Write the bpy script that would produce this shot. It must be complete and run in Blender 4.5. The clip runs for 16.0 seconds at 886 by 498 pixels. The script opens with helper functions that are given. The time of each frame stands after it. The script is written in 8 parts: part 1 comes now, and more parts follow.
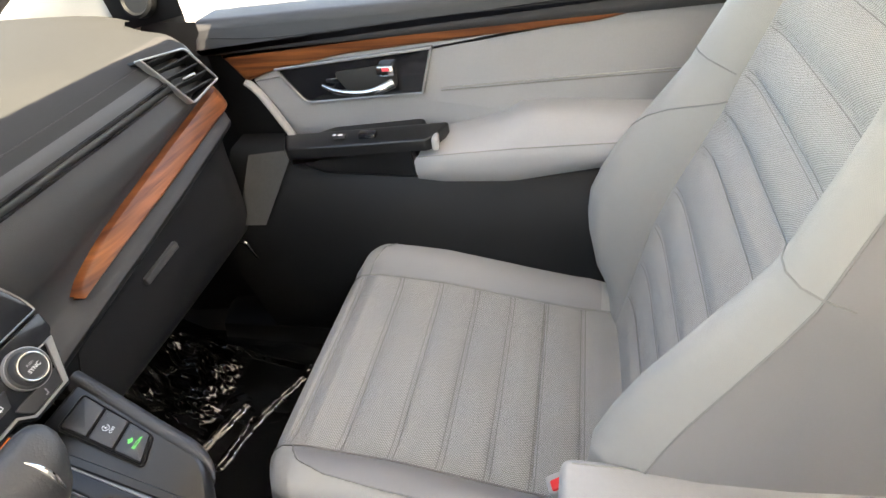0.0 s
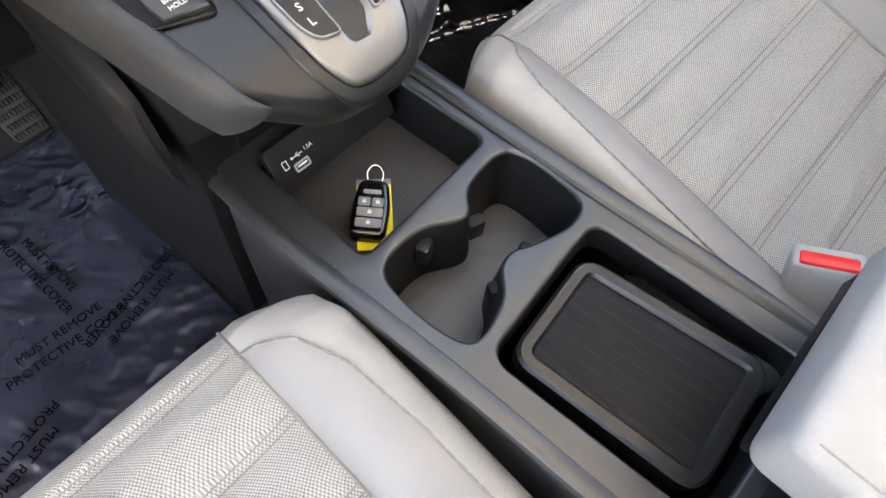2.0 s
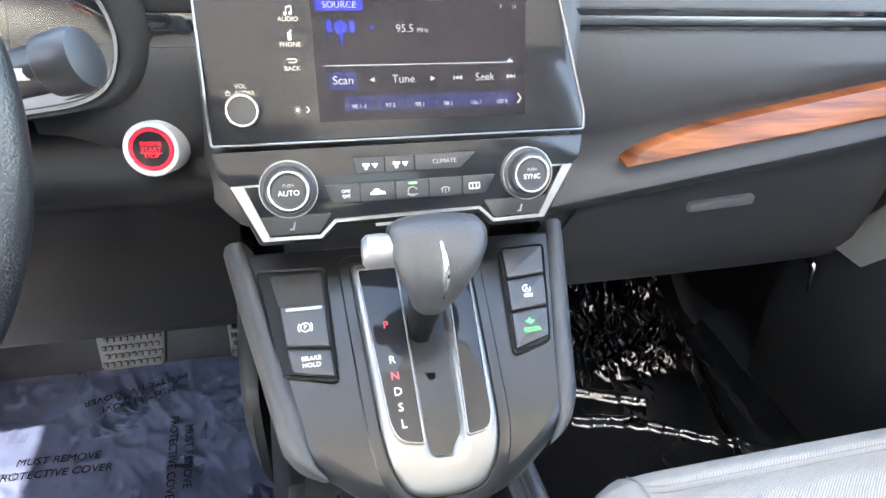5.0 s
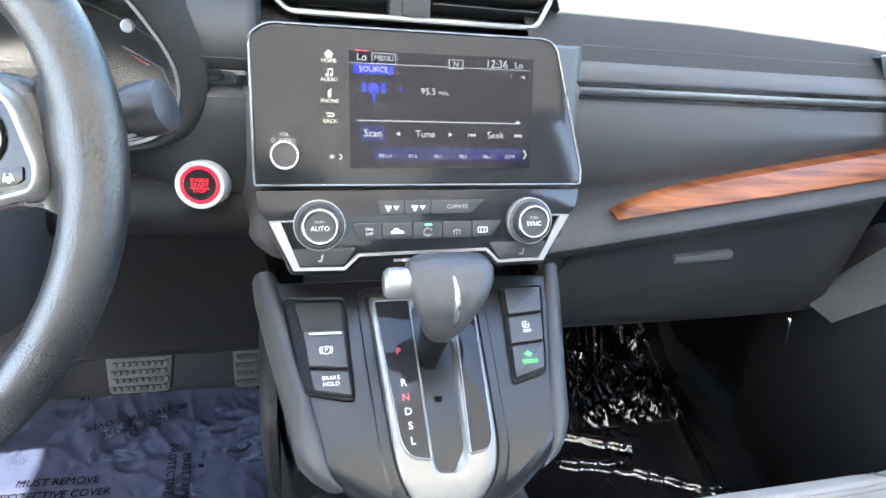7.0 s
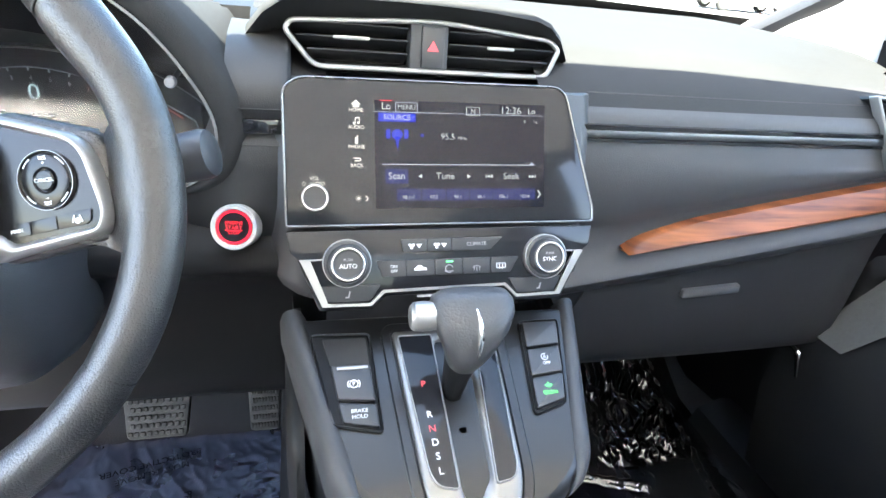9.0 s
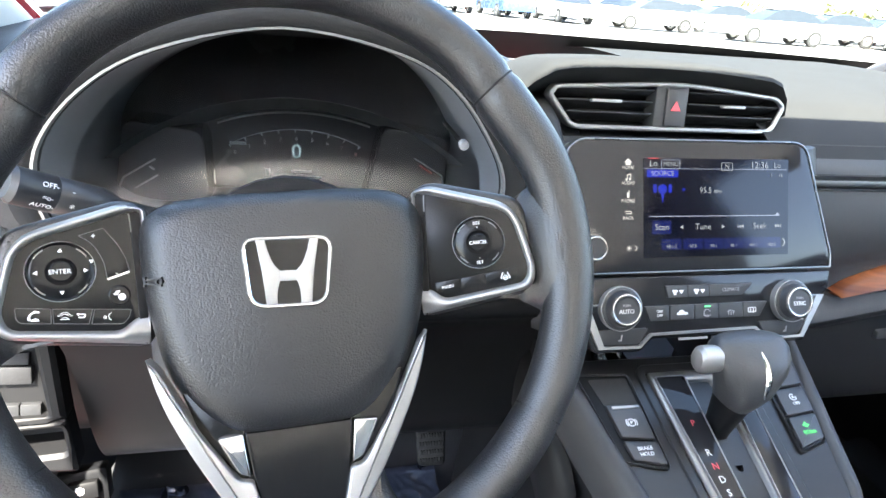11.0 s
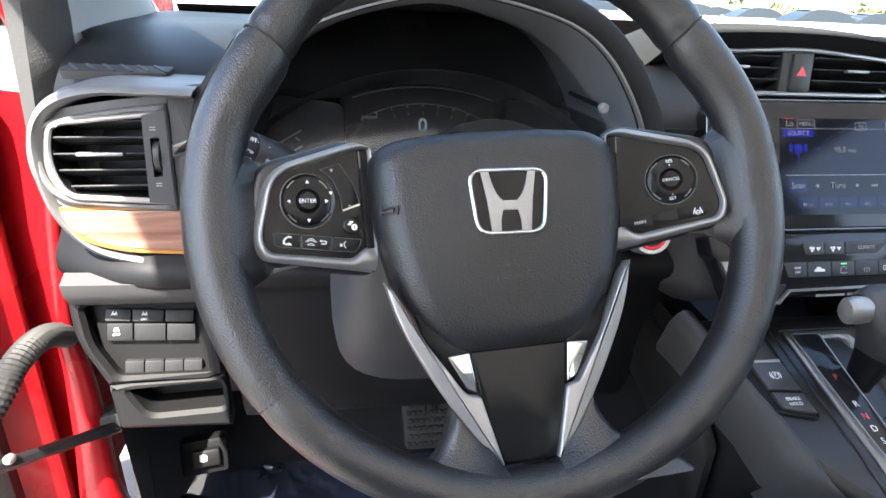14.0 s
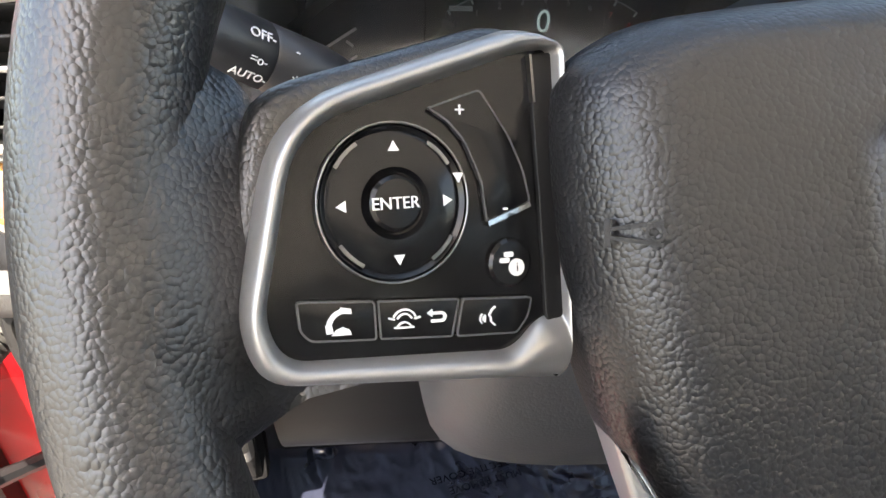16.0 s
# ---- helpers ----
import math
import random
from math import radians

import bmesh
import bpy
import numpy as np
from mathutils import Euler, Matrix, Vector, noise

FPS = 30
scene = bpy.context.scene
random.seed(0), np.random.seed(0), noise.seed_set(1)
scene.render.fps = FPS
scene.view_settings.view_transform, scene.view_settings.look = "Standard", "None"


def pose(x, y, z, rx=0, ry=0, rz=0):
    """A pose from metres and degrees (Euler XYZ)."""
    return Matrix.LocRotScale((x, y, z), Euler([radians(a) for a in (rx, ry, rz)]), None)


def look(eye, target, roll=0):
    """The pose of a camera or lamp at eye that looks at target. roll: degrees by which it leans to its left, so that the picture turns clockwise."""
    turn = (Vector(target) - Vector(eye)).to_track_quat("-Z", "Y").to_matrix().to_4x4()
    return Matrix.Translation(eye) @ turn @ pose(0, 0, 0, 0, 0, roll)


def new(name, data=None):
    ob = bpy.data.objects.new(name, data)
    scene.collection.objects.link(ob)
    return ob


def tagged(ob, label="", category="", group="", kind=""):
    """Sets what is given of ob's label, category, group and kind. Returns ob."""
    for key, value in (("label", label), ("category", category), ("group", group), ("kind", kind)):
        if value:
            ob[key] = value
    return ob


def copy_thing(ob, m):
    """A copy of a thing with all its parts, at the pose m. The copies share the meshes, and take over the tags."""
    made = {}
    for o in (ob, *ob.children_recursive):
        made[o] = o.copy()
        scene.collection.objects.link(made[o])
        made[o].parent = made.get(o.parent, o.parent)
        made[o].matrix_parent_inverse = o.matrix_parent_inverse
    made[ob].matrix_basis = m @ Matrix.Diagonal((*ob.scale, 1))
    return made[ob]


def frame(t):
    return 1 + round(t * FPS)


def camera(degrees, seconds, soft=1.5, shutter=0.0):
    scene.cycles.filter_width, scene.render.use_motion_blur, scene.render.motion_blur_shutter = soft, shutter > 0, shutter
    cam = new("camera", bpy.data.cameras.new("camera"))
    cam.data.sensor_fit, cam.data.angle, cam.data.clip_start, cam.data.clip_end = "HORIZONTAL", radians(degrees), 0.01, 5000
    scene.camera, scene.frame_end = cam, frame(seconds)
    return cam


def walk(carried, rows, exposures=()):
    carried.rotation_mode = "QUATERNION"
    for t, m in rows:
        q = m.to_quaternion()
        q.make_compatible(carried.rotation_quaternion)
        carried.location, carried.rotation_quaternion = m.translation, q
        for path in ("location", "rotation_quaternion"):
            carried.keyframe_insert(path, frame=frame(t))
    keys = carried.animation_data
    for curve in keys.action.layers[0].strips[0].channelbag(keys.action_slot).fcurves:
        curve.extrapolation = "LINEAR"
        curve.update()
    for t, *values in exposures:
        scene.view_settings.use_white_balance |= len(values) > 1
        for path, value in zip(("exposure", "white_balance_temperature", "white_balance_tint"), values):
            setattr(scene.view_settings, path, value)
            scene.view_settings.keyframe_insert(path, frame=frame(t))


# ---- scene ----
cam = camera(74.8, 16.0)
EXPOSURE = [(0, 4.12, 8740, 12), (2, 4.54, 8360, 12), (3.6, 4.54, 8360, 12), (4.5, 5.06, 7720, 11), (5, 5.26, 7160, 8), (8, 5.03, 6700, 6), (10.3, 4.73, 6790, 7), (11.5, 4.23, 6600, 8), (12.5, 3.82, 6510, 9), (14.5, 3.57, 6980, 10), (16, 3.83, 7810, 11)]
PATH = [
    (0, (-0.174, -0.381, 1.294), (1.353, 0.074, 0.085), -8.7),
    (0.5, (-0.171, -0.383, 1.292), (1.33, 0.089, 0.058), -7.6),
    (1, (-0.161, -0.355, 1.239), (1.094, 0.194, -0.218), -2.6),
    (1.5, (-0.171, -0.289, 1.136), (0.742, 0.248, -0.56), 6.1),
    (2, (-0.192, -0.266, 1.078), (0.547, 0.286, -0.697), 6.9),
    (2.5, (-0.185, -0.26, 1.065), (0.501, 0.275, -0.736), 8.1),
    (3, (-0.18, -0.259, 1.068), (0.504, 0.255, -0.74), 10.8),
    (3.5, (-0.173, -0.259, 1.069), (0.534, 0.291, -0.719), 11.3),
    (4, (-0.149, -0.244, 1.082), (0.539, 0.629, -0.58), 8.4),
    (4.5, (-0.087, -0.23, 1.117), (0.485, 1.123, -0.24), 7.4),
    (5, (-0.078, -0.255, 1.148), (0.372, 1.284, -0.048), 5.1),
    (5.2, (-0.089, -0.252, 1.159), (0.373, 1.276, -0.047), 6.0),
    (7.3, (-0.113, -0.305, 1.168), (0.387, 1.34, 0.147), 7.9),
    (7.5, (-0.119, -0.309, 1.166), (0.395, 1.344, 0.163), 7.7),
    (8, (-0.124, -0.315, 1.167), (0.393, 1.353, 0.191), 7.4),
    (8.2, (-0.125, -0.317, 1.167), (0.392, 1.358, 0.204), 7.2),
    (10.3, (-0.173, -0.316, 1.176), (0.28, 1.423, 0.298), 5.6),
    (10.5, (-0.227, -0.298, 1.176), (0.233, 1.44, 0.3), 5.8),
    (11, (-0.348, -0.301, 1.18), (0.06, 1.476, 0.359), 4.8),
    (11.5, (-0.424, -0.302, 1.175), (-0.032, 1.494, 0.386), 4.7),
    (12, (-0.447, -0.315, 1.169), (-0.062, 1.492, 0.404), 4.1),
    (12.5, (-0.448, -0.356, 1.163), (-0.06, 1.462, 0.424), 3.6),
    (13, (-0.45, -0.363, 1.161), (-0.07, 1.459, 0.428), 3.3),
    (13.5, (-0.452, -0.363, 1.158), (-0.094, 1.452, 0.398), 3.2),
    (14, (-0.459, -0.321, 1.141), (-0.136, 1.484, 0.343), 3.2),
    (14.5, (-0.48, -0.201, 1.109), (-0.203, 1.585, 0.254), 3.0),
    (15, (-0.4864, -0.1271, 1.0885), (-0.266, 1.626, 0.152), 2.4),
    (15.5, (-0.4834, -0.1009, 1.0814), (-0.301, 1.617, 0.073), 2.4),
    (16, (-0.4813, -0.1018, 1.082), (-0.32, 1.597, 0.039), 1.9),
]
walk(cam, [(t, look(eye, target, roll)) for t, eye, target, roll in PATH], EXPOSURE)

# ---------- light ----------
SUN_EL, SUN_AZ = 56.0, 20.0          # height above the horizon; turned from straight behind towards the driver's side
world = bpy.data.worlds.new("sky")
scene.world = world
world.use_nodes = True
wn = world.node_tree.nodes
sky = wn.new("ShaderNodeTexSky")
sky.sky_type, sky.sun_disc = "NISHITA", False
sky.sun_elevation, sky.sun_rotation = radians(SUN_EL), radians(180 + SUN_AZ)
sky.air_density, sky.dust_density = 1.0, 2.0
world.node_tree.links.new(sky.outputs[0], wn["Background"].inputs[0])
wn["Background"].inputs[1].default_value = 0.10
sun = new("sun", bpy.data.lights.new("sun", "SUN"))
sun.data.energy, sun.data.angle, sun.data.color = 3.6, radians(0.6), (1, 0.95, 0.87)
sd = Vector((-math.cos(radians(SUN_EL)) * math.sin(radians(SUN_AZ)), -math.cos(radians(SUN_EL)) * math.cos(radians(SUN_AZ)), math.sin(radians(SUN_EL))))
sun.matrix_basis = look(sd * 30, (0, 0, 0))

# ---------- small tools ----------
V = Vector


def tilt(x, y, z, deg=0.0, yaw=0.0):
    """A frame at a place: x to the right, y up the face, z out of it towards the seats; deg: how far the face leans back."""
    s, c = math.sin(radians(deg)), math.cos(radians(deg))
    m = Matrix(((1, 0, 0, 0), (0, s, -c, 0), (0, c, s, 0), (0, 0, 0, 1)))
    return Matrix.Translation((x, y, z)) @ Matrix.Rotation(radians(yaw), 4, "Z") @ m


def spline(pts, n=6, closed=False):
    """Points along a smooth curve through pts, in 2 or 3 dimensions."""
    P = [np.array(p, float) for p in pts]
    k, out = len(P), []
    for i in range(k if closed else k - 1):
        g = lambda j: P[j % k] if closed else P[min(max(j, 0), k - 1)]
        a, b, c, d = g(i - 1), g(i), g(i + 1), g(i + 2)
        for j in range(n):
            t = j / n
            out.append(0.5 * (2 * b + (c - a) * t + (2 * a - 5 * b + 4 * c - d) * t * t + (3 * b - a - 3 * c + d) * t ** 3))
    if not closed:
        out.append(P[-1])
    return [tuple(p) for p in out]


def rounded(pts, r, n=5):
    """A closed polygon with its corners rounded; r: one radius or one for each corner."""
    out, k = [], len(pts)
    for i in range(k):
        p = V(pts[i])
        a, b = V(pts[i - 1]) - p, V(pts[(i + 1) % k]) - p
        rr = r[i] if isinstance(r, (list, tuple)) else r
        rr = min(rr, a.length * 0.49, b.length * 0.49)
        q0, q1 = p + a.normalized() * rr, p + b.normalized() * rr
        for j in range(n + 1):
            t = j / n
            out.append(tuple((1 - t) ** 2 * q0 + 2 * t * (1 - t) * p + t * t * q1))
    return out


def rrect(w, h, r, n=5, cx=0, cy=0):
    return rounded([(cx - w / 2, cy - h / 2), (cx + w / 2, cy - h / 2), (cx + w / 2, cy + h / 2), (cx - w / 2, cy + h / 2)], r, n)


def inset(poly, d):
    """The polygon moved inwards by d along its corners' normals (counter-clockwise polygons)."""
    k, out = len(poly), []
    area = sum(poly[i - 1][0] * poly[i][1] - poly[i][0] * poly[i - 1][1] for i in range(k))
    sgn = 1 if area > 0 else -1
    for i in range(k):
        a, b = V(poly[i]) - V(poly[i - 1]), V(poly[(i + 1) % k]) - V(poly[i])
        if a.length < 1e-9: a = b
        if b.length < 1e-9: b = a
        t = (a.normalized() + b.normalized())
        t = t.normalized() if t.length > 1e-6 else a.normalized()
        out.append((poly[i][0] - t.y * d * sgn, poly[i][1] + t.x * d * sgn))
    return out


def loft(secs, bm=None, closed=False, cap=False):
    """A skin through sections of equally many points; closed: each section is a loop; cap: both ends filled."""
    bm = bm or bmesh.new()
    rows = [[bm.verts.new(p) for p in s] for s in secs]
    n = len(secs[0])
    for r0, r1 in zip(rows, rows[1:]):
        for i in range(n if closed else n - 1):
            j = (i + 1) % n
            bm.faces.new((r0[i], r0[j], r1[j], r1[i]))
    if cap:
        bm.faces.new(rows[0][::-1])
        bm.faces.new(rows[-1])
    return bm


def slab(poly, z0, z1, bev=0.0, bm=None, steps=3):
    """A plate of a 2D outline from z0 up to z1, its upper edge rounded by bev."""
    secs = [[(x, y, z0) for x, y in poly], [(x, y, z1 - bev) for x, y in poly]]
    for i in range(1, steps + 1 if bev > 0 else 1):
        a = math.pi / 2 * i / steps
        secs.append([(x, y, z1 - bev + bev * math.sin(a)) for x, y in inset(poly, bev * (1 - math.cos(a)))])
    return loft(secs, bm, closed=True, cap=True)


def hoop(outer, inner, z0, z1, bev=0.0, bm=None):
    """A flat frame between two outlines of equally many points."""
    secs = [[(x, y, z0) for x, y in outer], [(x, y, z1 - bev) for x, y in outer]]
    if bev > 0:
        secs.append([(x, y, z1) for x, y in inset(outer, bev)])
        secs.append([(x, y, z1) for x, y in inset(inner, -bev)])
    else:
        secs[1] = [(x, y, z1) for x, y in outer]
    secs += [[(x, y, z1 - bev) for x, y in inner], [(x, y, z0) for x, y in inner]]
    return loft(secs, bm, closed=True)


def ridge(outer, inner, z0, z1, n=8):
    """A rounded bead between two outlines of equally many points."""
    secs = [[(x, y, z0) for x, y in outer]]
    for i in range(n + 1):
        k = i / n
        h = math.sin(math.pi * (0.08 + 0.84 * k)) ** 0.6
        secs.append([(a + (c - a) * k, b + (d - b) * k, z0 + (z1 - z0) * (0.45 + 0.55 * h)) for (a, b), (c, d) in zip(outer, inner)])
    secs.append([(x, y, z0) for x, y in inner])
    return loft(secs, closed=True)


def lathe(profile, n=32, bm=None):
    """Turned shape: (radius, height) pairs about z."""
    secs = [[(r * math.cos(2 * math.pi * i / n), r * math.sin(2 * math.pi * i / n), z) for i in range(n)] for r, z in profile]
    return loft(secs, bm, closed=True, cap=True)


def tube(pts, r, n=10, closed=False, bm=None, flat=1.0):
    """A round bar along 3D points; r: one radius or one for each point."""
    secs, k = [], len(pts)
    P = [V(p) for p in pts]
    up = V((0, 0, 1))
    for i in range(k):
        if closed:
            d = P[(i + 1) % k] - P[i - 1]
        else:
            d = P[min(i + 1, k - 1)] - P[max(i - 1, 0)]
        d.normalize()
        if abs(d.dot(up)) > 0.98:
            up = V((0, 1, 0.2)).normalized()
        a = d.cross(up).normalized()
        b = a.cross(d).normalized()
        up = b
        ri = r[i] if isinstance(r, (list, tuple)) else r
        secs.append([tuple(P[i] + a * (ri * math.cos(2 * math.pi * j / n)) + b * (ri * flat * math.sin(2 * math.pi * j / n))) for j in range(n)])
    if closed:
        secs.append(secs[0])
    bm = loft(secs, bm, closed=True, cap=not closed)
    if closed:
        bmesh.ops.remove_doubles(bm, verts=bm.verts[:], dist=1e-6)
    return bm


def rbox(sx, sy, sz, r=0.003, seg=2, at=(0, 0, 0), bm=None):
    """A box with rounded edges about its centre."""
    b = bmesh.new()
    bmesh.ops.create_cube(b, size=1.0, matrix=Matrix.Translation(at) @ Matrix.Diagonal((sx, sy, sz, 1)))
    bmesh.ops.bevel(b, geom=b.edges[:], offset=min(r, sx * 0.49, sy * 0.49, sz * 0.49), segments=seg, profile=0.5, affect="EDGES")
    if bm is None:
        return b
    return merge(bm, b)


def merge(bm, other, m=None):
    if m is not None:
        other.transform(m)
    tmp = bpy.data.meshes.new("tmp")
    other.to_mesh(tmp)
    other.free()
    bm.from_mesh(tmp)
    bpy.data.meshes.remove(tmp)
    return bm


def moved(bm, m):
    bm.transform(m)
    return bm


def sheet(loops, z=0.0):
    """A flat face bounded by the first outline, with the others as holes in it."""
    bm = bmesh.new()
    edges = []
    for loop in loops:
        vs = [bm.verts.new((x, y, z)) for x, y in loop]
        edges += [bm.edges.new((vs[i - 1], vs[i])) for i in range(len(vs))]
    bmesh.ops.triangle_fill(bm, use_beauty=True, use_dissolve=False, edges=edges)
    for f in bm.faces:
        if f.normal.z < 0:
            f.normal_flip()
    return bm


def mesh_of(name, bm, material, sharp=38, flip=True):
    me = bpy.data.meshes.new(name)
    if flip:
        bmesh.ops.recalc_face_normals(bm, faces=bm.faces[:])
    bm.to_mesh(me)
    bm.free()
    me.polygons.foreach_set("use_smooth", [True] * len(me.polygons))
    me.set_sharp_from_angle(angle=radians(sharp))
    if material:
        me.materials.append(material)
    return me


def part(name, bm, material, parent=None, label="", sharp=38, flip=True):
    ob = new(name, mesh_of(name, bm, material, sharp, flip))
    if parent is not None:
        ob.parent = parent
    if label:
        ob["label"] = label
    return ob


def thing(name, label, category, group="", kind="", at=(0, 0, 0)):
    ob = new(name)
    ob.empty_display_size = 0.02
    ob.location = at
    return tagged(ob, label, category, group, kind)


def words(text, size, m, material, parent, name="lettering", depth=0.0002, align="CENTER", stretch=1.0):
    """Raised lettering in the built-in font, centred on the frame m."""
    cu = bpy.data.curves.new("tmp_text", "FONT")
    cu.body, cu.size, cu.extrude, cu.align_x, cu.align_y, cu.resolution_u = text, size, depth, align, "CENTER", 3
    tmp = bpy.data.objects.new("tmp_text", cu)
    scene.collection.objects.link(tmp)
    me = bpy.data.meshes.new_from_object(tmp)
    bpy.data.objects.remove(tmp)
    bpy.data.curves.remove(cu)
    me.transform(m @ Matrix.Diagonal((stretch, 1, 1, 1)))
    me.materials.clear()
    me.materials.append(material)
    me.name = name
    ob = new(name, me)
    ob.parent = parent
    return ob


def mark(name, polys, m, material, parent, z0=-0.0002, z1=0.0003):
    """A small printed sign of flat plates on the frame m."""
    bm = bmesh.new()
    for p in polys:
        slab(p, z0, z1, 0, bm)
    return part(name, moved(bm, m), material, parent)


def disc(r, cx=0, cy=0, n=20):
    return [(cx + r * math.cos(2 * math.pi * i / n), cy + r * math.sin(2 * math.pi * i / n)) for i in range(n)]


def bar(x0, y0, x1, y1, w):
    d = V((x1 - x0, y1 - y0)).normalized() * (w / 2)
    return [(x0 + d.y, y0 - d.x), (x1 + d.y, y1 - d.x), (x1 - d.y, y1 + d.x), (x0 - d.y, y0 + d.x)]


def arc(cx, cy, r, a0, a1, w, n=12):
    """A bent bar: part of a ring between two angles in degrees."""
    o = [(cx + (r + w / 2) * math.cos(radians(a0 + (a1 - a0) * i / n)), cy + (r + w / 2) * math.sin(radians(a0 + (a1 - a0) * i / n))) for i in range(n + 1)]
    q = [(cx + (r - w / 2) * math.cos(radians(a0 + (a1 - a0) * i / n)), cy + (r - w / 2) * math.sin(radians(a0 + (a1 - a0) * i / n))) for i in range(n + 1)]
    return o + q[::-1]


# ---------- materials ----------
def material(name, base, rough=0.5, metal=0.0, var=0.12, var_scale=6.0, grain=0.0, grain_scale=900.0, kind="noise", rough_var=0.08, coat=0.0, spec=0.5, sheen=0.0, tone_to=0.55):
    m = bpy.data.materials.new(name)
    m.use_nodes = True
    nt = m.node_tree
    N, L = nt.nodes, nt.links
    b = N["Principled BSDF"]
    b.inputs["Metallic"].default_value = metal
    b.inputs["Coat Weight"].default_value = coat
    b.inputs["Coat Roughness"].default_value = 0.06
    b.inputs["Specular IOR Level"].default_value = spec
    b.inputs["Sheen Weight"].default_value = sheen
    tc = N.new("ShaderNodeTexCoord")
    big = N.new("ShaderNodeTexNoise")
    big.inputs["Scale"].default_value, big.inputs["Detail"].default_value = var_scale, 6
    L.new(tc.outputs["Object"], big.inputs["Vector"])
    fine = N.new("ShaderNodeTexNoise")
    fine.inputs["Scale"].default_value, fine.inputs["Detail"].default_value = grain_scale * 0.35, 3
    L.new(tc.outputs["Object"], fine.inputs["Vector"])
    mixf = N.new("ShaderNodeMath")
    mixf.operation = "MULTIPLY_ADD"
    L.new(fine.outputs[0], mixf.inputs[0])
    mixf.inputs[1].default_value = 0.35
    L.new(big.outputs[0], mixf.inputs[2])
    ramp = N.new("ShaderNodeMapRange")
    ramp.inputs["From Min"].default_value, ramp.inputs["From Max"].default_value = 0.35, 1.0
    ramp.inputs["To Min"].default_value, ramp.inputs["To Max"].default_value = 1 - var, 1 + var
    L.new(mixf.outputs[0], ramp.inputs["Value"])
    mul = N.new("ShaderNodeVectorMath")
    mul.operation = "SCALE"
    mul.inputs[0].default_value = base
    L.new(ramp.outputs[0], mul.inputs["Scale"])
    L.new(mul.outputs[0], b.inputs["Base Color"])
    rr = N.new("ShaderNodeMapRange")
    rr.inputs["From Min"].default_value, rr.inputs["From Max"].default_value = 0.3, 0.75
    rr.inputs["To Min"].default_value, rr.inputs["To Max"].default_value = max(0.02, rough - rough_var), min(1, rough + rough_var)
    L.new(big.outputs[0], rr.inputs["Value"])
    L.new(rr.outputs[0], b.inputs["Roughness"])
    if grain > 0:
        bump = N.new("ShaderNodeBump")
        bump.inputs["Strength"].default_value = grain
        bump.inputs["Distance"].default_value = 0.0008
        if kind == "hide":
            warp, wmix = N.new("ShaderNodeTexNoise"), N.new("ShaderNodeVectorMath")
            warp.inputs["Scale"].default_value, warp.inputs["Detail"].default_value = grain_scale * 0.35, 2
            L.new(tc.outputs["Object"], warp.inputs["Vector"])
            wmix.operation = "MULTIPLY_ADD"
            wmix.inputs[1].default_value = (0.9 / grain_scale,) * 3
            L.new(warp.outputs["Color"], wmix.inputs[0])
            L.new(tc.outputs["Object"], wmix.inputs[2])
            v = N.new("ShaderNodeTexVoronoi")
            v.feature = "SMOOTH_F1"
            v.inputs["Smoothness"].default_value = 0.12
            v.inputs["Scale"].default_value = grain_scale
            L.new(wmix.outputs[0], v.inputs["Vector"])
            edge = N.new("ShaderNodeMath")
            edge.operation = "MULTIPLY"
            L.new(v.outputs["Distance"], edge.inputs[0])
            L.new(v.outputs["Distance"], edge.inputs[1])
            pore = N.new("ShaderNodeMath")
            pore.operation = "MULTIPLY_ADD"
            L.new(fine.outputs[0], pore.inputs[0])
            pore.inputs[1].default_value = -0.25
            bump.invert = True
            bump.inputs["Distance"].default_value = 0.30 / grain_scale
            L.new(edge.outputs[0], pore.inputs[2])
            L.new(pore.outputs[0], bump.inputs["Height"])
        elif kind == "weave":
            w2 = N.new("ShaderNodeTexVoronoi")
            w2.inputs["Scale"].default_value = grain_scale * 2.2
            w2.inputs["Randomness"].default_value = 0.08
            sep, sub, com = N.new("ShaderNodeSeparateXYZ"), N.new("ShaderNodeMath"), N.new("ShaderNodeCombineXYZ")
            sub.operation = "SUBTRACT"
            L.new(tc.outputs["Object"], sep.inputs[0])
            L.new(sep.outputs[2], sub.inputs[0])
            L.new(sep.outputs[1], sub.inputs[1])
            L.new(sep.outputs[0], com.inputs[0])
            L.new(sub.outputs[0], com.inputs[1])
            w2.voronoi_dimensions = "2D"
            rot = N.new("ShaderNodeMapping")
            rot.inputs["Rotation"].default_value = (0, 0, 0.6)
            L.new(com.outputs[0], rot.inputs["Vector"])
            L.new(rot.outputs[0], w2.inputs["Vector"])
            L.new(w2.outputs["Distance"], bump.inputs["Height"])
            bump.inputs["Distance"].default_value = 0.0016
            bump.invert = True
            tone = N.new("ShaderNodeMapRange")
            tone.inputs["From Min"].default_value, tone.inputs["From Max"].default_value = 0.15, 0.65
            tone.inputs["To Min"].default_value, tone.inputs["To Max"].default_value = 1.16 if tone_to < 0.8 else 1.03, tone_to
            L.new(w2.outputs["Distance"], tone.inputs["Value"])
            mul2 = N.new("ShaderNodeVectorMath")
            mul2.operation = "SCALE"
            L.new(mul.outputs[0], mul2.inputs[0])
            L.new(tone.outputs[0], mul2.inputs["Scale"])
            L.new(mul2.outputs[0], b.inputs["Base Color"])
        else:
            nz = N.new("ShaderNodeTexNoise")
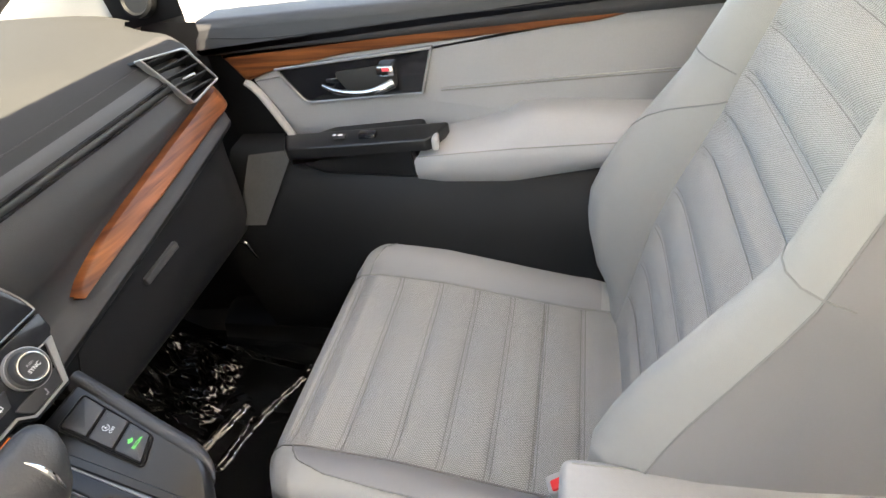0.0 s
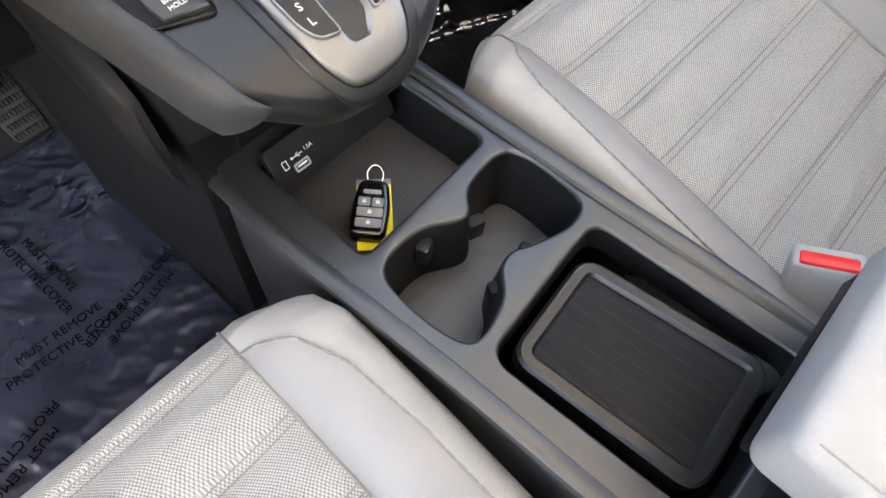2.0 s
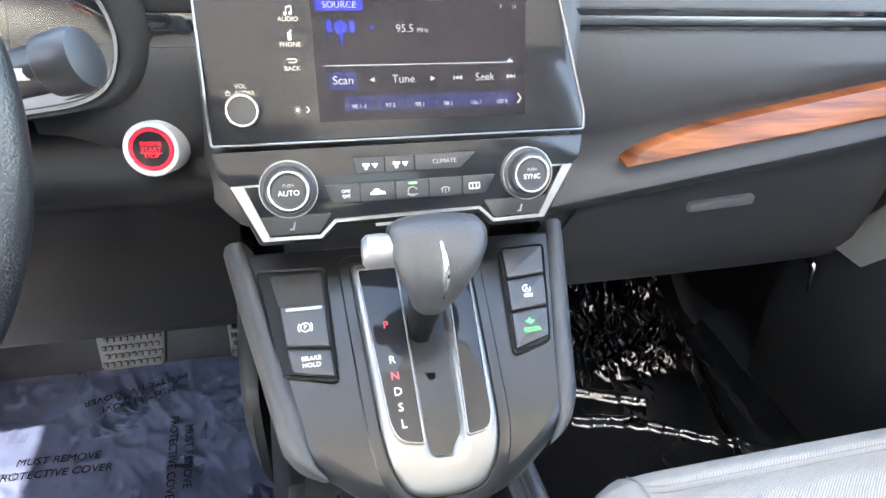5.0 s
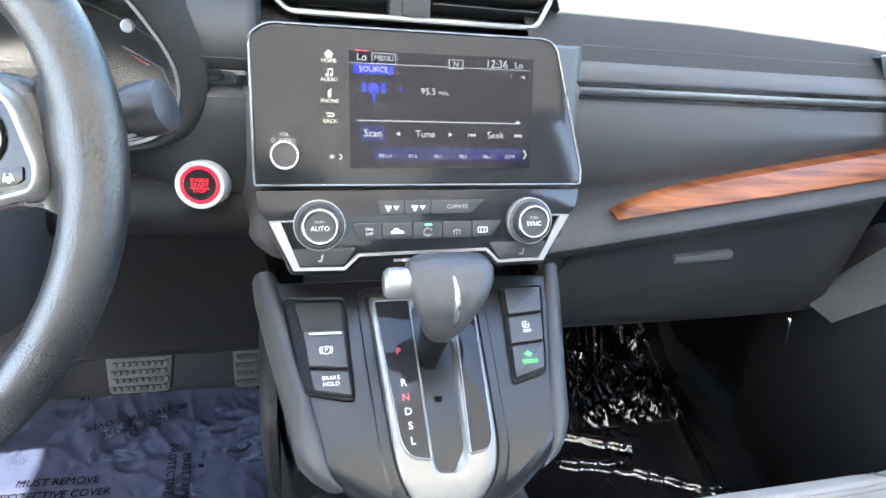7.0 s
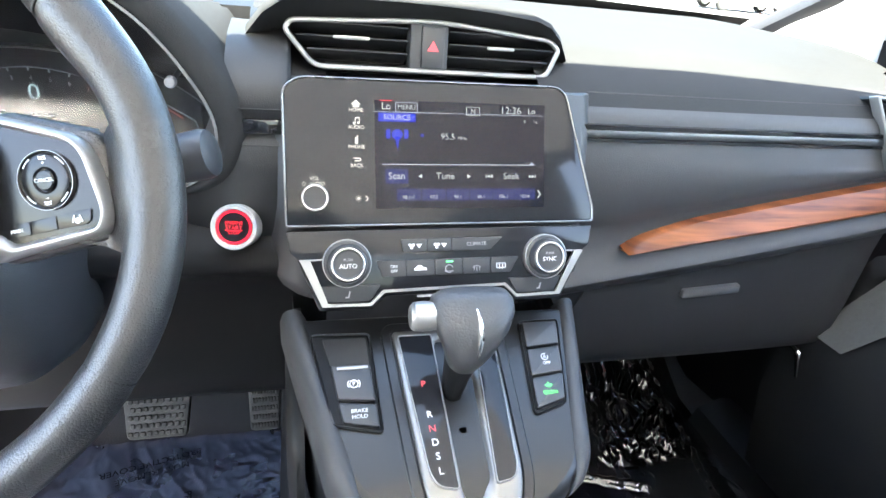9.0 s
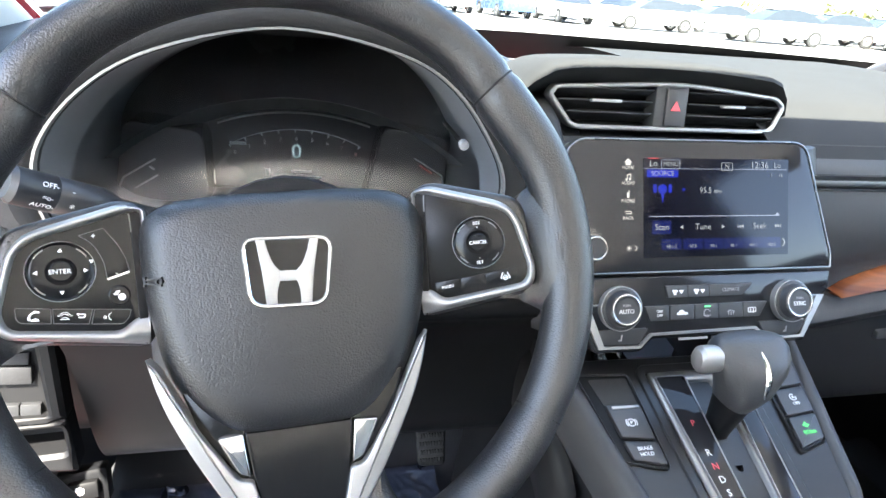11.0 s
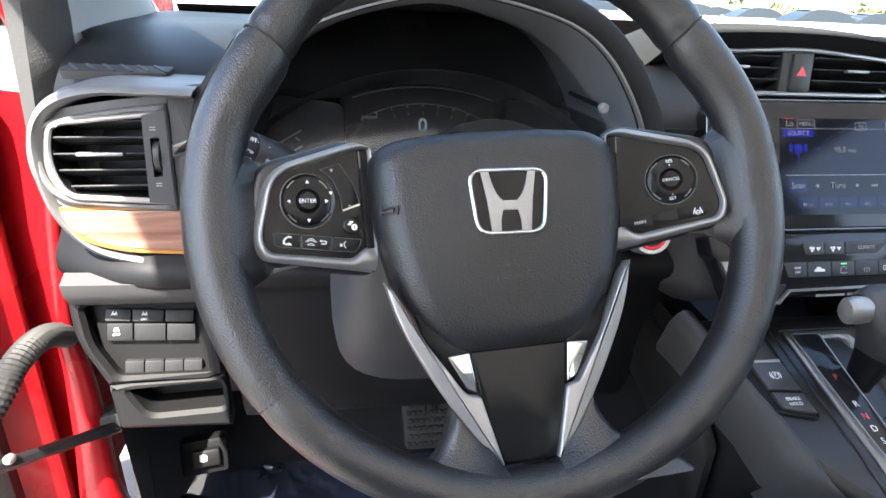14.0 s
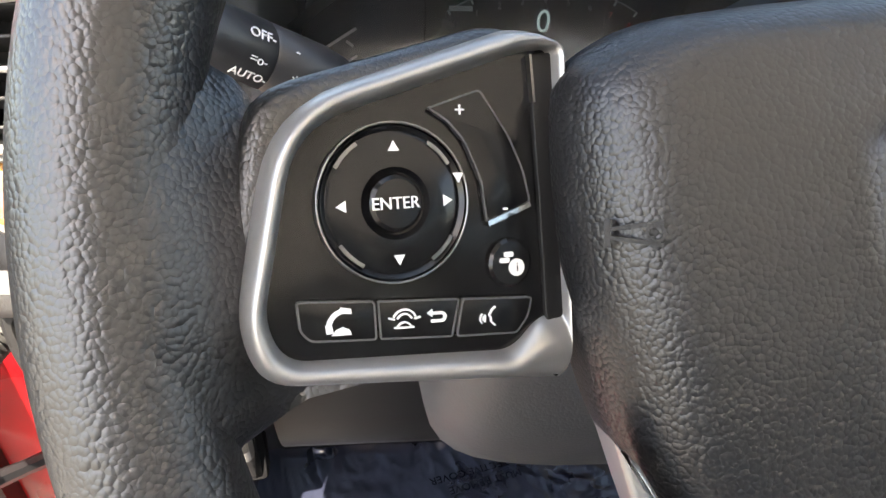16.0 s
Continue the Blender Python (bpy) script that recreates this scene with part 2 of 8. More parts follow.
            nz.inputs["Scale"].default_value, nz.inputs["Detail"].default_value = grain_scale, 2
            L.new(tc.outputs["Object"], nz.inputs["Vector"])
            L.new(nz.outputs[0], bump.inputs["Height"])
        L.new(bump.outputs[0], b.inputs["Normal"])
    return m


def glow(name, color, strength):
    m = bpy.data.materials.new(name)
    m.use_nodes = True
    b = m.node_tree.nodes["Principled BSDF"]
    b.inputs["Base Color"].default_value = (*[c * 0.01 for c in color], 1)
    b.inputs["Roughness"].default_value = 0.10
    b.inputs["Specular IOR Level"].default_value = 0.25
    b.inputs["Emission Color"].default_value = (*color, 1)
    b.inputs["Emission Strength"].default_value = strength
    return m


def glass(name, tint=(1, 1, 1), rough=0.0, ior=1.35):
    m = bpy.data.materials.new(name)
    m.use_nodes = True
    nt = m.node_tree
    out = nt.nodes["Material Output"]
    mix, tr, gl, fr = nt.nodes.new("ShaderNodeMixShader"), nt.nodes.new("ShaderNodeBsdfTransparent"), nt.nodes.new("ShaderNodeBsdfGlossy"), nt.nodes.new("ShaderNodeFresnel")
    fr.inputs[0].default_value = ior
    tr.inputs[0].default_value = (*tint, 1)
    gl.inputs["Roughness"].default_value = rough
    nt.links.new(fr.outputs[0], mix.inputs[0])
    nt.links.new(tr.outputs[0], mix.inputs[1])
    nt.links.new(gl.outputs[0], mix.inputs[2])
    nt.links.new(mix.outputs[0], out.inputs[0])
    return m


def wood(name, dark, light, turn=9, coat=0.12):
    m = bpy.data.materials.new(name)
    m.use_nodes = True
    nt = m.node_tree
    N, L = nt.nodes, nt.links
    b = N["Principled BSDF"]
    tc, mp = N.new("ShaderNodeTexCoord"), N.new("ShaderNodeMapping")
    mp.inputs["Rotation"].default_value = (0, radians(turn), 0)
    mp.inputs["Scale"].default_value = (7, 5, 130)
    L.new(tc.outputs["Object"], mp.inputs["Vector"])
    nz = N.new("ShaderNodeTexNoise")
    nz.inputs["Scale"].default_value, nz.inputs["Detail"].default_value, nz.inputs["Distortion"].default_value = 1.0, 8, 0.6
    L.new(mp.outputs[0], nz.inputs["Vector"])
    r = N.new("ShaderNodeValToRGB")
    r.color_ramp.elements[0].position, r.color_ramp.elements[1].position = 0.33, 0.66
    r.color_ramp.elements[0].color, r.color_ramp.elements[1].color = (*dark, 1), (*light, 1)
    L.new(nz.outputs[0], r.inputs[0])
    L.new(r.outputs[0], b.inputs["Base Color"])
    b.inputs["Specular IOR Level"].default_value = 0.25
    b.inputs["Roughness"].default_value = 0.42
    b.inputs["Coat Weight"].default_value, b.inputs["Coat Roughness"].default_value = coat, 0.3
    return m


DASH = material("black_grained_plastic", (0.033, 0.034, 0.037), 0.55, grain=0.3, grain_scale=950, kind="hide", var=0.15)
# darker than the dash skin: shade below the wood band put into colour
GLOVE = material("shade_toned_black_plastic", (0.023, 0.0234, 0.025), 0.5, grain=0.25, grain_scale=800, kind="hide", var=0.12, spec=0.25)
# deepest black: the shade inside recesses is put into this colour
SHADEBLACK = material("matt_black_shade_plastic", (0.007, 0.007, 0.0076), 0.55, grain=0.1, grain_scale=900, var=0.1, spec=0.25)
# darker, duller copy of DASH_SOFT that offsets strong sun on upward faces
DASH_TOP = material("dimmed_matt_black_dash_top", (0.026, 0.0262, 0.027), 0.85, spec=0.10, grain=0.35, grain_scale=900, kind="hide", var=0.12)
# darker copy of DASH with the shade put into its colour
DASH_SHADE = material("shaded_black_grained_plastic", (0.021, 0.0214, 0.0225), 0.55, grain=0.3, grain_scale=950, kind="hide", var=0.15, spec=0.3)
DASH_SOFT = material("black_soft_dash_skin", (0.04, 0.0405, 0.0425), 0.60, spec=0.42, grain=0.35, grain_scale=900, kind="hide", var=0.15)
# base sunk lower to stand for shade on the driver's side
DARK = material("shade_sunk_black_plastic", (0.0080, 0.0083, 0.0094), 0.5, grain=0.15, grain_scale=900, var=0.2, spec=0.15)
CONSOLE = material("satin_black_console_plastic", (0.0105, 0.0106, 0.0115), 0.31, grain=0.10, grain_scale=1100, var=0.08, rough_var=0.03, spec=0.45)
RIMTOP = material("black_console_rim_plastic", (0.016, 0.0162, 0.0178), 0.42, grain=0.14, grain_scale=1000, kind="hide", var=0.08, rough_var=0.04, spec=0.95)
GLOSS = material("gloss_black", (0.012, 0.012, 0.014), 0.08, var=0.1, rough_var=0.04, coat=0.5)
BUTTON = material("matt_black_button", (0.03, 0.031, 0.034), 0.42, var=0.1, grain=0.06)
LEATHER = material("black_grained_wheel_leather", (0.013, 0.013, 0.0142), 0.36, grain=0.6, grain_scale=880, kind="hide", spec=0.75, var=0.15)
AIRBAG = material("black_airbag_skin", (0.0098, 0.01, 0.0112), 0.42, spec=0.6, grain=0.65, grain_scale=900, kind="hide", var=0.12)
KNOB = material("black_shift_knob_leather", (0.043, 0.044, 0.047), 0.45, grain=0.25, grain_scale=500, kind="hide")
SATIN = material("satin_silver", (0.34, 0.337, 0.332), 0.38, metal=0.7, var=0.06, rough_var=0.08)
CHROME = material("chrome", (0.62, 0.62, 0.62), 0.13, metal=1.0, var=0.03, rough_var=0.04)
WRAP = material("grey_moulded_plastic", (0.108, 0.108, 0.109), 0.42, grain=0.15, grain_scale=700, kind="hide", var=0.1)
STEEL = material("dark_steel", (0.045, 0.045, 0.05), 0.4, metal=0.9, var=0.15)
PADBLACK = material("satin_black_pad", (0.006, 0.006, 0.0066), 0.20, var=0.1, rough_var=0.04, spec=0.3)
GATE = material("satin_grey_metal", (0.205, 0.202, 0.198), 0.38, metal=0.8, var=0.06)
SPECKLE = material("dark_grey_speckle", (0.045, 0.046, 0.045), 0.8, grain=0.6, grain_scale=500, var=0.3)
TRIMGREY = material("dark_silver_trim", (0.20, 0.20, 0.20), 0.32, metal=1.0, var=0.05)
SCREENGLASS = material("screen_glass", (0.014, 0.0145, 0.017), 0.09, var=0.1, rough_var=0.03, spec=0.3)
# bluish grey lifted to imitate haze over the instruments
LINER = material("haze_grey_hood_lining", (0.17, 0.176, 0.19), 0.6, grain=0.2, grain_scale=900, var=0.12)
DIMINK = material("dark_key_edge", (0.07, 0.07, 0.072), 0.4, var=0.03)
# lifted too, so the haze lies in the dial's base colour
DIALGLASS = material("haze_toned_dial_plastic", (0.052, 0.054, 0.06), 0.27, var=0.15, spec=0.4)
CLOTH = material("light_grey_smooth_seat_cover", (0.31, 0.303, 0.288), 0.62, grain=0.3, grain_scale=430, kind="weave", var=0.06, var_scale=9, sheen=0.1, tone_to=0.86)
SKIN = material("smooth_grey_bolster_skin", (0.225, 0.217, 0.219), 0.5, grain=0.22, grain_scale=1500, kind="hide", var=0.05, var_scale=9)
WEAVE = material("light_grey_woven_seat_cloth", (0.42, 0.414, 0.398), 0.75, grain=1.0, grain_scale=215, kind="weave", var=0.08, sheen=0.15, tone_to=0.32)
THREAD = material("grey_thread", (0.3, 0.295, 0.28), 0.8)
SEAM = material("grey_seam", (0.21, 0.205, 0.197), 0.8)
GREYTRIM = material("light_grey_door_vinyl", (0.31, 0.31, 0.315), 0.55, grain=0.25, grain_scale=600, kind="hide", var=0.06)
PILLAR = material("light_grey_pillar_plastic", (0.36, 0.353, 0.34), 0.6, grain=0.2, grain_scale=700, var=0.06)
HEADLINER = material("light_grey_headliner", (0.5, 0.49, 0.47), 0.95, grain=0.3, grain_scale=900)
CARPET = material("black_carpet", (0.015, 0.015, 0.017), 0.95, grain=1.0, grain_scale=700, var=0.3)
RED = material("red_car_paint", (0.250, 0.0047, 0.0078), 0.3, coat=0.4, var=0.05)
REDPLASTIC = material("red_buckle_plastic", (0.7, 0.03, 0.03), 0.35, var=0.04)
BUCKLE = material("grey_buckle_plastic", (0.38, 0.37, 0.36), 0.5, grain=0.1)
TRAY = material("grey_tray_plastic", (0.008, 0.008, 0.0088), 0.5, grain=0.1, spec=0.15, var=0.08)
MAT = material("grey_rubber_mat", (0.05, 0.05, 0.051), 0.42, grain=0.3, var=0.1, grain_scale=1400)
RUBBER = material("black_rubber", (0.015, 0.015, 0.015), 0.7, grain=0.2)
WHITEINK = material("white_print", (0.75, 0.76, 0.77), 0.5, var=0.03)
GREYINK = material("grey_print", (0.3, 0.3, 0.31), 0.6, var=0.03)
REDINK = material("red_print", (0.75, 0.08, 0.1), 0.5, var=0.03)
YELLOW = material("yellow_tag_card", (0.85, 0.68, 0.02), 0.5, var=0.05)
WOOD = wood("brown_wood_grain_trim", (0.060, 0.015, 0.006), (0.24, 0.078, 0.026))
# paler copy of WOOD: the sun's glare is mixed into both tones
WOOD_SUNLIT = wood("sunlit_lacquered_wood_grain", (0.15, 0.065, 0.045), (0.36, 0.20, 0.145), 0, 1.0)
PIPE = material("amber_trim_edge", (0.35, 0.16, 0.03), 0.4)
SCREEN_GREEN = glass("green_tinted_windscreen_glass", (0.76, 0.80, 0.77))
LENS = glass("clear_dial_lens", (0.92, 0.94, 0.96), 0.22, 1.75)
TINT = glass("tinted_glass", (0.28, 0.30, 0.30))

# ---------- the ground and the car park outside ----------
ASPHALT = material("pale_sunlit_asphalt", (0.15, 0.146, 0.139), 0.9, grain=0.4, grain_scale=60, var=0.2, var_scale=0.4)
bm = bmesh.new()
bmesh.ops.create_grid(bm, x_segments=24, y_segments=24, size=400)
ground = tagged(part("ground", bm, ASPHALT), "pale grey asphalt of a sunny car park", "ground", kind="structure")

# ---------- the shell of the car ----------


def strip_mesh(a, b):
    """A thin plate between two lines of points."""
    bm = loft([a, b])
    bmesh.ops.recalc_face_normals(bm, faces=bm.faces[:])
    bmesh.ops.solidify(bm, geom=bm.faces[:], thickness=0.012)
    return bm


shell = thing("car_body", "red car body shell round the cabin", "car body", kind="structure")
# floor pan with a raised tunnel and a sloping toe board
prof = [(-2.3, 0.36), (-0.5, 0.36), (0.3, 0.355), (0.48, 0.36), (0.62, 0.44), (0.78, 0.62), (0.82, 0.95)]
floor = part("floor_pan", loft([[(x, y, z) for y, z in spline(prof, 5)] for x in (-0.80, -0.4, 0, 0.4, 0.80)]), CARPET, shell, "black carpeted floor", flip=False)
# sides below the windows; the driver's side is open where its door stands open
for s, ys in ((1, (0.95, -2.3)), (-1, (-0.62, -2.3))):
    a = [(s * 0.80, y, 0.30) for y in ys]
    m_ = [(s * 0.83, y, 0.7) for y in ys]
    b = [(s * 0.78, y, 1.03) for y in ys]
    bm = loft([a, m_, b])
    bmesh.ops.solidify(bm, geom=bm.faces[:], thickness=0.02)
    part("side_panel", bm, RED, shell)
    inner = [[(s * (x - 0.045), y, z) for y in ys] for x, z in ((0.80, 0.31), (0.83, 0.7), (0.79, 1.0))]
    part("side_liner", loft(inner), DARK, shell, "black lining of the body side")
# roof
roof_secs = []
for y, z in ((-0.02, 1.50), (-0.3, 1.555), (-0.8, 1.58), (-1.5, 1.56), (-2.2, 1.50)):
    roof_secs.append([(x, y, z - 0.32 * abs(x) ** 3) for x in (-0.70, -0.60, -0.4, -0.2, 0, 0.2, 0.4, 0.60, 0.70)])
bm = loft(roof_secs)
bmesh.ops.solidify(bm, geom=bm.faces[:], thickness=0.04)
part("roof", bm, HEADLINER, shell, "light grey headliner")
# rear wall with the rear window's opening above it
bm = bmesh.new()
merge(bm, rbox(1.6, 0.05, 0.78, 0.01, at=(0, -2.3, 0.68)))
merge(bm, rbox(0.25, 0.05, 0.5, 0.01, at=(-0.62, -2.28, 1.28)))
merge(bm, rbox(0.25, 0.05, 0.5, 0.01, at=(0.62, -2.28, 1.28)))
part("rear_wall", bm, DARK, shell)
# scuttle and bonnet in front of the windscreen
bon = [[(x, y, z - 0.05 * abs(x) ** 2) for x in (-0.8, -0.4, 0, 0.4, 0.8)] for y, z in ((0.86, 1.02), (1.0, 1.03), (1.5, 1.0), (1.95, 0.9), (2.05, 0.7), (2.05, 0.3))]
bm = loft(bon)
bmesh.ops.solidify(bm, geom=bm.faces[:], thickness=0.02)
part("bonnet", bm, RED, shell)
# pillars
for s in (-1, 1):
    secs = []
    for z, yr, yf, x in spline([(0.98, 0.33, 0.80, 0.738), (1.05, 0.305, 0.705, 0.722), (1.085, 0.30, 0.655, 0.718), (1.115, 0.293, 0.60, 0.713), (1.155, 0.27, 0.51, 0.704), (1.22, 0.215, 0.40, 0.688), (1.33, 0.09, 0.20, 0.658), (1.44, -0.06, 0.01, 0.622), (1.50, -0.22, -0.12, 0.60)], 5):
        w = yf - yr
        secs.append([(s * (x + dx), yr + w * k, z) for dx, k in ((0.050, 0.02), (0.028, -0.03), (0.012, 0.0), (0.002, 0.08), (-0.006, 0.25), (-0.009, 0.5), (-0.005, 0.78), (0.003, 0.93), (0.012, 1.0), (0.024, 1.0), (0.045, 0.6))])
    part("front_pillar", loft([q[3:] for q in secs], cap=False), PILLAR, shell, "light grey plastic pillar cover", sharp=60)
    # rear side of the pillar: seal and painted shade share one dark colour
    part("pillar_seal", loft([q[:4] for q in secs]), SPECKLE, shell, "dark grey seal along the pillar, shade in its colour", sharp=60)
    # outer pillar is out of view, added to keep sun off the cover
    pts = spline([(s * 0.725, -0.14, 1.515), (s * 0.745, 0.10, 1.41), (s * 0.762, 0.33, 1.275), (s * 0.780, 0.58, 1.145), (s * 0.80, 0.82, 1.03)], 5)
    part("outer_pillar", tube(pts, 0.050, 12, flat=0.75), RED if s < 0 else RUBBER, shell, "unseen painted outer pillar, shades the trim")
    pts = spline([(s * 0.77, -0.66, 0.5), (s * 0.76, -0.66, 1.0), (s * 0.68, -0.68, 1.3), (s * 0.58, -0.70, 1.54)], 5)
    part("middle_pillar", tube(pts, 0.05, 12, flat=1.6), PILLAR, shell)
    pts = spline([(s * 0.80, -1.75, 0.9), (s * 0.72, -1.85, 1.25), (s * 0.58, -1.95, 1.5)], 5)
    part("rear_pillar", tube(pts, 0.09, 12), PILLAR, shell)
    pts = spline([(s * 0.635, -0.10, 1.49), (s * 0.655, -0.3, 1.525), (s * 0.655, -1.0, 1.54), (s * 0.62, -1.9, 1.50)], 4)
    part("roof_rail", tube(pts, 0.045, 10), PILLAR, shell)
# door aperture on the driver's side, with its black seal
ap = [(-0.700, -1.2, 1.545), (-0.720, -0.70, 1.55), (-0.720, -0.30, 1.54), (-0.735, -0.02, 1.475), (-0.758, 0.14, 1.385), (-0.772, 0.25, 1.31), (-0.772, 0.36, 1.10), (-0.781, 0.365, 0.965), (-0.797, 0.365, 0.866), (-0.809, 0.365, 0.74), (-0.806, 0.365, 0.65), (-0.811, 0.36, 0.48), (-0.785, 0.26, 0.345), (-0.78, -0.6, 0.33)]
jamb = spline(ap, 5)
# jamb swollen between z 1.2 and 1.47, added to shade the pillar cover
part("door_jamb", tube(jamb, [float(np.interp(p[2], [0.33, 0.48, 0.65, 0.74, 0.87, 1.0, 1.2, 1.31, 1.40, 1.47], [0.034, 0.026, 0.018, 0.011, 0.010, 0.014, 0.030, 0.052, 0.056, 0.042])) for p in jamb], 10), RED, shell, "red painted door jamb")
part("hinge_pillar", strip_mesh([(-0.796, 0.385, 0.33), (-0.800, 0.385, 0.66), (-0.798, 0.385, 0.86), (-0.775, 0.38, 1.02)], [(-0.93, 0.43, 0.33), (-0.95, 0.43, 0.66), (-0.94, 0.43, 0.86), (-0.88, 0.43, 1.02)]), RED, shell, "red painted hinge pillar")
seal = [(-0.690, -0.60, 1.50), (-0.690, -0.30, 1.49), (-0.705, -0.03, 1.425), (-0.722, 0.12, 1.335), (-0.738, 0.22, 1.26), (-0.745, 0.33, 1.10), (-0.745, 0.34, 0.90), (-0.745, 0.335, 0.70), (-0.74, 0.33, 0.5), (-0.735, 0.22, 0.385), (-0.73, -0.6, 0.37)]
part("door_seal", tube(spline(seal, 5), 0.013, 8), RUBBER, shell, "black rubber door seal")
ws = [[(x, 0.83 - 0.1 * x * x, 1.075 - 0.02 * x * x), (x * 0.95, 0.40 - 0.08 * x * x, 1.315), (x * 0.86, -0.03, 1.50)] for x in (-0.72, -0.36, 0, 0.36, 0.72)]
bm = loft(ws)
for f in bm.faces:
    f.normal_update()
    if f.normal.dot(V((0, -0.5, 1.1)) - f.calc_center_median()) < 0:
        f.normal_flip()
pane = part("windscreen", bm, SCREEN_GREEN, shell, "faintly green windscreen", flip=False)
frit = [[tuple(V(r[0]).lerp(V(r[1]), t) + V((0, -0.004, -0.004))) for r in ws] for t in (-0.03, 0.10, 0.20)]
part("frit_band", loft(frit), RUBBER, shell, "black band along the foot of the windscreen")

# dark privacy glass round the rear
for s in (-1, 1):
    for y0, y1 in ((-0.72, -1.22), (-1.24, -1.80)):
        bm = loft([[(s * 0.775, y0, 1.03), (s * 0.775, y1, 1.03)], [(s * 0.72, y0, 1.28), (s * 0.72, y1, 1.28)], [(s * 0.63, y0, 1.51), (s * 0.63, y1, 1.49)]])
        part("rear_side_glass", bm, TINT, shell, "dark privacy glass")
part("rear_glass", loft([[(x, -2.30, 1.06) for x in (-0.6, 0, 0.6)], [(x, -2.20, 1.49) for x in (-0.55, 0, 0.55)]]), TINT, shell, "dark rear window")

# ---------- dashboard ----------
dash = thing("dashboard", "black soft-touch dashboard with a wood-grain band", "dashboard", kind="structure")


def dash_profile(x):
    """Front face and top of the passenger's half, from the windscreen down to the glove box."""
    up = 0.16 * (x - 0.215)
    k = max(0.0, min(1.0, (x - 0.14) / 0.10))
    lip = 0.012 * (1 - k)
    return [(0.86, 1.085), (0.70, 1.104), (0.50, 1.105), (0.36, 1.10), (0.285, 1.094 - 0.03 * max(0, x - 0.3)), (0.255, 1.084 - 0.03 * max(0, x - 0.3)), (0.215, 1.066), (0.192, 1.05), (0.184, 1.04),
            (0.181, 1.022), (0.176, 1.0), (0.174, 0.975 + up * 0.4), (0.178, 0.945 + up * 0.8), (0.186, 0.925 + up), (0.184, 0.900 + up), (0.172, 0.885 + up), (0.164, 0.872 + up),
            (0.172, 0.858 + up), (0.192, 0.845 + up), (0.196, 0.80), (0.203, 0.738), (0.222, 0.708), (0.28, 0.692), (0.50, 0.70), (0.80, 0.72)]


def bend(x, y):
    """The dash sweeps gently forward towards the doors' hinges."""
    return y + 0.10 * max(0, abs(x) - 0.35) ** 2


xs = [0.10, 0.135, 0.15, 0.18, 0.215, 0.26, 0.32, 0.38, 0.44, 0.50, 0.55, 0.60, 0.64, 0.67]
secs = []
for x in xs:
    e = max(0, x - 0.60) / 0.07
    secs.append([(x, bend(x, y) + 0.10 * e * e * (1 if y < 0.3 else 0.2), z - 0.01 * e * e) for y, z in spline(dash_profile(x), 3)])
cut_ = 48
part("passenger_dash_top", loft([q[:22] for q in secs]), DASH_TOP, dash, "matt black dash top, dimmed against the sun", sharp=60)
part("passenger_dash", loft([q[21:cut_ + 1] for q in secs]), DASH_SOFT, dash, "black soft dash pad", sharp=60)
part("glove_box", loft([q[cut_:] for q in secs]), GLOVE, dash, "black glove box lid, toned down for shade", sharp=60)

part("glove_box_handle", moved(rbox(0.080, 0.010, 0.012, 0.003, 2), Matrix.Translation((0.362, 0.193, 0.832)) @ Matrix.Rotation(radians(-4), 4, "Y")), DIMINK, dash, "satin dark grey glove box latch")
part("glove_box_seam", tube(spline([(0.192, 0.171, 0.866), (0.191, 0.186, 0.850), (0.184, 0.1935, 0.82), (0.170, 0.197, 0.79)], 5), 0.0012, 6), RUBBER, dash)

# driver's half: top pad, lower panel
def driver_profile(x):
    return [(0.86, 1.08), (0.70, 1.10), (0.50, 1.10), (0.36, 1.095), (0.27, 1.08), (0.225, 1.06), (0.20, 1.03), (0.19, 0.99), (0.185, 0.95), (0.17, 0.93), (0.152, 0.915), (0.150, 0.90), (0.165, 0.885),
            (0.18, 0.85), (0.19, 0.80), (0.20, 0.735), (0.225, 0.700), (0.30, 0.680), (0.5, 0.70)]


secs = []
for x in [-0.715, -0.71, -0.70, -0.68, -0.65, -0.62, -0.58, -0.571, -0.569, -0.50, -0.40, -0.30, -0.22, -0.171, -0.169, -0.13, -0.10]:
    e = max(0, -x - 0.62) / 0.08
    rec = 1.0 if -0.57 < x < -0.17 else 0.0
    back = 0.045 if x < -0.575 else 0.0
    secs.append([(x, (max(y, 0.38) if rec and 0.945 < z < 1.15 and y < 0.37 else y + (back if z < 0.893 else 0)) + 0.03 * e * e * (1 if y < 0.3 else 0.2), z) for y, z in spline(driver_profile(x), 3)])
# darker than the passenger's half: shade behind the wheel is in the colour
part("driver_dash", loft(secs), DARK, dash, "black dash panel, darkened for shade below the instruments", sharp=60)

# middle stack carrying the screen and the heater panel
mid = []
for w, (y, z) in zip((0.10, 0.145, 0.148, 0.146, 0.143, 0.139, 0.135, 0.128, 0.12, 0.12), ((0.50, 1.045), (0.30, 1.05), (0.235, 1.057), (0.188, 1.0605), (0.165, 1.02), (0.145, 0.97), (0.120, 0.905), (0.135, 0.88), (0.17, 0.86), (0.40, 0.85))):
    mid.append([(-w - 0.02, y + 0.05, z - 0.01), (-w, y + 0.008, z), (-w + 0.012, y, z), (0, y - 0.002, z + 0.001), (w - 0.012, y, z), (w, y + 0.008, z), (w + 0.02, y + 0.05, z - 0.01)])
part("middle_stack", loft(mid), DASH, dash, sharp=60)

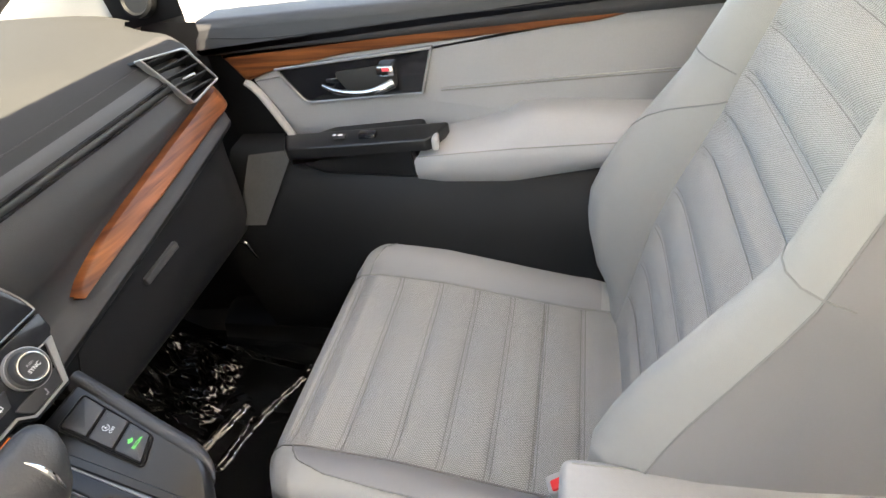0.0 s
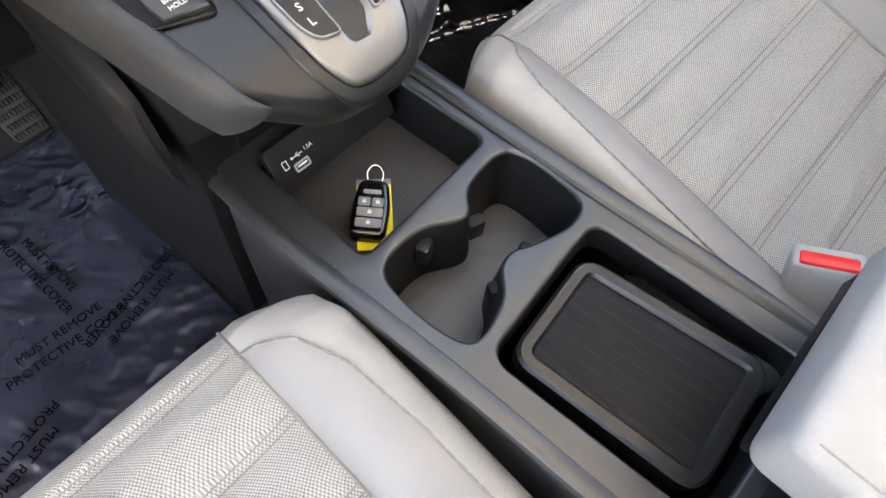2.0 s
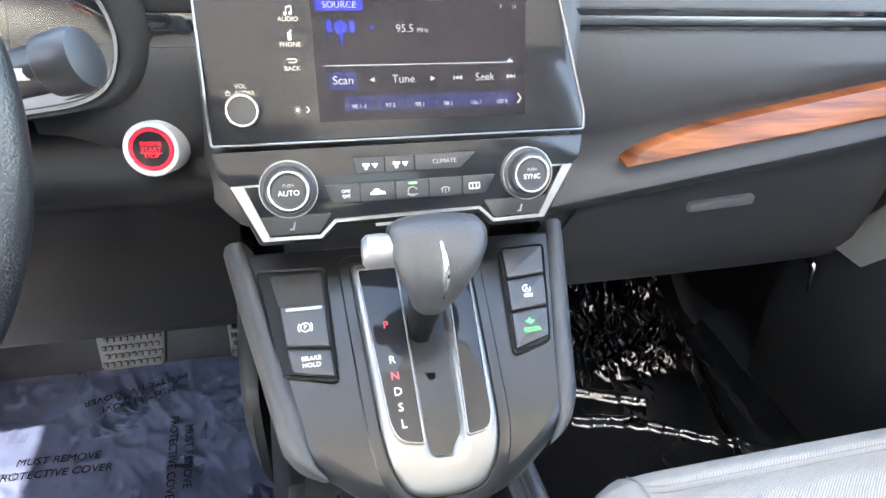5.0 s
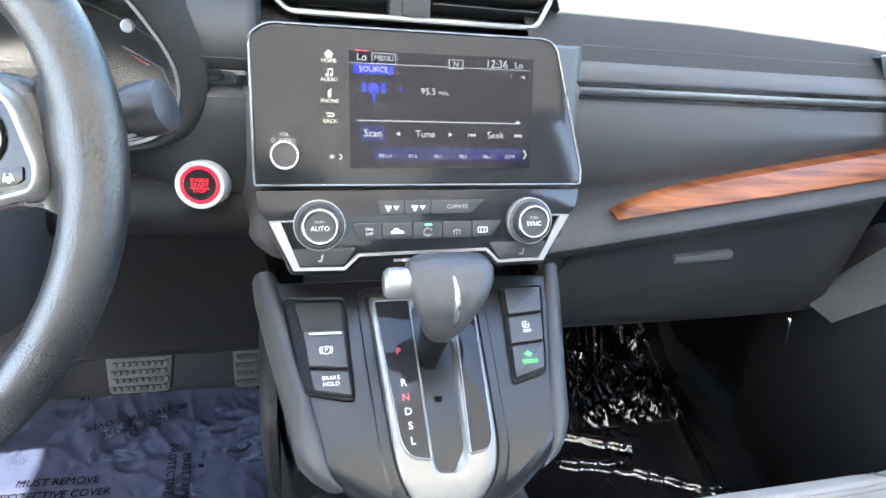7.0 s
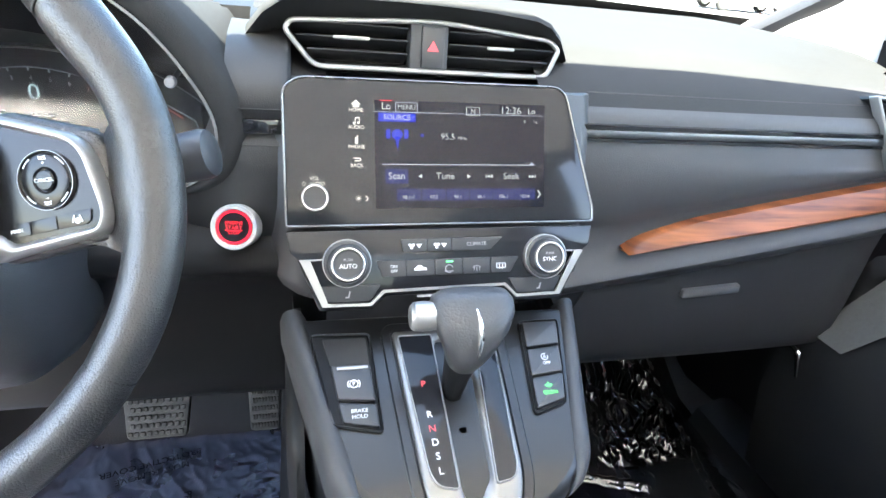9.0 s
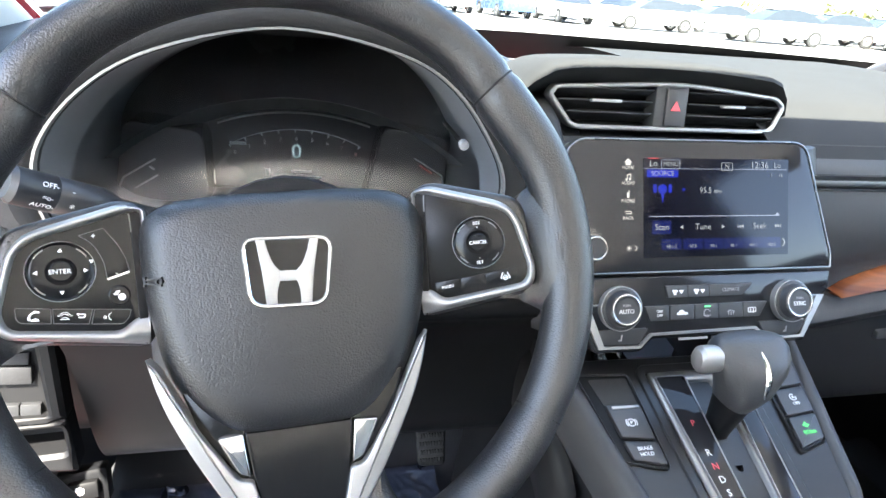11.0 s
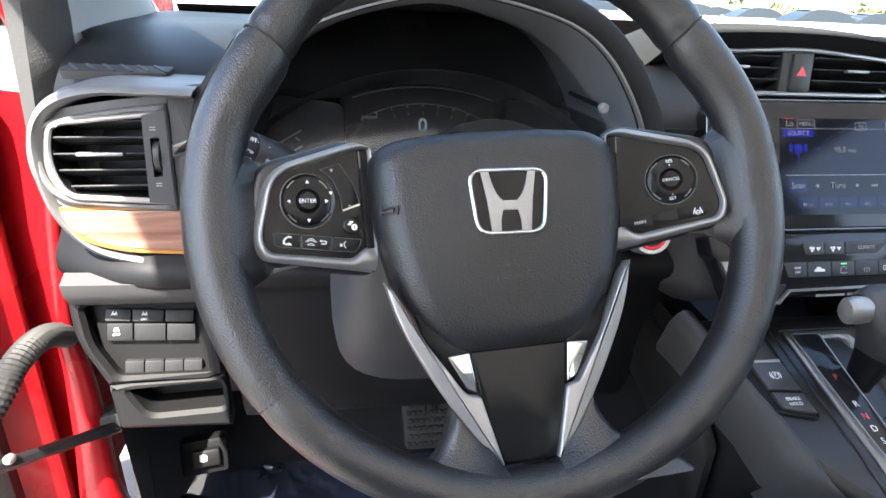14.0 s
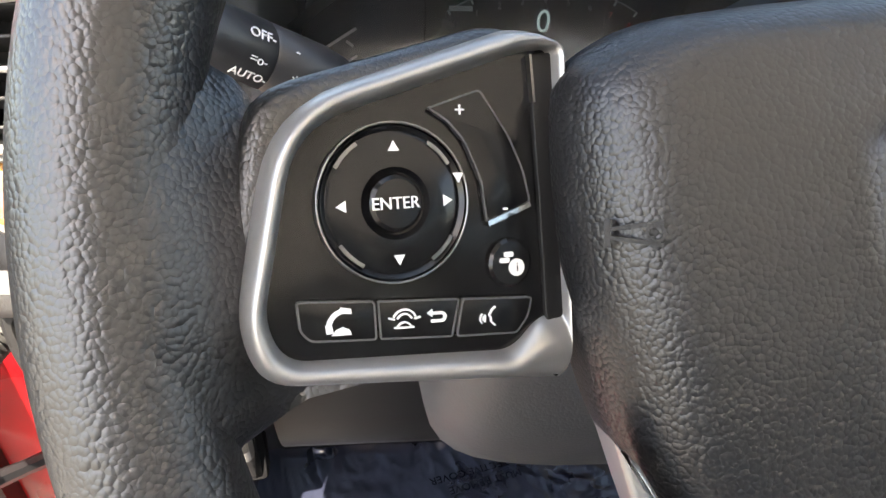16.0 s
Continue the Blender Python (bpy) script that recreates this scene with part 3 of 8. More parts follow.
# wood band on the passenger's side
TOPW = [(0.215, 0.9015), (0.24, 0.915), (0.30, 0.934), (0.38, 0.950), (0.46, 0.964), (0.54, 0.976), (0.60, 0.984), (0.635, 0.985)]
BOTW = [(0.215, 0.900), (0.24, 0.903), (0.30, 0.912), (0.38, 0.9235), (0.46, 0.935), (0.54, 0.9465), (0.60, 0.953), (0.635, 0.957)]
secs = []
for (x, zt), (_, zb) in zip(spline(TOPW, 4), spline(BOTW, 4)):
    e = max(0, x - 0.60) / 0.07
    yb = bend(x, 0.172) + 0.10 * e * e
    h = zt - zb
    secs.append([(x, yb + 0.010, zb - 0.002), (x, yb - 0.007, zb), (x, yb - 0.0085, zb + 0.12 * h), (x, yb - 0.005, zb + 0.4 * h), (x, yb + 0.000, zb + 0.72 * h), (x, yb + 0.004, zb + 0.93 * h), (x, yb + 0.014, zt)])
part("wood_band", loft(secs), WOOD, dash, "brown wood-grain trim band")
# thin bright strip above it
secs = []
for x in [0.137 + 0.02 * i for i in range(20)]:
    yb = bend(x, 0.180)
    secs.append([(x, yb + 0.006, 1.0312), (x, yb - 0.002, 1.0306), (x, yb - 0.0028, 1.027), (x, yb - 0.002, 1.0236), (x, yb + 0.006, 1.023)])
part("bright_strip", loft(secs), TRIMGREY, dash, "dark silver strip")
for z0, z1 in ((1.0362, 1.0312), (1.0230, 1.0188)):
    secs = [[(x, bend(x, 0.1795) + dy, z) for dy, z in ((0.006, z0), (-0.0012, z0 - 0.0004), (-0.0012, z1 + 0.0004), (0.006, z1))] for x in [0.137 + 0.02 * i for i in range(20)]]
    part("gloss_strip", loft(secs), GLOSS, dash)
# seam of the upper pad
part("pad_seam", tube([(x, bend(x, 0.2065) + 0.0, 1.0605 + 0.0) for x in [0.15 + 0.02 * i for i in range(20)]], 0.0010, 5), RUBBER, dash)

# ---------- screen ----------
DISP = tilt(0, 0.1254, 0.9609, 23) @ Matrix.Rotation(radians(0.6), 4, "Z")
outline = rounded([(-0.136, -0.002), (0.137, -0.002), (0.137, 0.01), (0.108, 0.117), (-0.124, 0.117), (-0.136, 0.108)], [0.002, 0.002, 0.004, 0.014, 0.008, 0.006], 6)
screen = thing("screen_unit", "black touchscreen panel with lit radio display", "screen")
part("bezel", moved(slab(outline, -0.02, 0.002, 0.0015), DISP), SCREENGLASS, screen, "gloss black glass bezel")
part("rim", moved(hoop(inset(outline, -0.0014), inset(outline, 0.0004), -0.02, 0.0028, 0.0006), DISP), TRIMGREY, screen, "thin silver rim")

# ---------- instruments ----------
cluster = thing("instrument_cluster", "dark instrument cluster under a curved hood", "instruments")
arch = spline([(-0.373, 0.960), (-0.45, 0.960), (-0.515, 0.962), (-0.548, 0.972), (-0.565, 1.00), (-0.560, 1.048), (-0.523, 1.094), (-0.466, 1.127), (-0.375, 1.147), (-0.285, 1.133), (-0.236, 1.106), (-0.200, 1.06), (-0.186, 1.025), (-0.192, 0.994), (-0.210, 0.975), (-0.245, 0.966), (-0.30, 0.961), (-0.373, 0.960)], 5)
ac = V((-0.373, 1.0))


def scaled(poly, k, dz=0.0):
    return [(ac.x + (x - ac.x) * k, ac.y + (z - ac.y) * k + dz) for x, z in poly]


secs = [[(x, 0.175, z) for x, z in scaled(arch, 0.965)], [(x, 0.168, z) for x, z in scaled(arch, 0.985)], [(x, 0.166, z) for x, z in scaled(arch, 1.04)], [(x, 0.168, z) for x, z in scaled(arch, 1.085)], [(x, 0.178, z) for x, z in scaled(arch, 1.11)], [(x, 0.24, min(z, 1.15)) for x, z in scaled(arch, 1.12)], [(x, 0.45, min(z, 1.09)) for x, z in scaled(arch, 1.13)]]
part("hood", loft(secs), DASH_TOP, cluster, "black padded hood", sharp=60)
secs = [[(x, 0.1745, z) for x, z in scaled(arch, 0.966)], [(x, 0.200, z) for x, z in scaled(arch, 0.955)], [(x, 0.26, z) for x, z in scaled(arch, 0.925)], [(x, 0.337, z) for x, z in scaled(arch, 0.90)]]
part("hood_lining", loft(secs), LINER, cluster, sharp=60)
secs = [[(x, 0.1725, z) for x, z in scaled(arch, 0.970)], [(x, 0.1665, z) for x, z in scaled(arch, 0.973)], [(x, 0.1665, z) for x, z in scaled(arch, 0.984)], [(x, 0.1725, z) for x, z in scaled(arch, 0.988)]]
part("hood_edge", loft(secs), SATIN, cluster, "thin silver edge")
face = scaled(arch, 0.905)
part("dial_face", moved(slab([(x, z) for x, z in face], -0.004, 0, 0), Matrix.Translation((0, 0.333, 0)) @ Matrix.Rotation(radians(90), 4, "X")), DIALGLASS, cluster, "smoked black dial face, greyed by painted haze")

lens = []
for q in (0.0, 0.1, 0.25, 0.45, 0.65, 0.85, 1.0):
    z = 0.975 + 0.150 * q
    half_w = [x for x, zz in scaled(arch, 0.93) if abs(zz - z) < 0.02]
    lo, hi = min(half_w), max(half_w)
    lens.append([(lo + (hi - lo) * i / 12, 0.196 + 0.125 * q ** 1.15, z) for i in range(13)])
lens_ob = part("dial_lens", loft(lens), LENS, cluster, "clear dial lens", flip=False)
lens_ob.visible_shadow = False

# ---------- steering wheel ----------
WT = 29.0
WH = tilt(-0.367, -0.006, 1.031, WT) @ Matrix.Rotation(radians(4), 4, "Z")
wheel = thing("steering_wheel", "black leather steering wheel with silver spoke trim", "steering wheel")
RM, RT = 0.1665, 0.0140


def rim_shape(deg):
    """Tube radius along and across, and inward shift, at an angle of the rim: fuller grips beside the spokes and at the thumbs."""
    d = deg % 360
    side = max(math.exp(-((min(abs(d - c), 360 - abs(d - c))) / 24.0) ** 2) for c in (0, 180))
    thumb = max(math.exp(-((d - c) / 11.0) ** 2) for c in (33, 147))
    low = math.exp(-((d - 270) / 40.0) ** 2)
    return RT * (1 + 0.10 * side + 0.16 * thumb), RT * (1.22 - 0.20 * side), -0.001 * side - 0.004 * thumb


SEAMS = (38, 142, 215, 325)
secs = []
N_A = 180
for i in range(N_A + 1):
    deg = 360 * i / N_A
    a = radians(deg)
    ra, rb, off = rim_shape(deg)
    nick = max(math.exp(-((deg - c) / 0.9) ** 2) for c in SEAMS)
    ra, rb = ra * (1 - 0.10 * nick), rb * (1 - 0.10 * nick)
    ring = []
    for j in range(28):
        b = 2 * math.pi * j / 28
        rad = RM + off + ra * math.cos(b)
        ring.append((rad * math.cos(a), rad * math.sin(a), rb * math.sin(b)))
    secs.append(ring)
bm = loft(secs, closed=True)
bmesh.ops.remove_doubles(bm, verts=bm.verts[:], dist=1e-6)
part("rim", moved(bm, WH), LEATHER, wheel, "black grained leather rim", sharp=80)
for deg in SEAMS:
    a = radians(deg)
    ra, rb, off = rim_shape(deg)
    pts = []
    for j in range(24):
        b = 2 * math.pi * j / 24
        rad = RM + off + ra * 0.935 * math.cos(b)
        pts.append((rad * math.cos(a), rad * math.sin(a), rb * 0.935 * math.sin(b)))
    part("rim_seam", moved(tube(pts, 0.0007, 6, closed=True), WH), RUBBER, wheel)
# leather webs that run from the rim into the side spokes
for s in (-1, 1):
    secs = []
    for t in [i / 16 for i in range(17)]:
        x = 0.166 - 0.045 * t
        top = 0.080 - 0.080 * t ** 0.55 + 0.032 * t - 0.004
        bot = float(np.interp(t, [0.0, 0.15, 0.36, 0.67, 1.0], [-0.084, -0.056, -0.037, -0.0285, -0.026]))
        top, bot = min(top, math.sqrt(max(0.168 ** 2 - x * x, 1e-4))), max(bot, -math.sqrt(max(0.168 ** 2 - x * x, 1e-4)))
        zf = float(np.interp(x, [0.121, 0.140, 0.1455, 0.149, 0.153, 0.158, 0.166], [-0.0135, -0.0085, -0.0020, 0.0035, 0.0082, 0.0106, 0.0112]))
        secs.append([(s * x, top, -0.010), (s * x, top - 0.002, zf - 0.003), (s * x, top - 0.008, zf + 0.001), (s * x, (top + bot) / 2, zf + 0.002), (s * x, bot + 0.008, zf + 0.001), (s * x, bot + 0.002, zf - 0.003), (s * x, bot, -0.012), (s * x, (top + bot) / 2, -0.016)])
    part("spoke_web", moved(loft(secs, closed=True, cap=True), WH), LEATHER, wheel, sharp=80)
# lower leather webs that flow from the rim up the forked spoke
for s in (-1, 1):
    secs = []
    for i in range(15):
        y = -0.164 + 0.048 * i / 14
        outer = float(np.interp(y, [-0.164, -0.156, -0.151, -0.146, -0.140, -0.132, -0.124, -0.116], [0.094, 0.086, 0.074, 0.0625, 0.0545, 0.0490, 0.0462, 0.0440]))
        inner = float(np.interp(y, [-0.164, -0.149, -0.116], [0.010, 0.018, 0.040]))
        zf = float(np.interp(y, [-0.164, -0.158, -0.152, -0.146, -0.138, -0.116], [0.0155, 0.0135, 0.0090, 0.0042, 0.0004, -0.0030]))
        secs.append([(s * outer, y, -0.013), (s * (outer - 0.0004), y, zf - 0.008), (s * (outer - 0.002), y, zf - 0.0035), (s * (outer - 0.005), y, zf - 0.0008), (s * (outer * 0.55 + inner * 0.45), y, zf), (s * inner, y, zf - 0.001), (s * inner, y, -0.014)])
    part("lower_web", moved(loft(secs, closed=True, cap=True), WH), LEATHER, wheel, sharp=80)
# airbag cover, a soft dome with a rounded outline
air = rounded([(-0.0790, 0.036), (-0.063, 0.0455), (-0.03, 0.048), (0.03, 0.048), (0.065, 0.0450), (0.0800, 0.034), (0.0812, 0.012), (0.0775, -0.022), (0.0690, -0.052), (0.057, -0.070), (0.041, -0.0870), (0.022, -0.0932), (-0.020, -0.0935), (-0.041, -0.0872), (-0.0580, -0.070), (-0.0690, -0.051), (-0.0770, -0.014), (-0.0795, 0.014)], 0.012, 4)
secs = [[(x * 0.97, y * 0.97, -0.045) for x, y in air], [(x, y, -0.022) for x, y in air]]
for i in range(1, 11):
    t = i / 10
    k = 1 - 0.27 * (1 - math.cos(t * math.pi / 2))
    secs.append([(x * k, y * k, -0.022 + 0.0245 * math.sin(t * math.pi / 2)) for x, y in air])
for k in (0.62, 0.50, 0.35, 0.15, 0.02):
    secs.append([(x * k, y * k, 0.0025 + 0.0066 * (0.73 ** 2 - k * k)) for x, y in air])
part("airbag_cover", moved(loft(secs, closed=True, cap=True), WH), AIRBAG, wheel, "black grained airbag cover", sharp=60)
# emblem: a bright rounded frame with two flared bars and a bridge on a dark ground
EM = WH @ Matrix.Translation((0.001, 0.0, 0.0062)) @ Matrix.Rotation(radians(-2), 4, "Z")
emo = rounded([(-0.0248, 0.0192), (0.0248, 0.0192), (0.0208, -0.0196), (-0.0208, -0.0196)], 0.0095, 7)
emblem = part("emblem", moved(slab(inset(emo, 0.002), -0.004, 0.0006, 0), EM), PADBLACK, wheel, "chrome emblem plate")
part("emblem_frame", moved(hoop(emo, inset(emo, 0.0022), -0.004, 0.0022, 0.0007), EM), CHROME, emblem)
for s in (-1, 1):
    part("emblem_bar", moved(slab(spline([(s * 0.0165, 0.0172), (s * 0.0118, 0.0172)], 1) + spline([(s * 0.0105, 0.0115), (s * 0.0078, 0.0045), (s * 0.0045, 0.0005)], 4) + spline([(s * 0.0045, -0.0055), (s * 0.0060, -0.0110), (s * 0.0062, -0.0176)], 4) + [(s * 0.0118, -0.0176), (s * 0.0136, 0.0)], -0.001, 0.002, 0.0004), EM), SATIN, emblem)
part("emblem_bridge", moved(slab([(-0.0048, 0.0003), (0.0048, 0.0003), (0.0048, -0.0053), (-0.0048, -0.0053)], -0.001, 0.0016, 0.0004), EM), SATIN, emblem)
# embossed airbag lettering and horn sign
words("SRS", 0.0085, WH @ Matrix.Translation((0.001, -0.0355, 0.0048)), AIRBAG, wheel, "embossed_lettering", 0.0004)
words("AIRBAG", 0.0065, WH @ Matrix.Translation((0.001, -0.043, 0.0044)), AIRBAG, wheel, "embossed_lettering", 0.0004)
HN = WH @ Matrix.Translation((-0.0680, 0.0005, -0.0002)) @ Matrix.Rotation(radians(-24), 4, "Y") @ Matrix.Rotation(radians(-4), 4, "Z")
mark("horn_sign", [[(-0.006, -0.0028), (-0.0048, -0.0028), (-0.0048, 0.0028), (-0.006, 0.0028)], [(-0.005, -0.0012), (0.005, -0.0026), (0.005, -0.0018), (-0.005, -0.0004)], [(-0.005, 0.0004), (0.005, 0.0018), (0.005, 0.0026), (-0.005, 0.0012)], arc(0.0035, 0.0, 0.0016, 0, 360, 0.0007, 14)], HN, RUBBER, wheel, -0.0005, 0.0010)
# lower spoke: gloss panel between two silver legs
part("lower_spoke", moved(slab(rounded([(-0.060, -0.060), (0.060, -0.060), (0.050, -0.088), (0.0300, -0.112), (0.0175, -0.152), (-0.0175, -0.152), (-0.0300, -0.112), (-0.050, -0.088)], 0.002), -0.016, -0.0065, 0.001), WH), PADBLACK, wheel, "satin black lower spoke")
part("spoke_panel", moved(slab(rounded([(-0.0290, -0.085), (0.0290, -0.085), (0.0255, -0.112), (0.0158, -0.1505), (-0.0158, -0.1505), (-0.0255, -0.112)], 0.002), -0.012, -0.0030, 0.0012), WH), PADBLACK, wheel, "gloss black panel of the lower spoke")
for s in (-1, 1):
    leg = [(s * x, y) for x, y in spline([(0.0752, -0.040), (0.0690, -0.063), (0.0590, -0.086), (0.0434, -0.1145), (0.0290, -0.136), (0.0175, -0.1505)], 5) + [(0.0162, -0.1500)] + spline([(0.0256, -0.1115), (0.0275, -0.1100), (0.0345, -0.1075), (0.0425, -0.0955), (0.0545, -0.0765), (0.0700, -0.046)], 4)]
    part("silver_leg", moved(slab(leg, -0.012, 0.0, 0.0016), WH), SATIN, wheel, "satin silver spoke trim")
    part("chrome_inlay", moved(slab(rounded([(s * 0.0430, -0.0860), (s * 0.0295, -0.0850), (s * 0.0268, -0.1085), (s * 0.0330, -0.1055)], 0.0015), -0.012, -0.0036, 0.0012), WH @ Matrix.Rotation(radians(-2 * s), 4, "Y")), CHROME, wheel, "chrome inlay")
# side spoke pads with silver surrounds; the left one carries the menu ring, the right one the cruise ring
PZ = -0.001


def pad_frame(s):
    """The plane of a control pad, dished from the rim down towards the hub."""
    return WH @ Matrix.Translation((s * 0.115, 0.01, -0.006)) @ Matrix.Rotation(radians(-20.2 * s), 4, "Y") @ Matrix.Rotation(radians(4.5), 4, "X") @ Matrix.Translation((-s * 0.115, -0.01, 0))


def plate(poly, z1, material, label="", name="key", parent=None, z0=None, bev=0.0006):
    return part(name, moved(slab(poly, z1 - 0.004 if z0 is None else z0, z1, bev), PF), material, parent, label)


for s in (-1, 1):
    PF = pad_frame(s)
    mirror = lambda pts: [(s * -x, y) for x, y in pts]
    outer = rounded(mirror([(-0.0730, 0.0425), (-0.0840, 0.0462), (-0.1357, 0.0288), (-0.1452, -0.0108), (-0.1417, -0.0224), (-0.0890, -0.0308), (-0.0830, -0.0318), (-0.0737, -0.0334)]), [0.003, 0.009, 0.014, 0.008, 0.009, 0.002, 0.002, 0.001], 6)
    inner = rounded(mirror([(-0.0765, 0.0415), (-0.0830, 0.0404), (-0.1320, 0.0246), (-0.1402, -0.0100), (-0.1370, -0.0180), (-0.0880, -0.0238), (-0.0805, -0.0172), (-0.0745, -0.0165)]), [0.002, 0.004, 0.010, 0.006, 0.007, 0.004, 0.003, 0.001], 6)
    part("spoke_back", moved(slab(rounded(mirror([(-0.070, 0.044), (-0.0840, 0.0492), (-0.1400, 0.0325), (-0.1490, -0.0120), (-0.1440, -0.0252), (-0.0890, -0.0335), (-0.070, -0.0360)]), 0.010, 4), -0.022, -0.0065, 0.005), PF), LEATHER, wheel, "black leather back of the spoke", sharp=70)
    pad = part("control_pad", moved(slab(inset(outer, 0.002), PZ - 0.012, PZ, 0.0005), PF), PADBLACK, wheel, "satin black control pad")
    part("pad_surround", moved(ridge(outer, inner, PZ - 0.012, PZ + 0.0042), PF), SATIN, pad, "satin silver surround", sharp=60)
    # added black strip imitates the dark gap between pad and airbag
    part("gap_strip", moved(slab(rounded(mirror([(-0.0816, 0.0402), (-0.0745, 0.0408), (-0.0735, -0.0300), (-0.0772, -0.0300), (-0.0790, -0.0165), (-0.0800, 0.0100)]), 0.0006, 3), PZ - 0.008, PZ + 0.0012, 0.0004), PF), SHADEBLACK, pad, "black strip standing for the gap beside the airbag")
    part("end_glint", moved(slab(bar(s * 0.0815, 0.0400, s * 0.0808, 0.0300, 0.0006), PZ, PZ + 0.0016, 0), PF), TRIMGREY, pad)
    rx, ry = (-0.1141, 0.0102) if s < 0 else (0.1121, 0.0081)
    RG = PF @ Matrix.Translation((rx, ry, PZ)) @ Matrix.Diagonal((1.08, 1.08, 1.0, 1.0))
    ringk = part("ring_key", moved(lathe([(0.0146, -0.002), (0.0146, 0.0016), (0.0138, 0.0024), (0.0130, 0.0016), (0.0118, 0.0022), (0.0066, 0.0022), (0.0060, 0.0014), (0.0056, 0.0012)], 48), RG), PADBLACK, pad, "round gloss black key ring")
    # bright arcs laid on the ring imitate highlights on its bevel
    for a_ in (32, 122, 212, 302):
        mark("ring_glint", [arc(0, 0, 0.0127, a_, a_ + 26, 0.0007, 6)], RG @ Matrix.Translation((0, 0, 0.0020)), TRIMGREY, ringk)
    part("ring_edge", moved(hoop(disc(0.0147, n=40), disc(0.0143, n=40), -0.001, 0.0026, 0.0001), RG), TRIMGREY, ringk)
    part("centre_key", moved(lathe([(0.0051, 0), (0.0051, 0.0024), (0.0044, 0.0031), (0.0, 0.0033)], 32), RG), PADBLACK, ringk)
    tri = lambda cx, cy, d: [(cx + 0.0012 * math.cos(radians(d + k)), cy + 0.0012 * math.sin(radians(d + k))) for k in (0, 120, 240)]
    if s < 0:
        mark("arrow_marks", [tri(0, 0.0100, 90), tri(0, -0.0100, 270), tri(0.0100, 0, 0), tri(-0.0100, 0, 180), tri(0.0127, 0.0044, 30)], RG @ Matrix.Translation((0, 0, 0.0023)), WHITEINK, ringk)
        words("ENTER", 0.0031, RG @ Matrix.Translation((-0.0004, 0, 0.0033)), WHITEINK, ringk)
    else:
        words("RES", 0.0026, RG @ Matrix.Translation((0, 0.0108, 0.0023)), WHITEINK, ringk)
        words("+", 0.0026, RG @ Matrix.Translation((0, 0.0084, 0.0023)), WHITEINK, ringk)
        words("CANCEL", 0.0026, RG @ Matrix.Translation((0, 0, 0.0033)), WHITEINK, ringk)
        words("SET", 0.0026, RG @ Matrix.Translation((0, -0.0112, 0.0023)), WHITEINK, ringk)
        words("-", 0.0026, RG @ Matrix.Translation((0, -0.0086, 0.0023)), WHITEINK, ringk)
    if s < 0:
        # volume rocker
        rock = rounded([(-0.1062, 0.0287), (-0.0940, 0.0326), (-0.0873, 0.0230), (-0.0840, 0.0157), (-0.0823, 0.0085), (-0.0936, 0.0045), (-0.0946, 0.0137), (-0.0982, 0.0220), (-0.1018, 0.0260)], 0.0012, 3)
        rk = plate(rock, PZ + 0.0012, PADBLACK, name="volume_key", parent=pad)
        # lighter outline painted on for the glint along the rocker's edge
        part("volume_glint", moved(hoop(rock, inset(rock, 0.0004), PZ, PZ + 0.0013, 0), PF), DIMINK, rk)
        words("+", 0.0042, PF @ Matrix.Translation((-0.0989, 0.0281, PZ + 0.0013)), WHITEINK, rk)
        part("volume_edge", moved(slab(bar(-0.0934, 0.0046, -0.0827, 0.0081, 0.0011), PZ, PZ + 0.0018, 0), PF), CHROME, rk)
        words("-", 0.0042, PF @ Matrix.Translation((-0.0889, 0.0078, PZ + 0.0013)), WHITEINK, rk)
        ik = part("info_key", moved(lathe([(0.0054, -0.001), (0.0054, 0.0010), (0.0047, 0.0016), (0, 0.0017)], 28), PF @ Matrix.Translation((-0.0880, -0.0044, PZ))), PADBLACK, pad)
        IK = PF @ Matrix.Translation((-0.0880, -0.0044, PZ + 0.0018))
        mark("info_sign", [disc(0.0019, 0.0011, -0.0010), rrect(0.0022, 0.0011, 0.0003, 2, -0.0018, 0.0008), rrect(0.0022, 0.0011, 0.0003, 2, -0.0008, 0.0020)], IK, WHITEINK, ik)
        words("i", 0.0030, IK @ Matrix.Translation((0.0011, -0.0010, 0.0003)), BUTTON, ik)
        keys = [rounded([(-0.1347, -0.0068), (-0.1193, -0.0086), (-0.1193, -0.0167), (-0.1325, -0.0150), (-0.1344, -0.0128)], 0.001, 3), rounded([(-0.1189, -0.0087), (-0.1007, -0.0106), (-0.1028, -0.0187), (-0.1187, -0.0167)], 0.0006, 3), rounded([(-0.1001, -0.0107), (-0.0825, -0.0126), (-0.0838, -0.0170), (-0.0869, -0.0204), (-0.1020, -0.0188)], 0.001, 3)]
        ko = [plate(k, PZ + 0.0011, PADBLACK, name="call_key", parent=pad, bev=0.0003) for k in keys]
        for k_, k in zip(ko, keys):
            part("key_edge", moved(hoop(k, inset(k, 0.0004), PZ, PZ + 0.0012, 0), PF), DIMINK, k_)
        C = lambda x, y: PF @ Matrix.Translation((x, y, PZ + 0.0013)) @ Matrix.Rotation(radians(-5), 4, "Z") @ Matrix.Diagonal((0.82, 0.82, 1.0, 1.0))
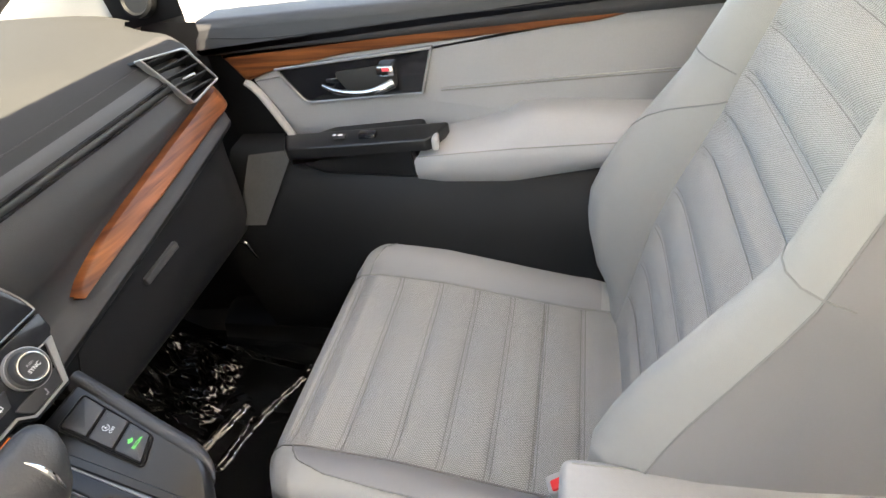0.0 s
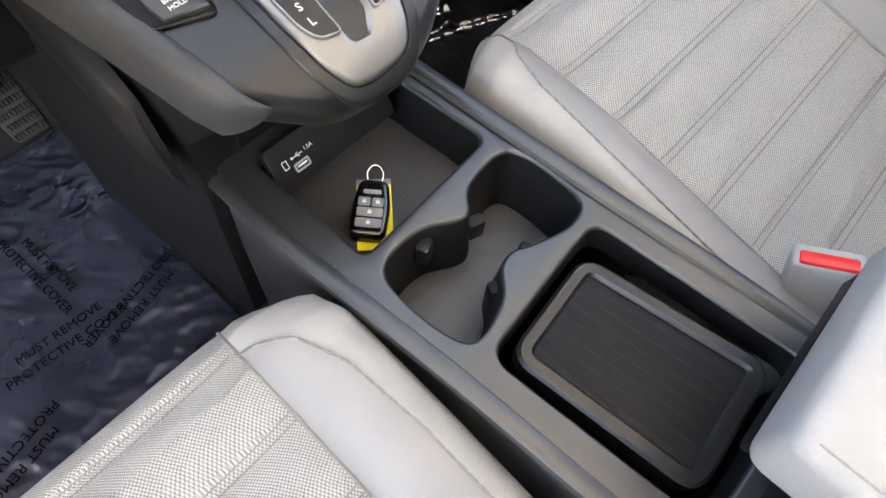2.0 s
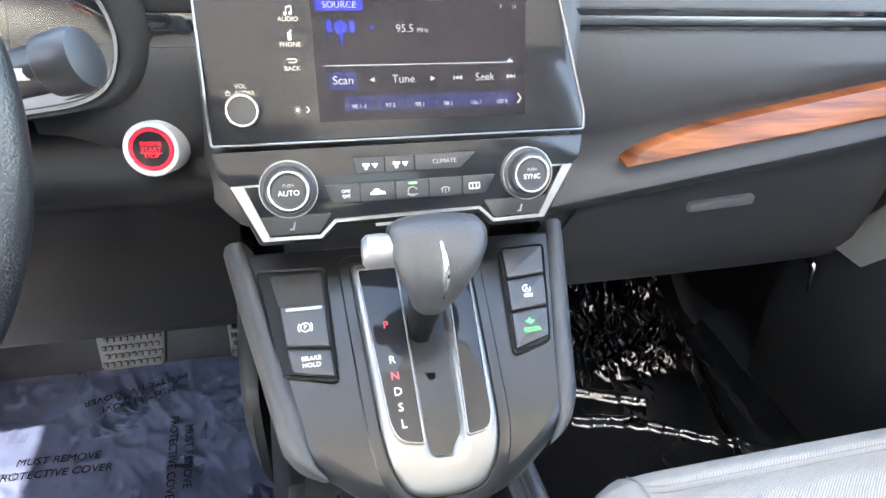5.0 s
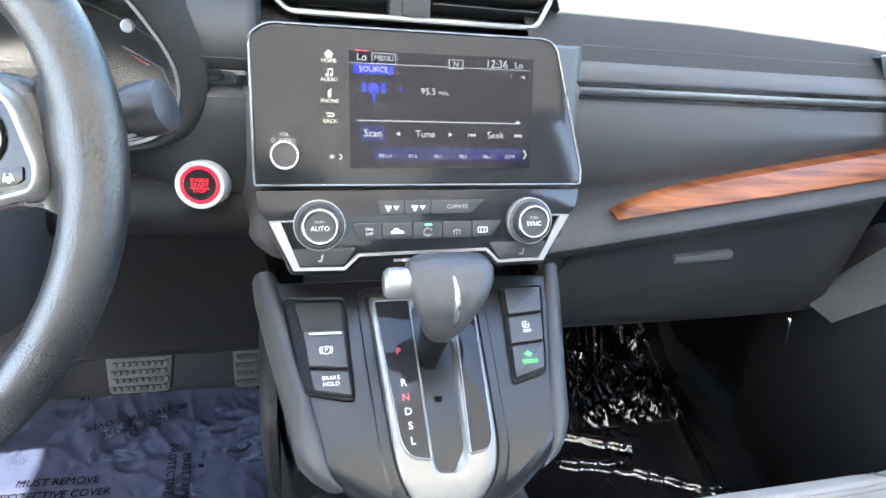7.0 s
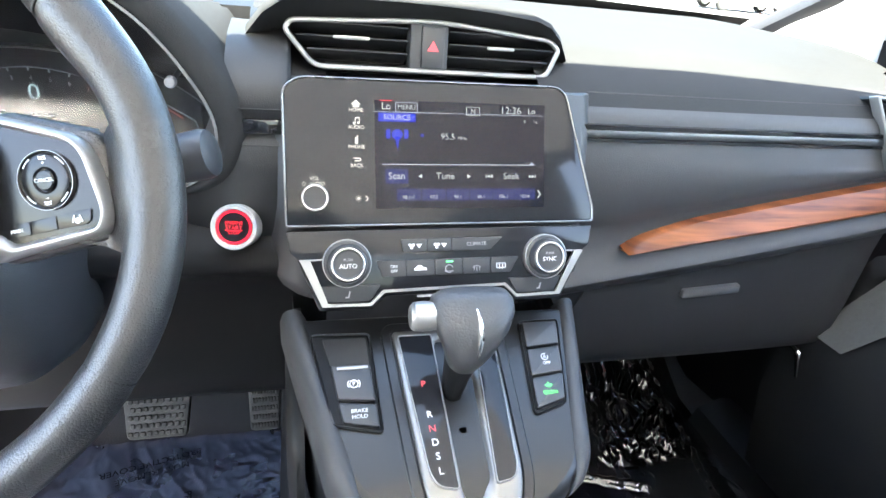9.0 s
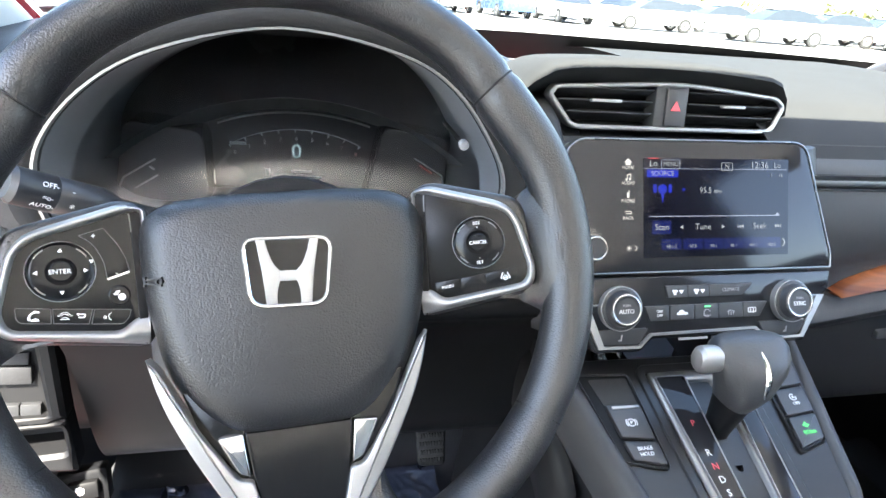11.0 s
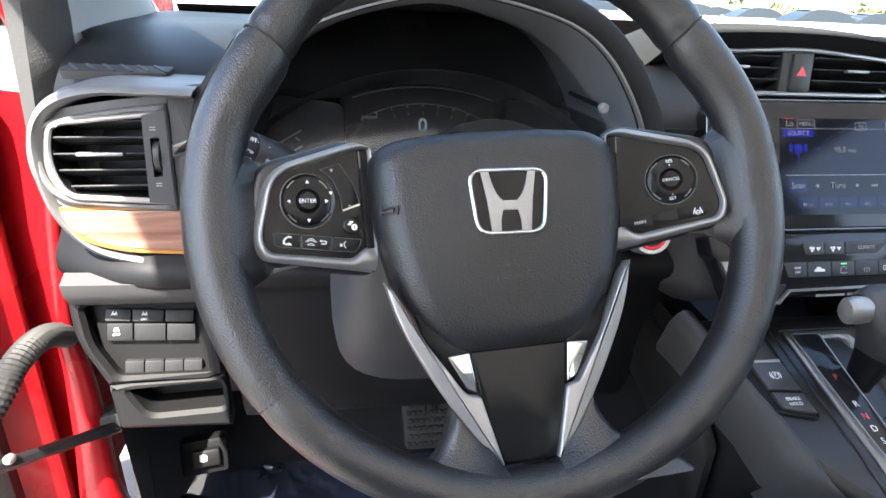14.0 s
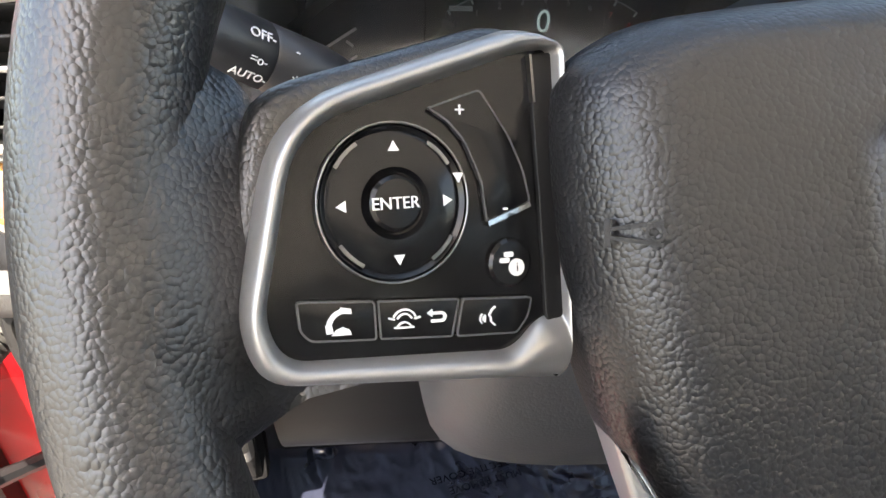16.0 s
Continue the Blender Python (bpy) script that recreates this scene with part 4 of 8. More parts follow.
        mark("phone_sign", [arc(0.0018, -0.0018, 0.0040, 100, 182, 0.0011), [(0.0004, 0.0030), (0.0030, 0.0026), (0.0032, 0.0014), (0.0010, 0.0016)], [(-0.0030, -0.0012), (-0.0014, -0.0014), (-0.0010, -0.0030), (-0.0026, -0.0032)], [(-0.0014, -0.0036), (0.0034, -0.0036), (0.0028, -0.0024), (0.0012, -0.0017), (-0.0004, -0.0024)]], C(-0.1270, -0.0114), WHITEINK, ko[0])
        mark("hang_up_sign", [arc(0, -0.0010, 0.0032, 25, 155, 0.0004), arc(0, -0.0010, 0.0021, 25, 155, 0.0004), bar(-0.0042, 0.0002, -0.0026, -0.0002, 0.0004), bar(0.0042, 0.0002, 0.0026, -0.0002, 0.0004), arc(0, -0.0030, 0.0020, 20, 160, 0.0004), bar(-0.0026, -0.0023, 0.0026, -0.0023, 0.0004)], C(-0.1134, -0.0130), WHITEINK, ko[1])
        mark("return_sign", [bar(-0.002, 0.0011, 0.0016, 0.0011, 0.0007), arc(0.0014, 0.0001, 0.001, -90, 90, 0.0007), bar(-0.0014, -0.0009, 0.0015, -0.0009, 0.0007), [(-0.0026, 0.0011), (-0.0012, 0.0021), (-0.0012, 0.0001)]], C(-0.1064, -0.0138), WHITEINK, ko[1])
        mark("voice_sign", [arc(-0.0006, -0.0004, 0.0008, 130, 230, 0.0003), arc(-0.0006, -0.0004, 0.0016, 130, 230, 0.0003), bar(-0.0008, -0.0014, -0.0008, 0.0006, 0.0004), bar(0.0022, 0.0026, 0.0012, 0.0019, 0.0004), bar(0.0012, 0.0019, 0.0004, 0.0004, 0.0004), bar(0.0004, 0.0004, 0.0010, -0.0002, 0.0004), bar(0.0010, -0.0002, 0.0010, -0.0012, 0.0004), bar(0.0010, -0.0012, 0.0024, -0.0024, 0.0004)], C(-0.0943, -0.0155), WHITEINK, ko[2])
    else:
        keys = [rounded([(0.0830, -0.0140), (0.0985, -0.0125), (0.0985, -0.0197), (0.0840, -0.0212)], 0.0008, 3), rounded([(0.0990, -0.0125), (0.1140, -0.0109), (0.1140, -0.0181), (0.0990, -0.0197)], 0.0008, 3), rounded([(0.1145, -0.0108), (0.1345, -0.0088), (0.1335, -0.0150), (0.1305, -0.0168), (0.1145, -0.0181)], 0.0008, 3)]
        ko = [plate(k, PZ + 0.0011, PADBLACK, name="cruise_key", parent=pad, bev=0.0003) for k in keys]
        words("MAIN", 0.0030, PF @ Matrix.Translation((0.0908, -0.0170, PZ + 0.0013)) @ Matrix.Rotation(radians(6), 4, "Z"), WHITEINK, ko[0])
        mark("lane_sign", [bar(-0.0028, -0.0018, -0.0014, 0.0020, 0.0006), bar(0.0028, -0.0018, 0.0014, 0.0020, 0.0006), arc(0, -0.0010, 0.0013, 0, 360, 0.0005, 14), bar(-0.0012, -0.001, 0.0012, -0.001, 0.0004)], PF @ Matrix.Translation((0.1262, -0.0135, PZ + 0.0013)), WHITEINK, ko[2])
part("hub", moved(lathe([(0.045, -0.085), (0.06, -0.03), (0.055, -0.012)], 24), WH), DARK, wheel)

# ---------- heater panel ----------
heater = thing("heater_panel", "gloss black climate control panel with two dials", "climate control")
HV = tilt(0, 0.1215, 0.9556, 24) @ Matrix.Rotation(radians(0.7), 4, "Z")
hv_out = rounded([(-0.137, 0.0), (0.137, 0.0), (0.134, -0.018), (0.128, -0.0215), (0.105, -0.0665), (0.060, -0.0665), (0.049, -0.0555), (-0.056, -0.0565), (-0.068, -0.0675), (-0.112, -0.067), (-0.129, -0.0215), (-0.134, -0.018)], 0.003, 4)
part("fascia", moved(slab(hv_out, -0.02, 0.001, 0.001), HV), SCREENGLASS, heater, "gloss black fascia")
for s in (-1, 1):
    k = HV @ Matrix.Translation((s * 0.0885, -0.0272, 0)) @ Matrix.Diagonal((1.05, 1.05, 0.63, 1.0))
    part("dial", moved(lathe([(0.0188, 0), (0.0188, 0.010), (0.0182, 0.0125), (0.0172, 0.0135), (0.0158, 0.0135), (0.0152, 0.016), (0.0144, 0.024), (0.0130, 0.0255), (0.0112, 0.0258), (0.0102, 0.0245), (0.0, 0.0245)], 40), k), BUTTON, heater, "black ridged dial with chrome ring")

# ---------- centre console ----------
tower = thing("shifter_console", "black console tower round the gear selector", "console")
SH = tilt(0, -0.016, 0.815, 70)
def nose(bm):
    """Bends the foot of the selector panel down over its front edge."""
    for v in bm.verts:
        v.co.z -= 7.5 * max(0.0, -0.002 - v.co.y) ** 2
    return bm


half = [(0.128, 0.118), (0.112, 0.05), (0.103, 0.012), (0.090, -0.014), (0.066, -0.034), (0.046, -0.046), (0.024, -0.0525), (0.0, -0.054)]
out = spline(half + [(-x, y) for x, y in half[:-1][::-1]], 4) + [(-0.134, 0.150), (0.134, 0.150)]
secs = []
for k, z in ((0.62, -0.070), (0.80, -0.058), (0.90, -0.044), (0.96, -0.030), (0.99, -0.018), (1.0, -0.010)):
    secs.append([(x * k, y if y > 0.1 else y * k, z) for x, y in out])
for i in range(1, 5):
    q = math.pi / 2 * i / 4
    secs.append([(x, y, -0.010 + 0.010 * math.sin(q)) for x, y in inset(out, 0.010 * (1 - math.cos(q)))])
bm = loft(secs, closed=True, cap=False)
inner_ = inset(out, 0.010)
top_rows = [[(x * k, 0.03 + (y - 0.03) * k, 0.0) for x, y in inner_] for k in (1.0, 0.93, 0.85, 0.7, 0.5, 0.25, 0.03)]
loft(top_rows, bm, closed=True)
part("shell", moved(nose(bm), SH), CONSOLE, tower, "satin black moulded shell")

console = thing("centre_console", "black plastic centre console with cup holders and tray", "console")
CZ = 0.665
rim_out = rounded([(-0.085, 0.07), (-0.105, 0.025), (-0.1010, -0.075), (-0.0900, -0.208), (-0.0825, -0.34), (-0.079, -0.42), (0.126, -0.42), (0.1215, -0.332), (0.108, -0.19), (0.103, -0.09), (0.100, 0.10)], 0.01)
bin_h = rounded([(-0.072, 0.03), (-0.069, -0.097), (0.0885, -0.089), (0.080, 0.03)], [0.004, 0.010, 0.014, 0.004], 5)
cup_h = spline([(-0.070, -0.125), (-0.055, -0.112), (-0.020, -0.112), (0.008, -0.128), (0.022, -0.129), (0.040, -0.113), (0.080, -0.108), (0.097, -0.120), (0.101, -0.155), (0.095, -0.190), (0.070, -0.197), (0.035, -0.186), (0.018, -0.178), (0.0, -0.182), (-0.020, -0.200), (-0.055, -0.208), (-0.068, -0.195), (-0.073, -0.16)], 4, closed=True)
tray_h = rounded([(-0.0600, -0.2225), (-0.0470, -0.405), (0.104, -0.405), (0.089, -0.2105)], 0.018, 5)
bm = sheet([rim_out] + [inset(h, -0.0035) for h in (bin_h, cup_h, tray_h)], CZ)
for hole, depth, ins, nm in ((bin_h, 0.058, 0.004, "bin_wall"), (cup_h, 0.078, 0.006, "cup_wall"), (tray_h, 0.03, 0.002, "tray_well")):
    loft([[(x, y, CZ) for x, y in inset(hole, -0.0035)], [(x, y, CZ - 0.0004) for x, y in inset(hole, -0.0020)], [(x, y, CZ - 0.0018) for x, y in inset(hole, -0.0006)], [(x, y, CZ - 0.004) for x, y in hole]], bm, closed=True)
    # well walls darker than the body, standing in for shade
    part(nm, loft([[(x, y, CZ - 0.004) for x, y in hole], [(x, y, CZ - 0.5 * depth) for x, y in inset(hole, ins * 0.5)], [(x, y, CZ - depth) for x, y in inset(hole, ins)]], closed=True), SHADEBLACK, console, "inner wall blackened to stand for shade", sharp=60)
loft([[(x, y, CZ) for x, y in rim_out], [(x, y, CZ - 0.006) for x, y in inset(rim_out, -0.005)], [(x, y, CZ - 0.10) for x, y in inset(rim_out, -0.012)], [(x, y, 0.36) for x, y in inset(rim_out, -0.02)]], bm, closed=True)
bmesh.ops.remove_doubles(bm, verts=bm.verts[:], dist=1e-5)
part("body", bm, RIMTOP, console, "satin black console body", sharp=50)
for nm, hole, depth in (("bin_floor", bin_h, 0.058), ("cup_floor", cup_h, 0.078)):
    part(nm, sheet([inset(hole, -0.002)], CZ - depth), MAT, console, "ribbed rubber mat")
tray = rounded([(-0.0410, -0.2385), (-0.0280, -0.383), (0.0765, -0.378), (0.0540, -0.2300)], 0.012, 5)
part("tray_rim", hoop(inset(tray, -0.008), inset(tray, 0.006), CZ - 0.03, CZ - 0.004, 0.003), CONSOLE, console, "raised tray rim")
part("tray", slab(inset(tray, 0.004), CZ - 0.028, CZ - 0.008, 0.001), TRAY, console, "ribbed tray shutter")
AR = Matrix.Translation((0.0550, -0.570, 0.772))
lid = part("armrest_lid", moved(rbox(0.181, 0.402, 0.056, 0.012, 4), AR), GREYTRIM, console, "light grey padded armrest lid")
for s in (-1, 1):
    part("lid_seam", tube([tuple(AR @ V((s * 0.0815, 0.190 - 0.0042 * i, 0.0276))) for i in range(92)], [0.0011 if i % 2 else 0.0006 for i in range(92)], 5), THREAD, lid)
part("lid_lip", moved(rbox(0.150, 0.008, 0.020, 0.003, 2), AR @ Matrix.Translation((0.0, 0.194, -0.036))), SHADEBLACK, console, "black lip under the armrest lid")
part("base", moved(rbox(0.17, 0.36, 0.36, 0.01), Matrix.Translation((0.050, -0.60, 0.56))), CONSOLE, console)

# ---------- seats ----------
CUSH_Y, CUSH_Z = [-0.46, -0.38, -0.30, -0.16, -0.04, -0.005, 0.012, 0.020], [0.590, 0.597, 0.612, 0.643, 0.657, 0.652, 0.636, 0.60]
C_SEAMS = [-0.014, -0.084, -0.153, -0.215, -0.275, -0.331, -0.392]
B_SEAMS = [0.097, 0.163, 0.230, 0.293, 0.359, 0.407, 0.463, 0.521, 0.585]
HW = 0.172


def cush(y):
    return float(np.interp(y, CUSH_Y, CUSH_Z))


def pillow(v, seams, depth, width):
    """Height over a padded panel: swelling between seams, pinched at them."""
    near = min(abs(v - q) for q in seams)
    return depth * (min(1.0, near / width) ** 0.5 - 1.0) - 0.0016 * math.exp(-((near - 0.0045) / 0.0012) ** 2)


def seat_thing(cx, label, inner):
    """A front seat: cushion and backrest with woven, channelled inserts between smooth bolsters; inner: the side towards the console."""
    seat = thing("front_seat", label, "car seat", group="front seats")
    ys = [0.020 - 0.48 * i / 160 for i in range(161)]
    xi = [-HW + 2 * HW * i / 24 for i in range(25)]
    secs = []
    for y in ys:
        secs.append([(cx + x, y, cush(y) + pillow(y, C_SEAMS, 0.011, 0.026) * (1 - (abs(x) / HW) ** 10) - 0.004 * (abs(x) / HW) ** 12) for x in xi])
    front = [[(cx + x, 0.010, 0.53) for x in xi], [(cx + x, -0.03, 0.46) for x in xi]]
    part("cushion_insert", loft(front[::-1] + secs), WEAVE, seat, "light grey woven cushion panel", sharp=60)
    for s in (-1, 1):
        seam_at = lambda y: float(np.interp(y, [-0.43, -0.30, -0.16, -0.09, -0.05, -0.030, -0.022, 0.02], [0.050, 0.056, 0.056, 0.050, 0.036, 0.014, 0.004, 0.001]))
        secs = []
        for y in ys:
            b = cush(y)
            k = float(np.interp(y, [-0.47, -0.40, -0.25, -0.1, -0.05, -0.02, 0.0, 0.02], [0.5, 0.9, 1.0, 1.05, 0.95, 0.7, 0.4, 0.1]))
            top = (0.025 if s == inner else 0.038) * k
            sh = float(np.interp(y, [-0.05, 0.0, 0.02], [0, 0.006, 0.02]))
            hx, hz = [-0.003, 0.003, 0.014, 0.030, 0.046, 0.060, 0.072, 0.081, 0.086], [-0.009, -0.002, top * 0.5, top * 0.85, top, top * 0.98, top * 0.75, top * 0.2 - 0.004, -0.030]
            m_ = seam_at(y)
            cols = [-0.003 + (m_ + 0.003) * q for q in (0, 0.12, 0.3, 0.5, 0.75, 1.0)] + [m_ + (0.086 - m_) * q for q in (0.2, 0.4, 0.6, 0.75, 0.88, 1.0)]
            cut_back = float(np.interp(y, [-0.16, -0.06, 0.0, 0.02], [0.0, 0.004, 0.022, 0.030]))
            sec = [(x, float(np.interp(x, hx, hz))) for x in cols] + [(0.087, -0.055), (0.078, -0.085), (0.06, -0.115)]
            secs.append([(cx + s * (HW + x - sh * x / 0.08), y - cut_back * min(1.0, max(0.0, x / 0.075)) ** 1.6, b + dz) for x, dz in sec])
        fr = [[(px, yy - 0.03 * min(1.0, max(0.0, (s * (px - cx) - HW) / 0.075)) ** 1.6, pz - drop) for px, py, pz in secs[0]] for yy, drop in ((-0.03, 0.13), (0.010, 0.07))]
        bol = part("cushion_bolster", loft(fr + secs), CLOTH, seat, "smooth grey cushion bolster", sharp=60)
        bol.data.materials.append(SKIN)
        for i_, f in enumerate(bol.data.polygons):
            c_ = f.center
            if -0.42 < c_.y < -0.024 and s * (c_.x - cx) - HW < seam_at(c_.y) - 0.0005:
                f.material_index = 1
        k = lambda y: float(np.interp(y, [-0.47, -0.40, -0.25, -0.1, -0.05, -0.02, 0.0, 0.02], [0.5, 0.9, 1.0, 1.05, 0.95, 0.7, 0.4, 0.1]))
        def on_bolster(y, xo):
            t_ = (0.025 if s == inner else 0.038) * k(y)
            return cush(y) + float(np.interp(xo, [-0.003, 0.003, 0.014, 0.030, 0.046, 0.060, 0.072], [-0.009, -0.002, t_ * 0.5, t_ * 0.85, t_, t_ * 0.98, t_ * 0.75]))
        path_ = [(y, float(np.interp(y, [-0.43, -0.30, -0.16, -0.09, -0.05, -0.030, -0.022], [0.050, 0.056, 0.056, 0.050, 0.036, 0.014, 0.002]))) for y in [-0.022 - 0.40 * i / 150 for i in range(151)]]
        part("seam", tube([(cx + s * (HW + xo), y, on_bolster(y, xo) + 0.0009) for y, xo in path_], [0.0013 if i % 4 < 3 else 0.0005 for i in range(151)], 5), SEAM, seat)
        part("seam", tube([(cx + s * (HW + 0.001), y, cush(y) - 0.003) for y in [0.012 - 0.46 * i / 50 for i in range(51)]], 0.0016, 5), SEAM, seat)
    for q in C_SEAMS:
        for dq in (-0.0035, 0.0035):
            part("stitch_line", tube([(cx + x, q + dq, cush(q + dq) + pillow(q + dq, C_SEAMS, 0.011, 0.026) * (1 - (abs(x) / HW) ** 10) + 0.0005) for x in xi], 0.0006, 4), SEAM, seat)
    part("seat_base", moved(rbox(0.44, 0.42, 0.15, 0.02, 3), Matrix.Translation((cx, -0.24, 0.465))), DARK, seat, "black plastic seat base")
    LEAN = radians(16.9)

    def at(x, v, w):
        return (cx + x, -0.43 - v * math.sin(LEAN) + w * math.cos(LEAN), 0.565 + v * math.cos(LEAN) + w * math.sin(LEAN))

    vs = [0.0 + 0.66 * i / 165 for i in range(166)]

    def hw(v):
        return float(np.interp(v, [0, 0.2, 0.45, 0.66], [0.142, 0.150, 0.152, 0.125]))

    def ground_(v, t):
        return float(np.interp(v, [0, 0.09, 0.23, 0.30, 0.41, 0.66], [-0.012, -0.004, 0.009, 0.007, -0.003, 0.002])) + 0.004 * abs(t) ** 4.0

    secs = [[at(hw(v) * t, v, pillow(v, B_SEAMS, 0.011, 0.024) * (1 - abs(t) ** 10) + ground_(v, t)) for t in [-1 + i / 12 for i in range(25)]] for v in vs]
    part("backrest_insert", loft(secs), WEAVE, seat, "light grey woven backrest panel", sharp=60)
    for q in B_SEAMS:
        for dq in (-0.0035, 0.0035):
            part("stitch_line", tube([at(hw(q) * tt, q + dq, pillow(q + dq, B_SEAMS, 0.011, 0.024) * (1 - abs(tt) ** 10) + ground_(q, tt)) for tt in [-0.97 + 1.94 * i / 20 for i in range(21)]], 0.0006, 4), SEAM, seat)
    shape = ((-0.02, -0.06, -0.004), (0.04, 0.10, 0), (0.18, 0.42, 0), (0.38, 0.78, 0), (0.58, 0.97, 0), (0.75, 1.0, 0), (0.90, 0.86, 0), (0.99, 0.55, 0), (1.03, 0.1, 0), (1.03, -0.4, -0.02), (0.98, -0.7, -0.06), (0.85, -0.9, -0.10))
    for s in (-1, 1):
        def ring_at(v):
            h = hw(v)
            o = float(np.interp(v, [0, 0.15, 0.4, 0.55, 0.66], [0.085, 0.105, 0.095, 0.085, 0.06]))
            f = float(np.interp(v, [0, 0.03, 0.06, 0.092, 0.15, 0.18, 0.215, 0.26, 0.30, 0.375, 0.44, 0.52, 0.66], [0.002, 0.005, 0.020, 0.049, 0.082, 0.092, 0.100, 0.097, 0.090, 0.066, 0.046, 0.038, 0.030]))
            b0 = ground_(v, 1)
            return [at(s * (h + a * o), v, b0 * max(0.0, 1 - i_ / 4) + w * f + c) for i_, (a, w, c) in enumerate(shape)]
        part("backrest_bolster", loft([ring_at(v)[:8] for v in vs]), CLOTH, seat, "smooth grey backrest bolster", sharp=60)
        part("bolster_side", loft([ring_at(v)[7:] for v in vs]), SKIN, seat, "smooth grey side panel", sharp=60)
        part("seam", tube([ring_at(v)[7] for v in vs[6::5]], 0.0012, 5), SEAM, seat)
        arc_ = []
        for i in range(25):
            v, q = 0.425 - 0.105 * (i / 24) ** 1.5, 5.4 * (i / 24)
            r_ = ring_at(v)
            arc_.append(tuple(V(r_[int(q)]).lerp(V(r_[int(q) + 1]), q % 1) + V((0, 0.0006, 0.0004))))
        if s != inner:
            part("seam", tube(arc_, 0.0011, 5), SEAM, seat)
        part("seam", tube([ring_at(v)[0] for v in vs[::6]], 0.0018, 5), SEAM, seat)
        part("seam", tube(ring_at(0.455)[1:9], 0.0010, 5), SEAM, seat)
    secs = [[at(x * hwid, v, -0.085 - 0.02 * (1 - x * x)) for x in (-1, -0.6, 0, 0.6, 1)] for v, hwid in ((-0.02, 0.22), (0.3, 0.235), (0.6, 0.19), (0.70, 0.14))]
    part("backrest_rear", loft(secs), CLOTH, seat)
    part("shoulder", loft([[at(x * hwid, v, w) for x in (-1, -0.6, 0, 0.6, 1)] for v, w, hwid in ((0.655, 0.015, 0.125), (0.69, 0.0, 0.15), (0.70, -0.05, 0.15), (0.69, -0.09, 0.14))]), CLOTH, seat)
    return seat


seat_p = seat_thing(0.385, "light grey cloth passenger seat with ribbed centre panels", -1)
seat_d = seat_thing(-0.366, "light grey cloth driver's seat with ribbed centre panels", 1)
seat_d.location.x, seat_d.location.y = 0.007, -0.064

# ---------- passenger door ----------
door = thing("passenger_door", "closed grey and black door with wood-grain band", "car door")
DR = Matrix(((0, 0, -1, 0.72), (-1, 0, 0, 0), (0, 1, 0, 0), (0, 0, 0, 1)))     # x to the rear, y up, z into the cabin


def dpanel(name, poly, z0, z1, bev, mat_, label="", parent=None):
    return part(name, moved(slab(poly, z0, z1, bev), DR), mat_, parent or door, label)


dpanel("inner_skin", [(-0.36, 0.36), (0.62, 0.36), (0.62, 1.02), (-0.30, 1.03)], -0.05, -0.012, 0.0, DARK, "black lower door panel")
dpanel("upper_pad", rounded([(-0.27, 1.0), (0.60, 1.035), (0.62, 1.08), (-0.25, 1.062)], 0.012), -0.05, 0.02, 0.015, DASH_SOFT, "black padded door top")
dpanel("grey_panel", rounded([(-0.18, 0.956), (-0.13, 0.85), (-0.10, 0.82), (0.60, 0.83), (0.60, 1.06), (0.45, 1.036), (0.0, 0.998), (-0.12, 0.976)], 0.006), -0.04, 0.006, 0.006, GREYTRIM, "light grey door panel")
dpanel("wood_band", rounded([(-0.222, 1.004), (-0.187, 0.955), (-0.138, 0.970), (0.0, 0.993), (0.21, 1.008), (0.40, 1.021), (0.465, 1.034), (0.475, 1.048), (0.40, 1.044), (0.21, 1.031), (0.0, 1.021)], [0.004, 0.004, 0.01, 0.02, 0.02, 0.02, 0.006, 0.004, 0.02, 0.02, 0.02]), -0.02, 0.014, 0.006, WOOD, "brown wood-grain trim band")
secs = []
for y, tp, sm, bt, f in ((-0.098, 0.838, 0.826, 0.802, 0.35), (-0.104, 0.846, 0.836, 0.794, 0.75), (-0.115, 0.850, 0.842, 0.790, 0.95), (-0.16, 0.860, 0.848, 0.789, 1.0), (-0.22, 0.872, 0.853, 0.789, 1.0), (-0.262, 0.883, 0.856, 0.790, 1.0), (-0.285, 0.899, 0.858, 0.793, 1.0), (-0.33, 0.902, 0.860, 0.801, 1.0), (-0.45, 0.895, 0.866, 0.822, 1.0), (-0.52, 0.892, 0.868, 0.835, 1.0)):
    X_ = lambda d_: 0.715 - d_ * f
    secs.append([(0.72, y, tp + 0.003), (X_(0.030), y, tp + 0.002), (X_(0.055), y, tp - 0.004), (X_(0.072), y, sm + (tp - sm) * 0.35), (X_(0.081), y, sm), (X_(0.087), y, sm - 0.010), (X_(0.086), y, (sm + bt) / 2), (X_(0.078), y, bt + 0.006), (X_(0.062), y, bt), (0.72, y, bt + 0.002)])
part("armrest", loft(secs, cap=True), GREYTRIM, door, "padded light grey armrest", sharp=60)
part("armrest_seam", tube([(s_[4][0] - 0.0004, s_[4][1], s_[4][2]) for s_ in secs[2:]], 0.0009, 5), SEAM, door)
dpanel("switch_ledge", rounded([(-0.12, 0.84), (-0.05, 0.862), (0.12, 0.875), (0.125, 0.80), (-0.05, 0.81)], 0.01), -0.03, 0.085, 0.012, CONSOLE, "satin black switch ledge")

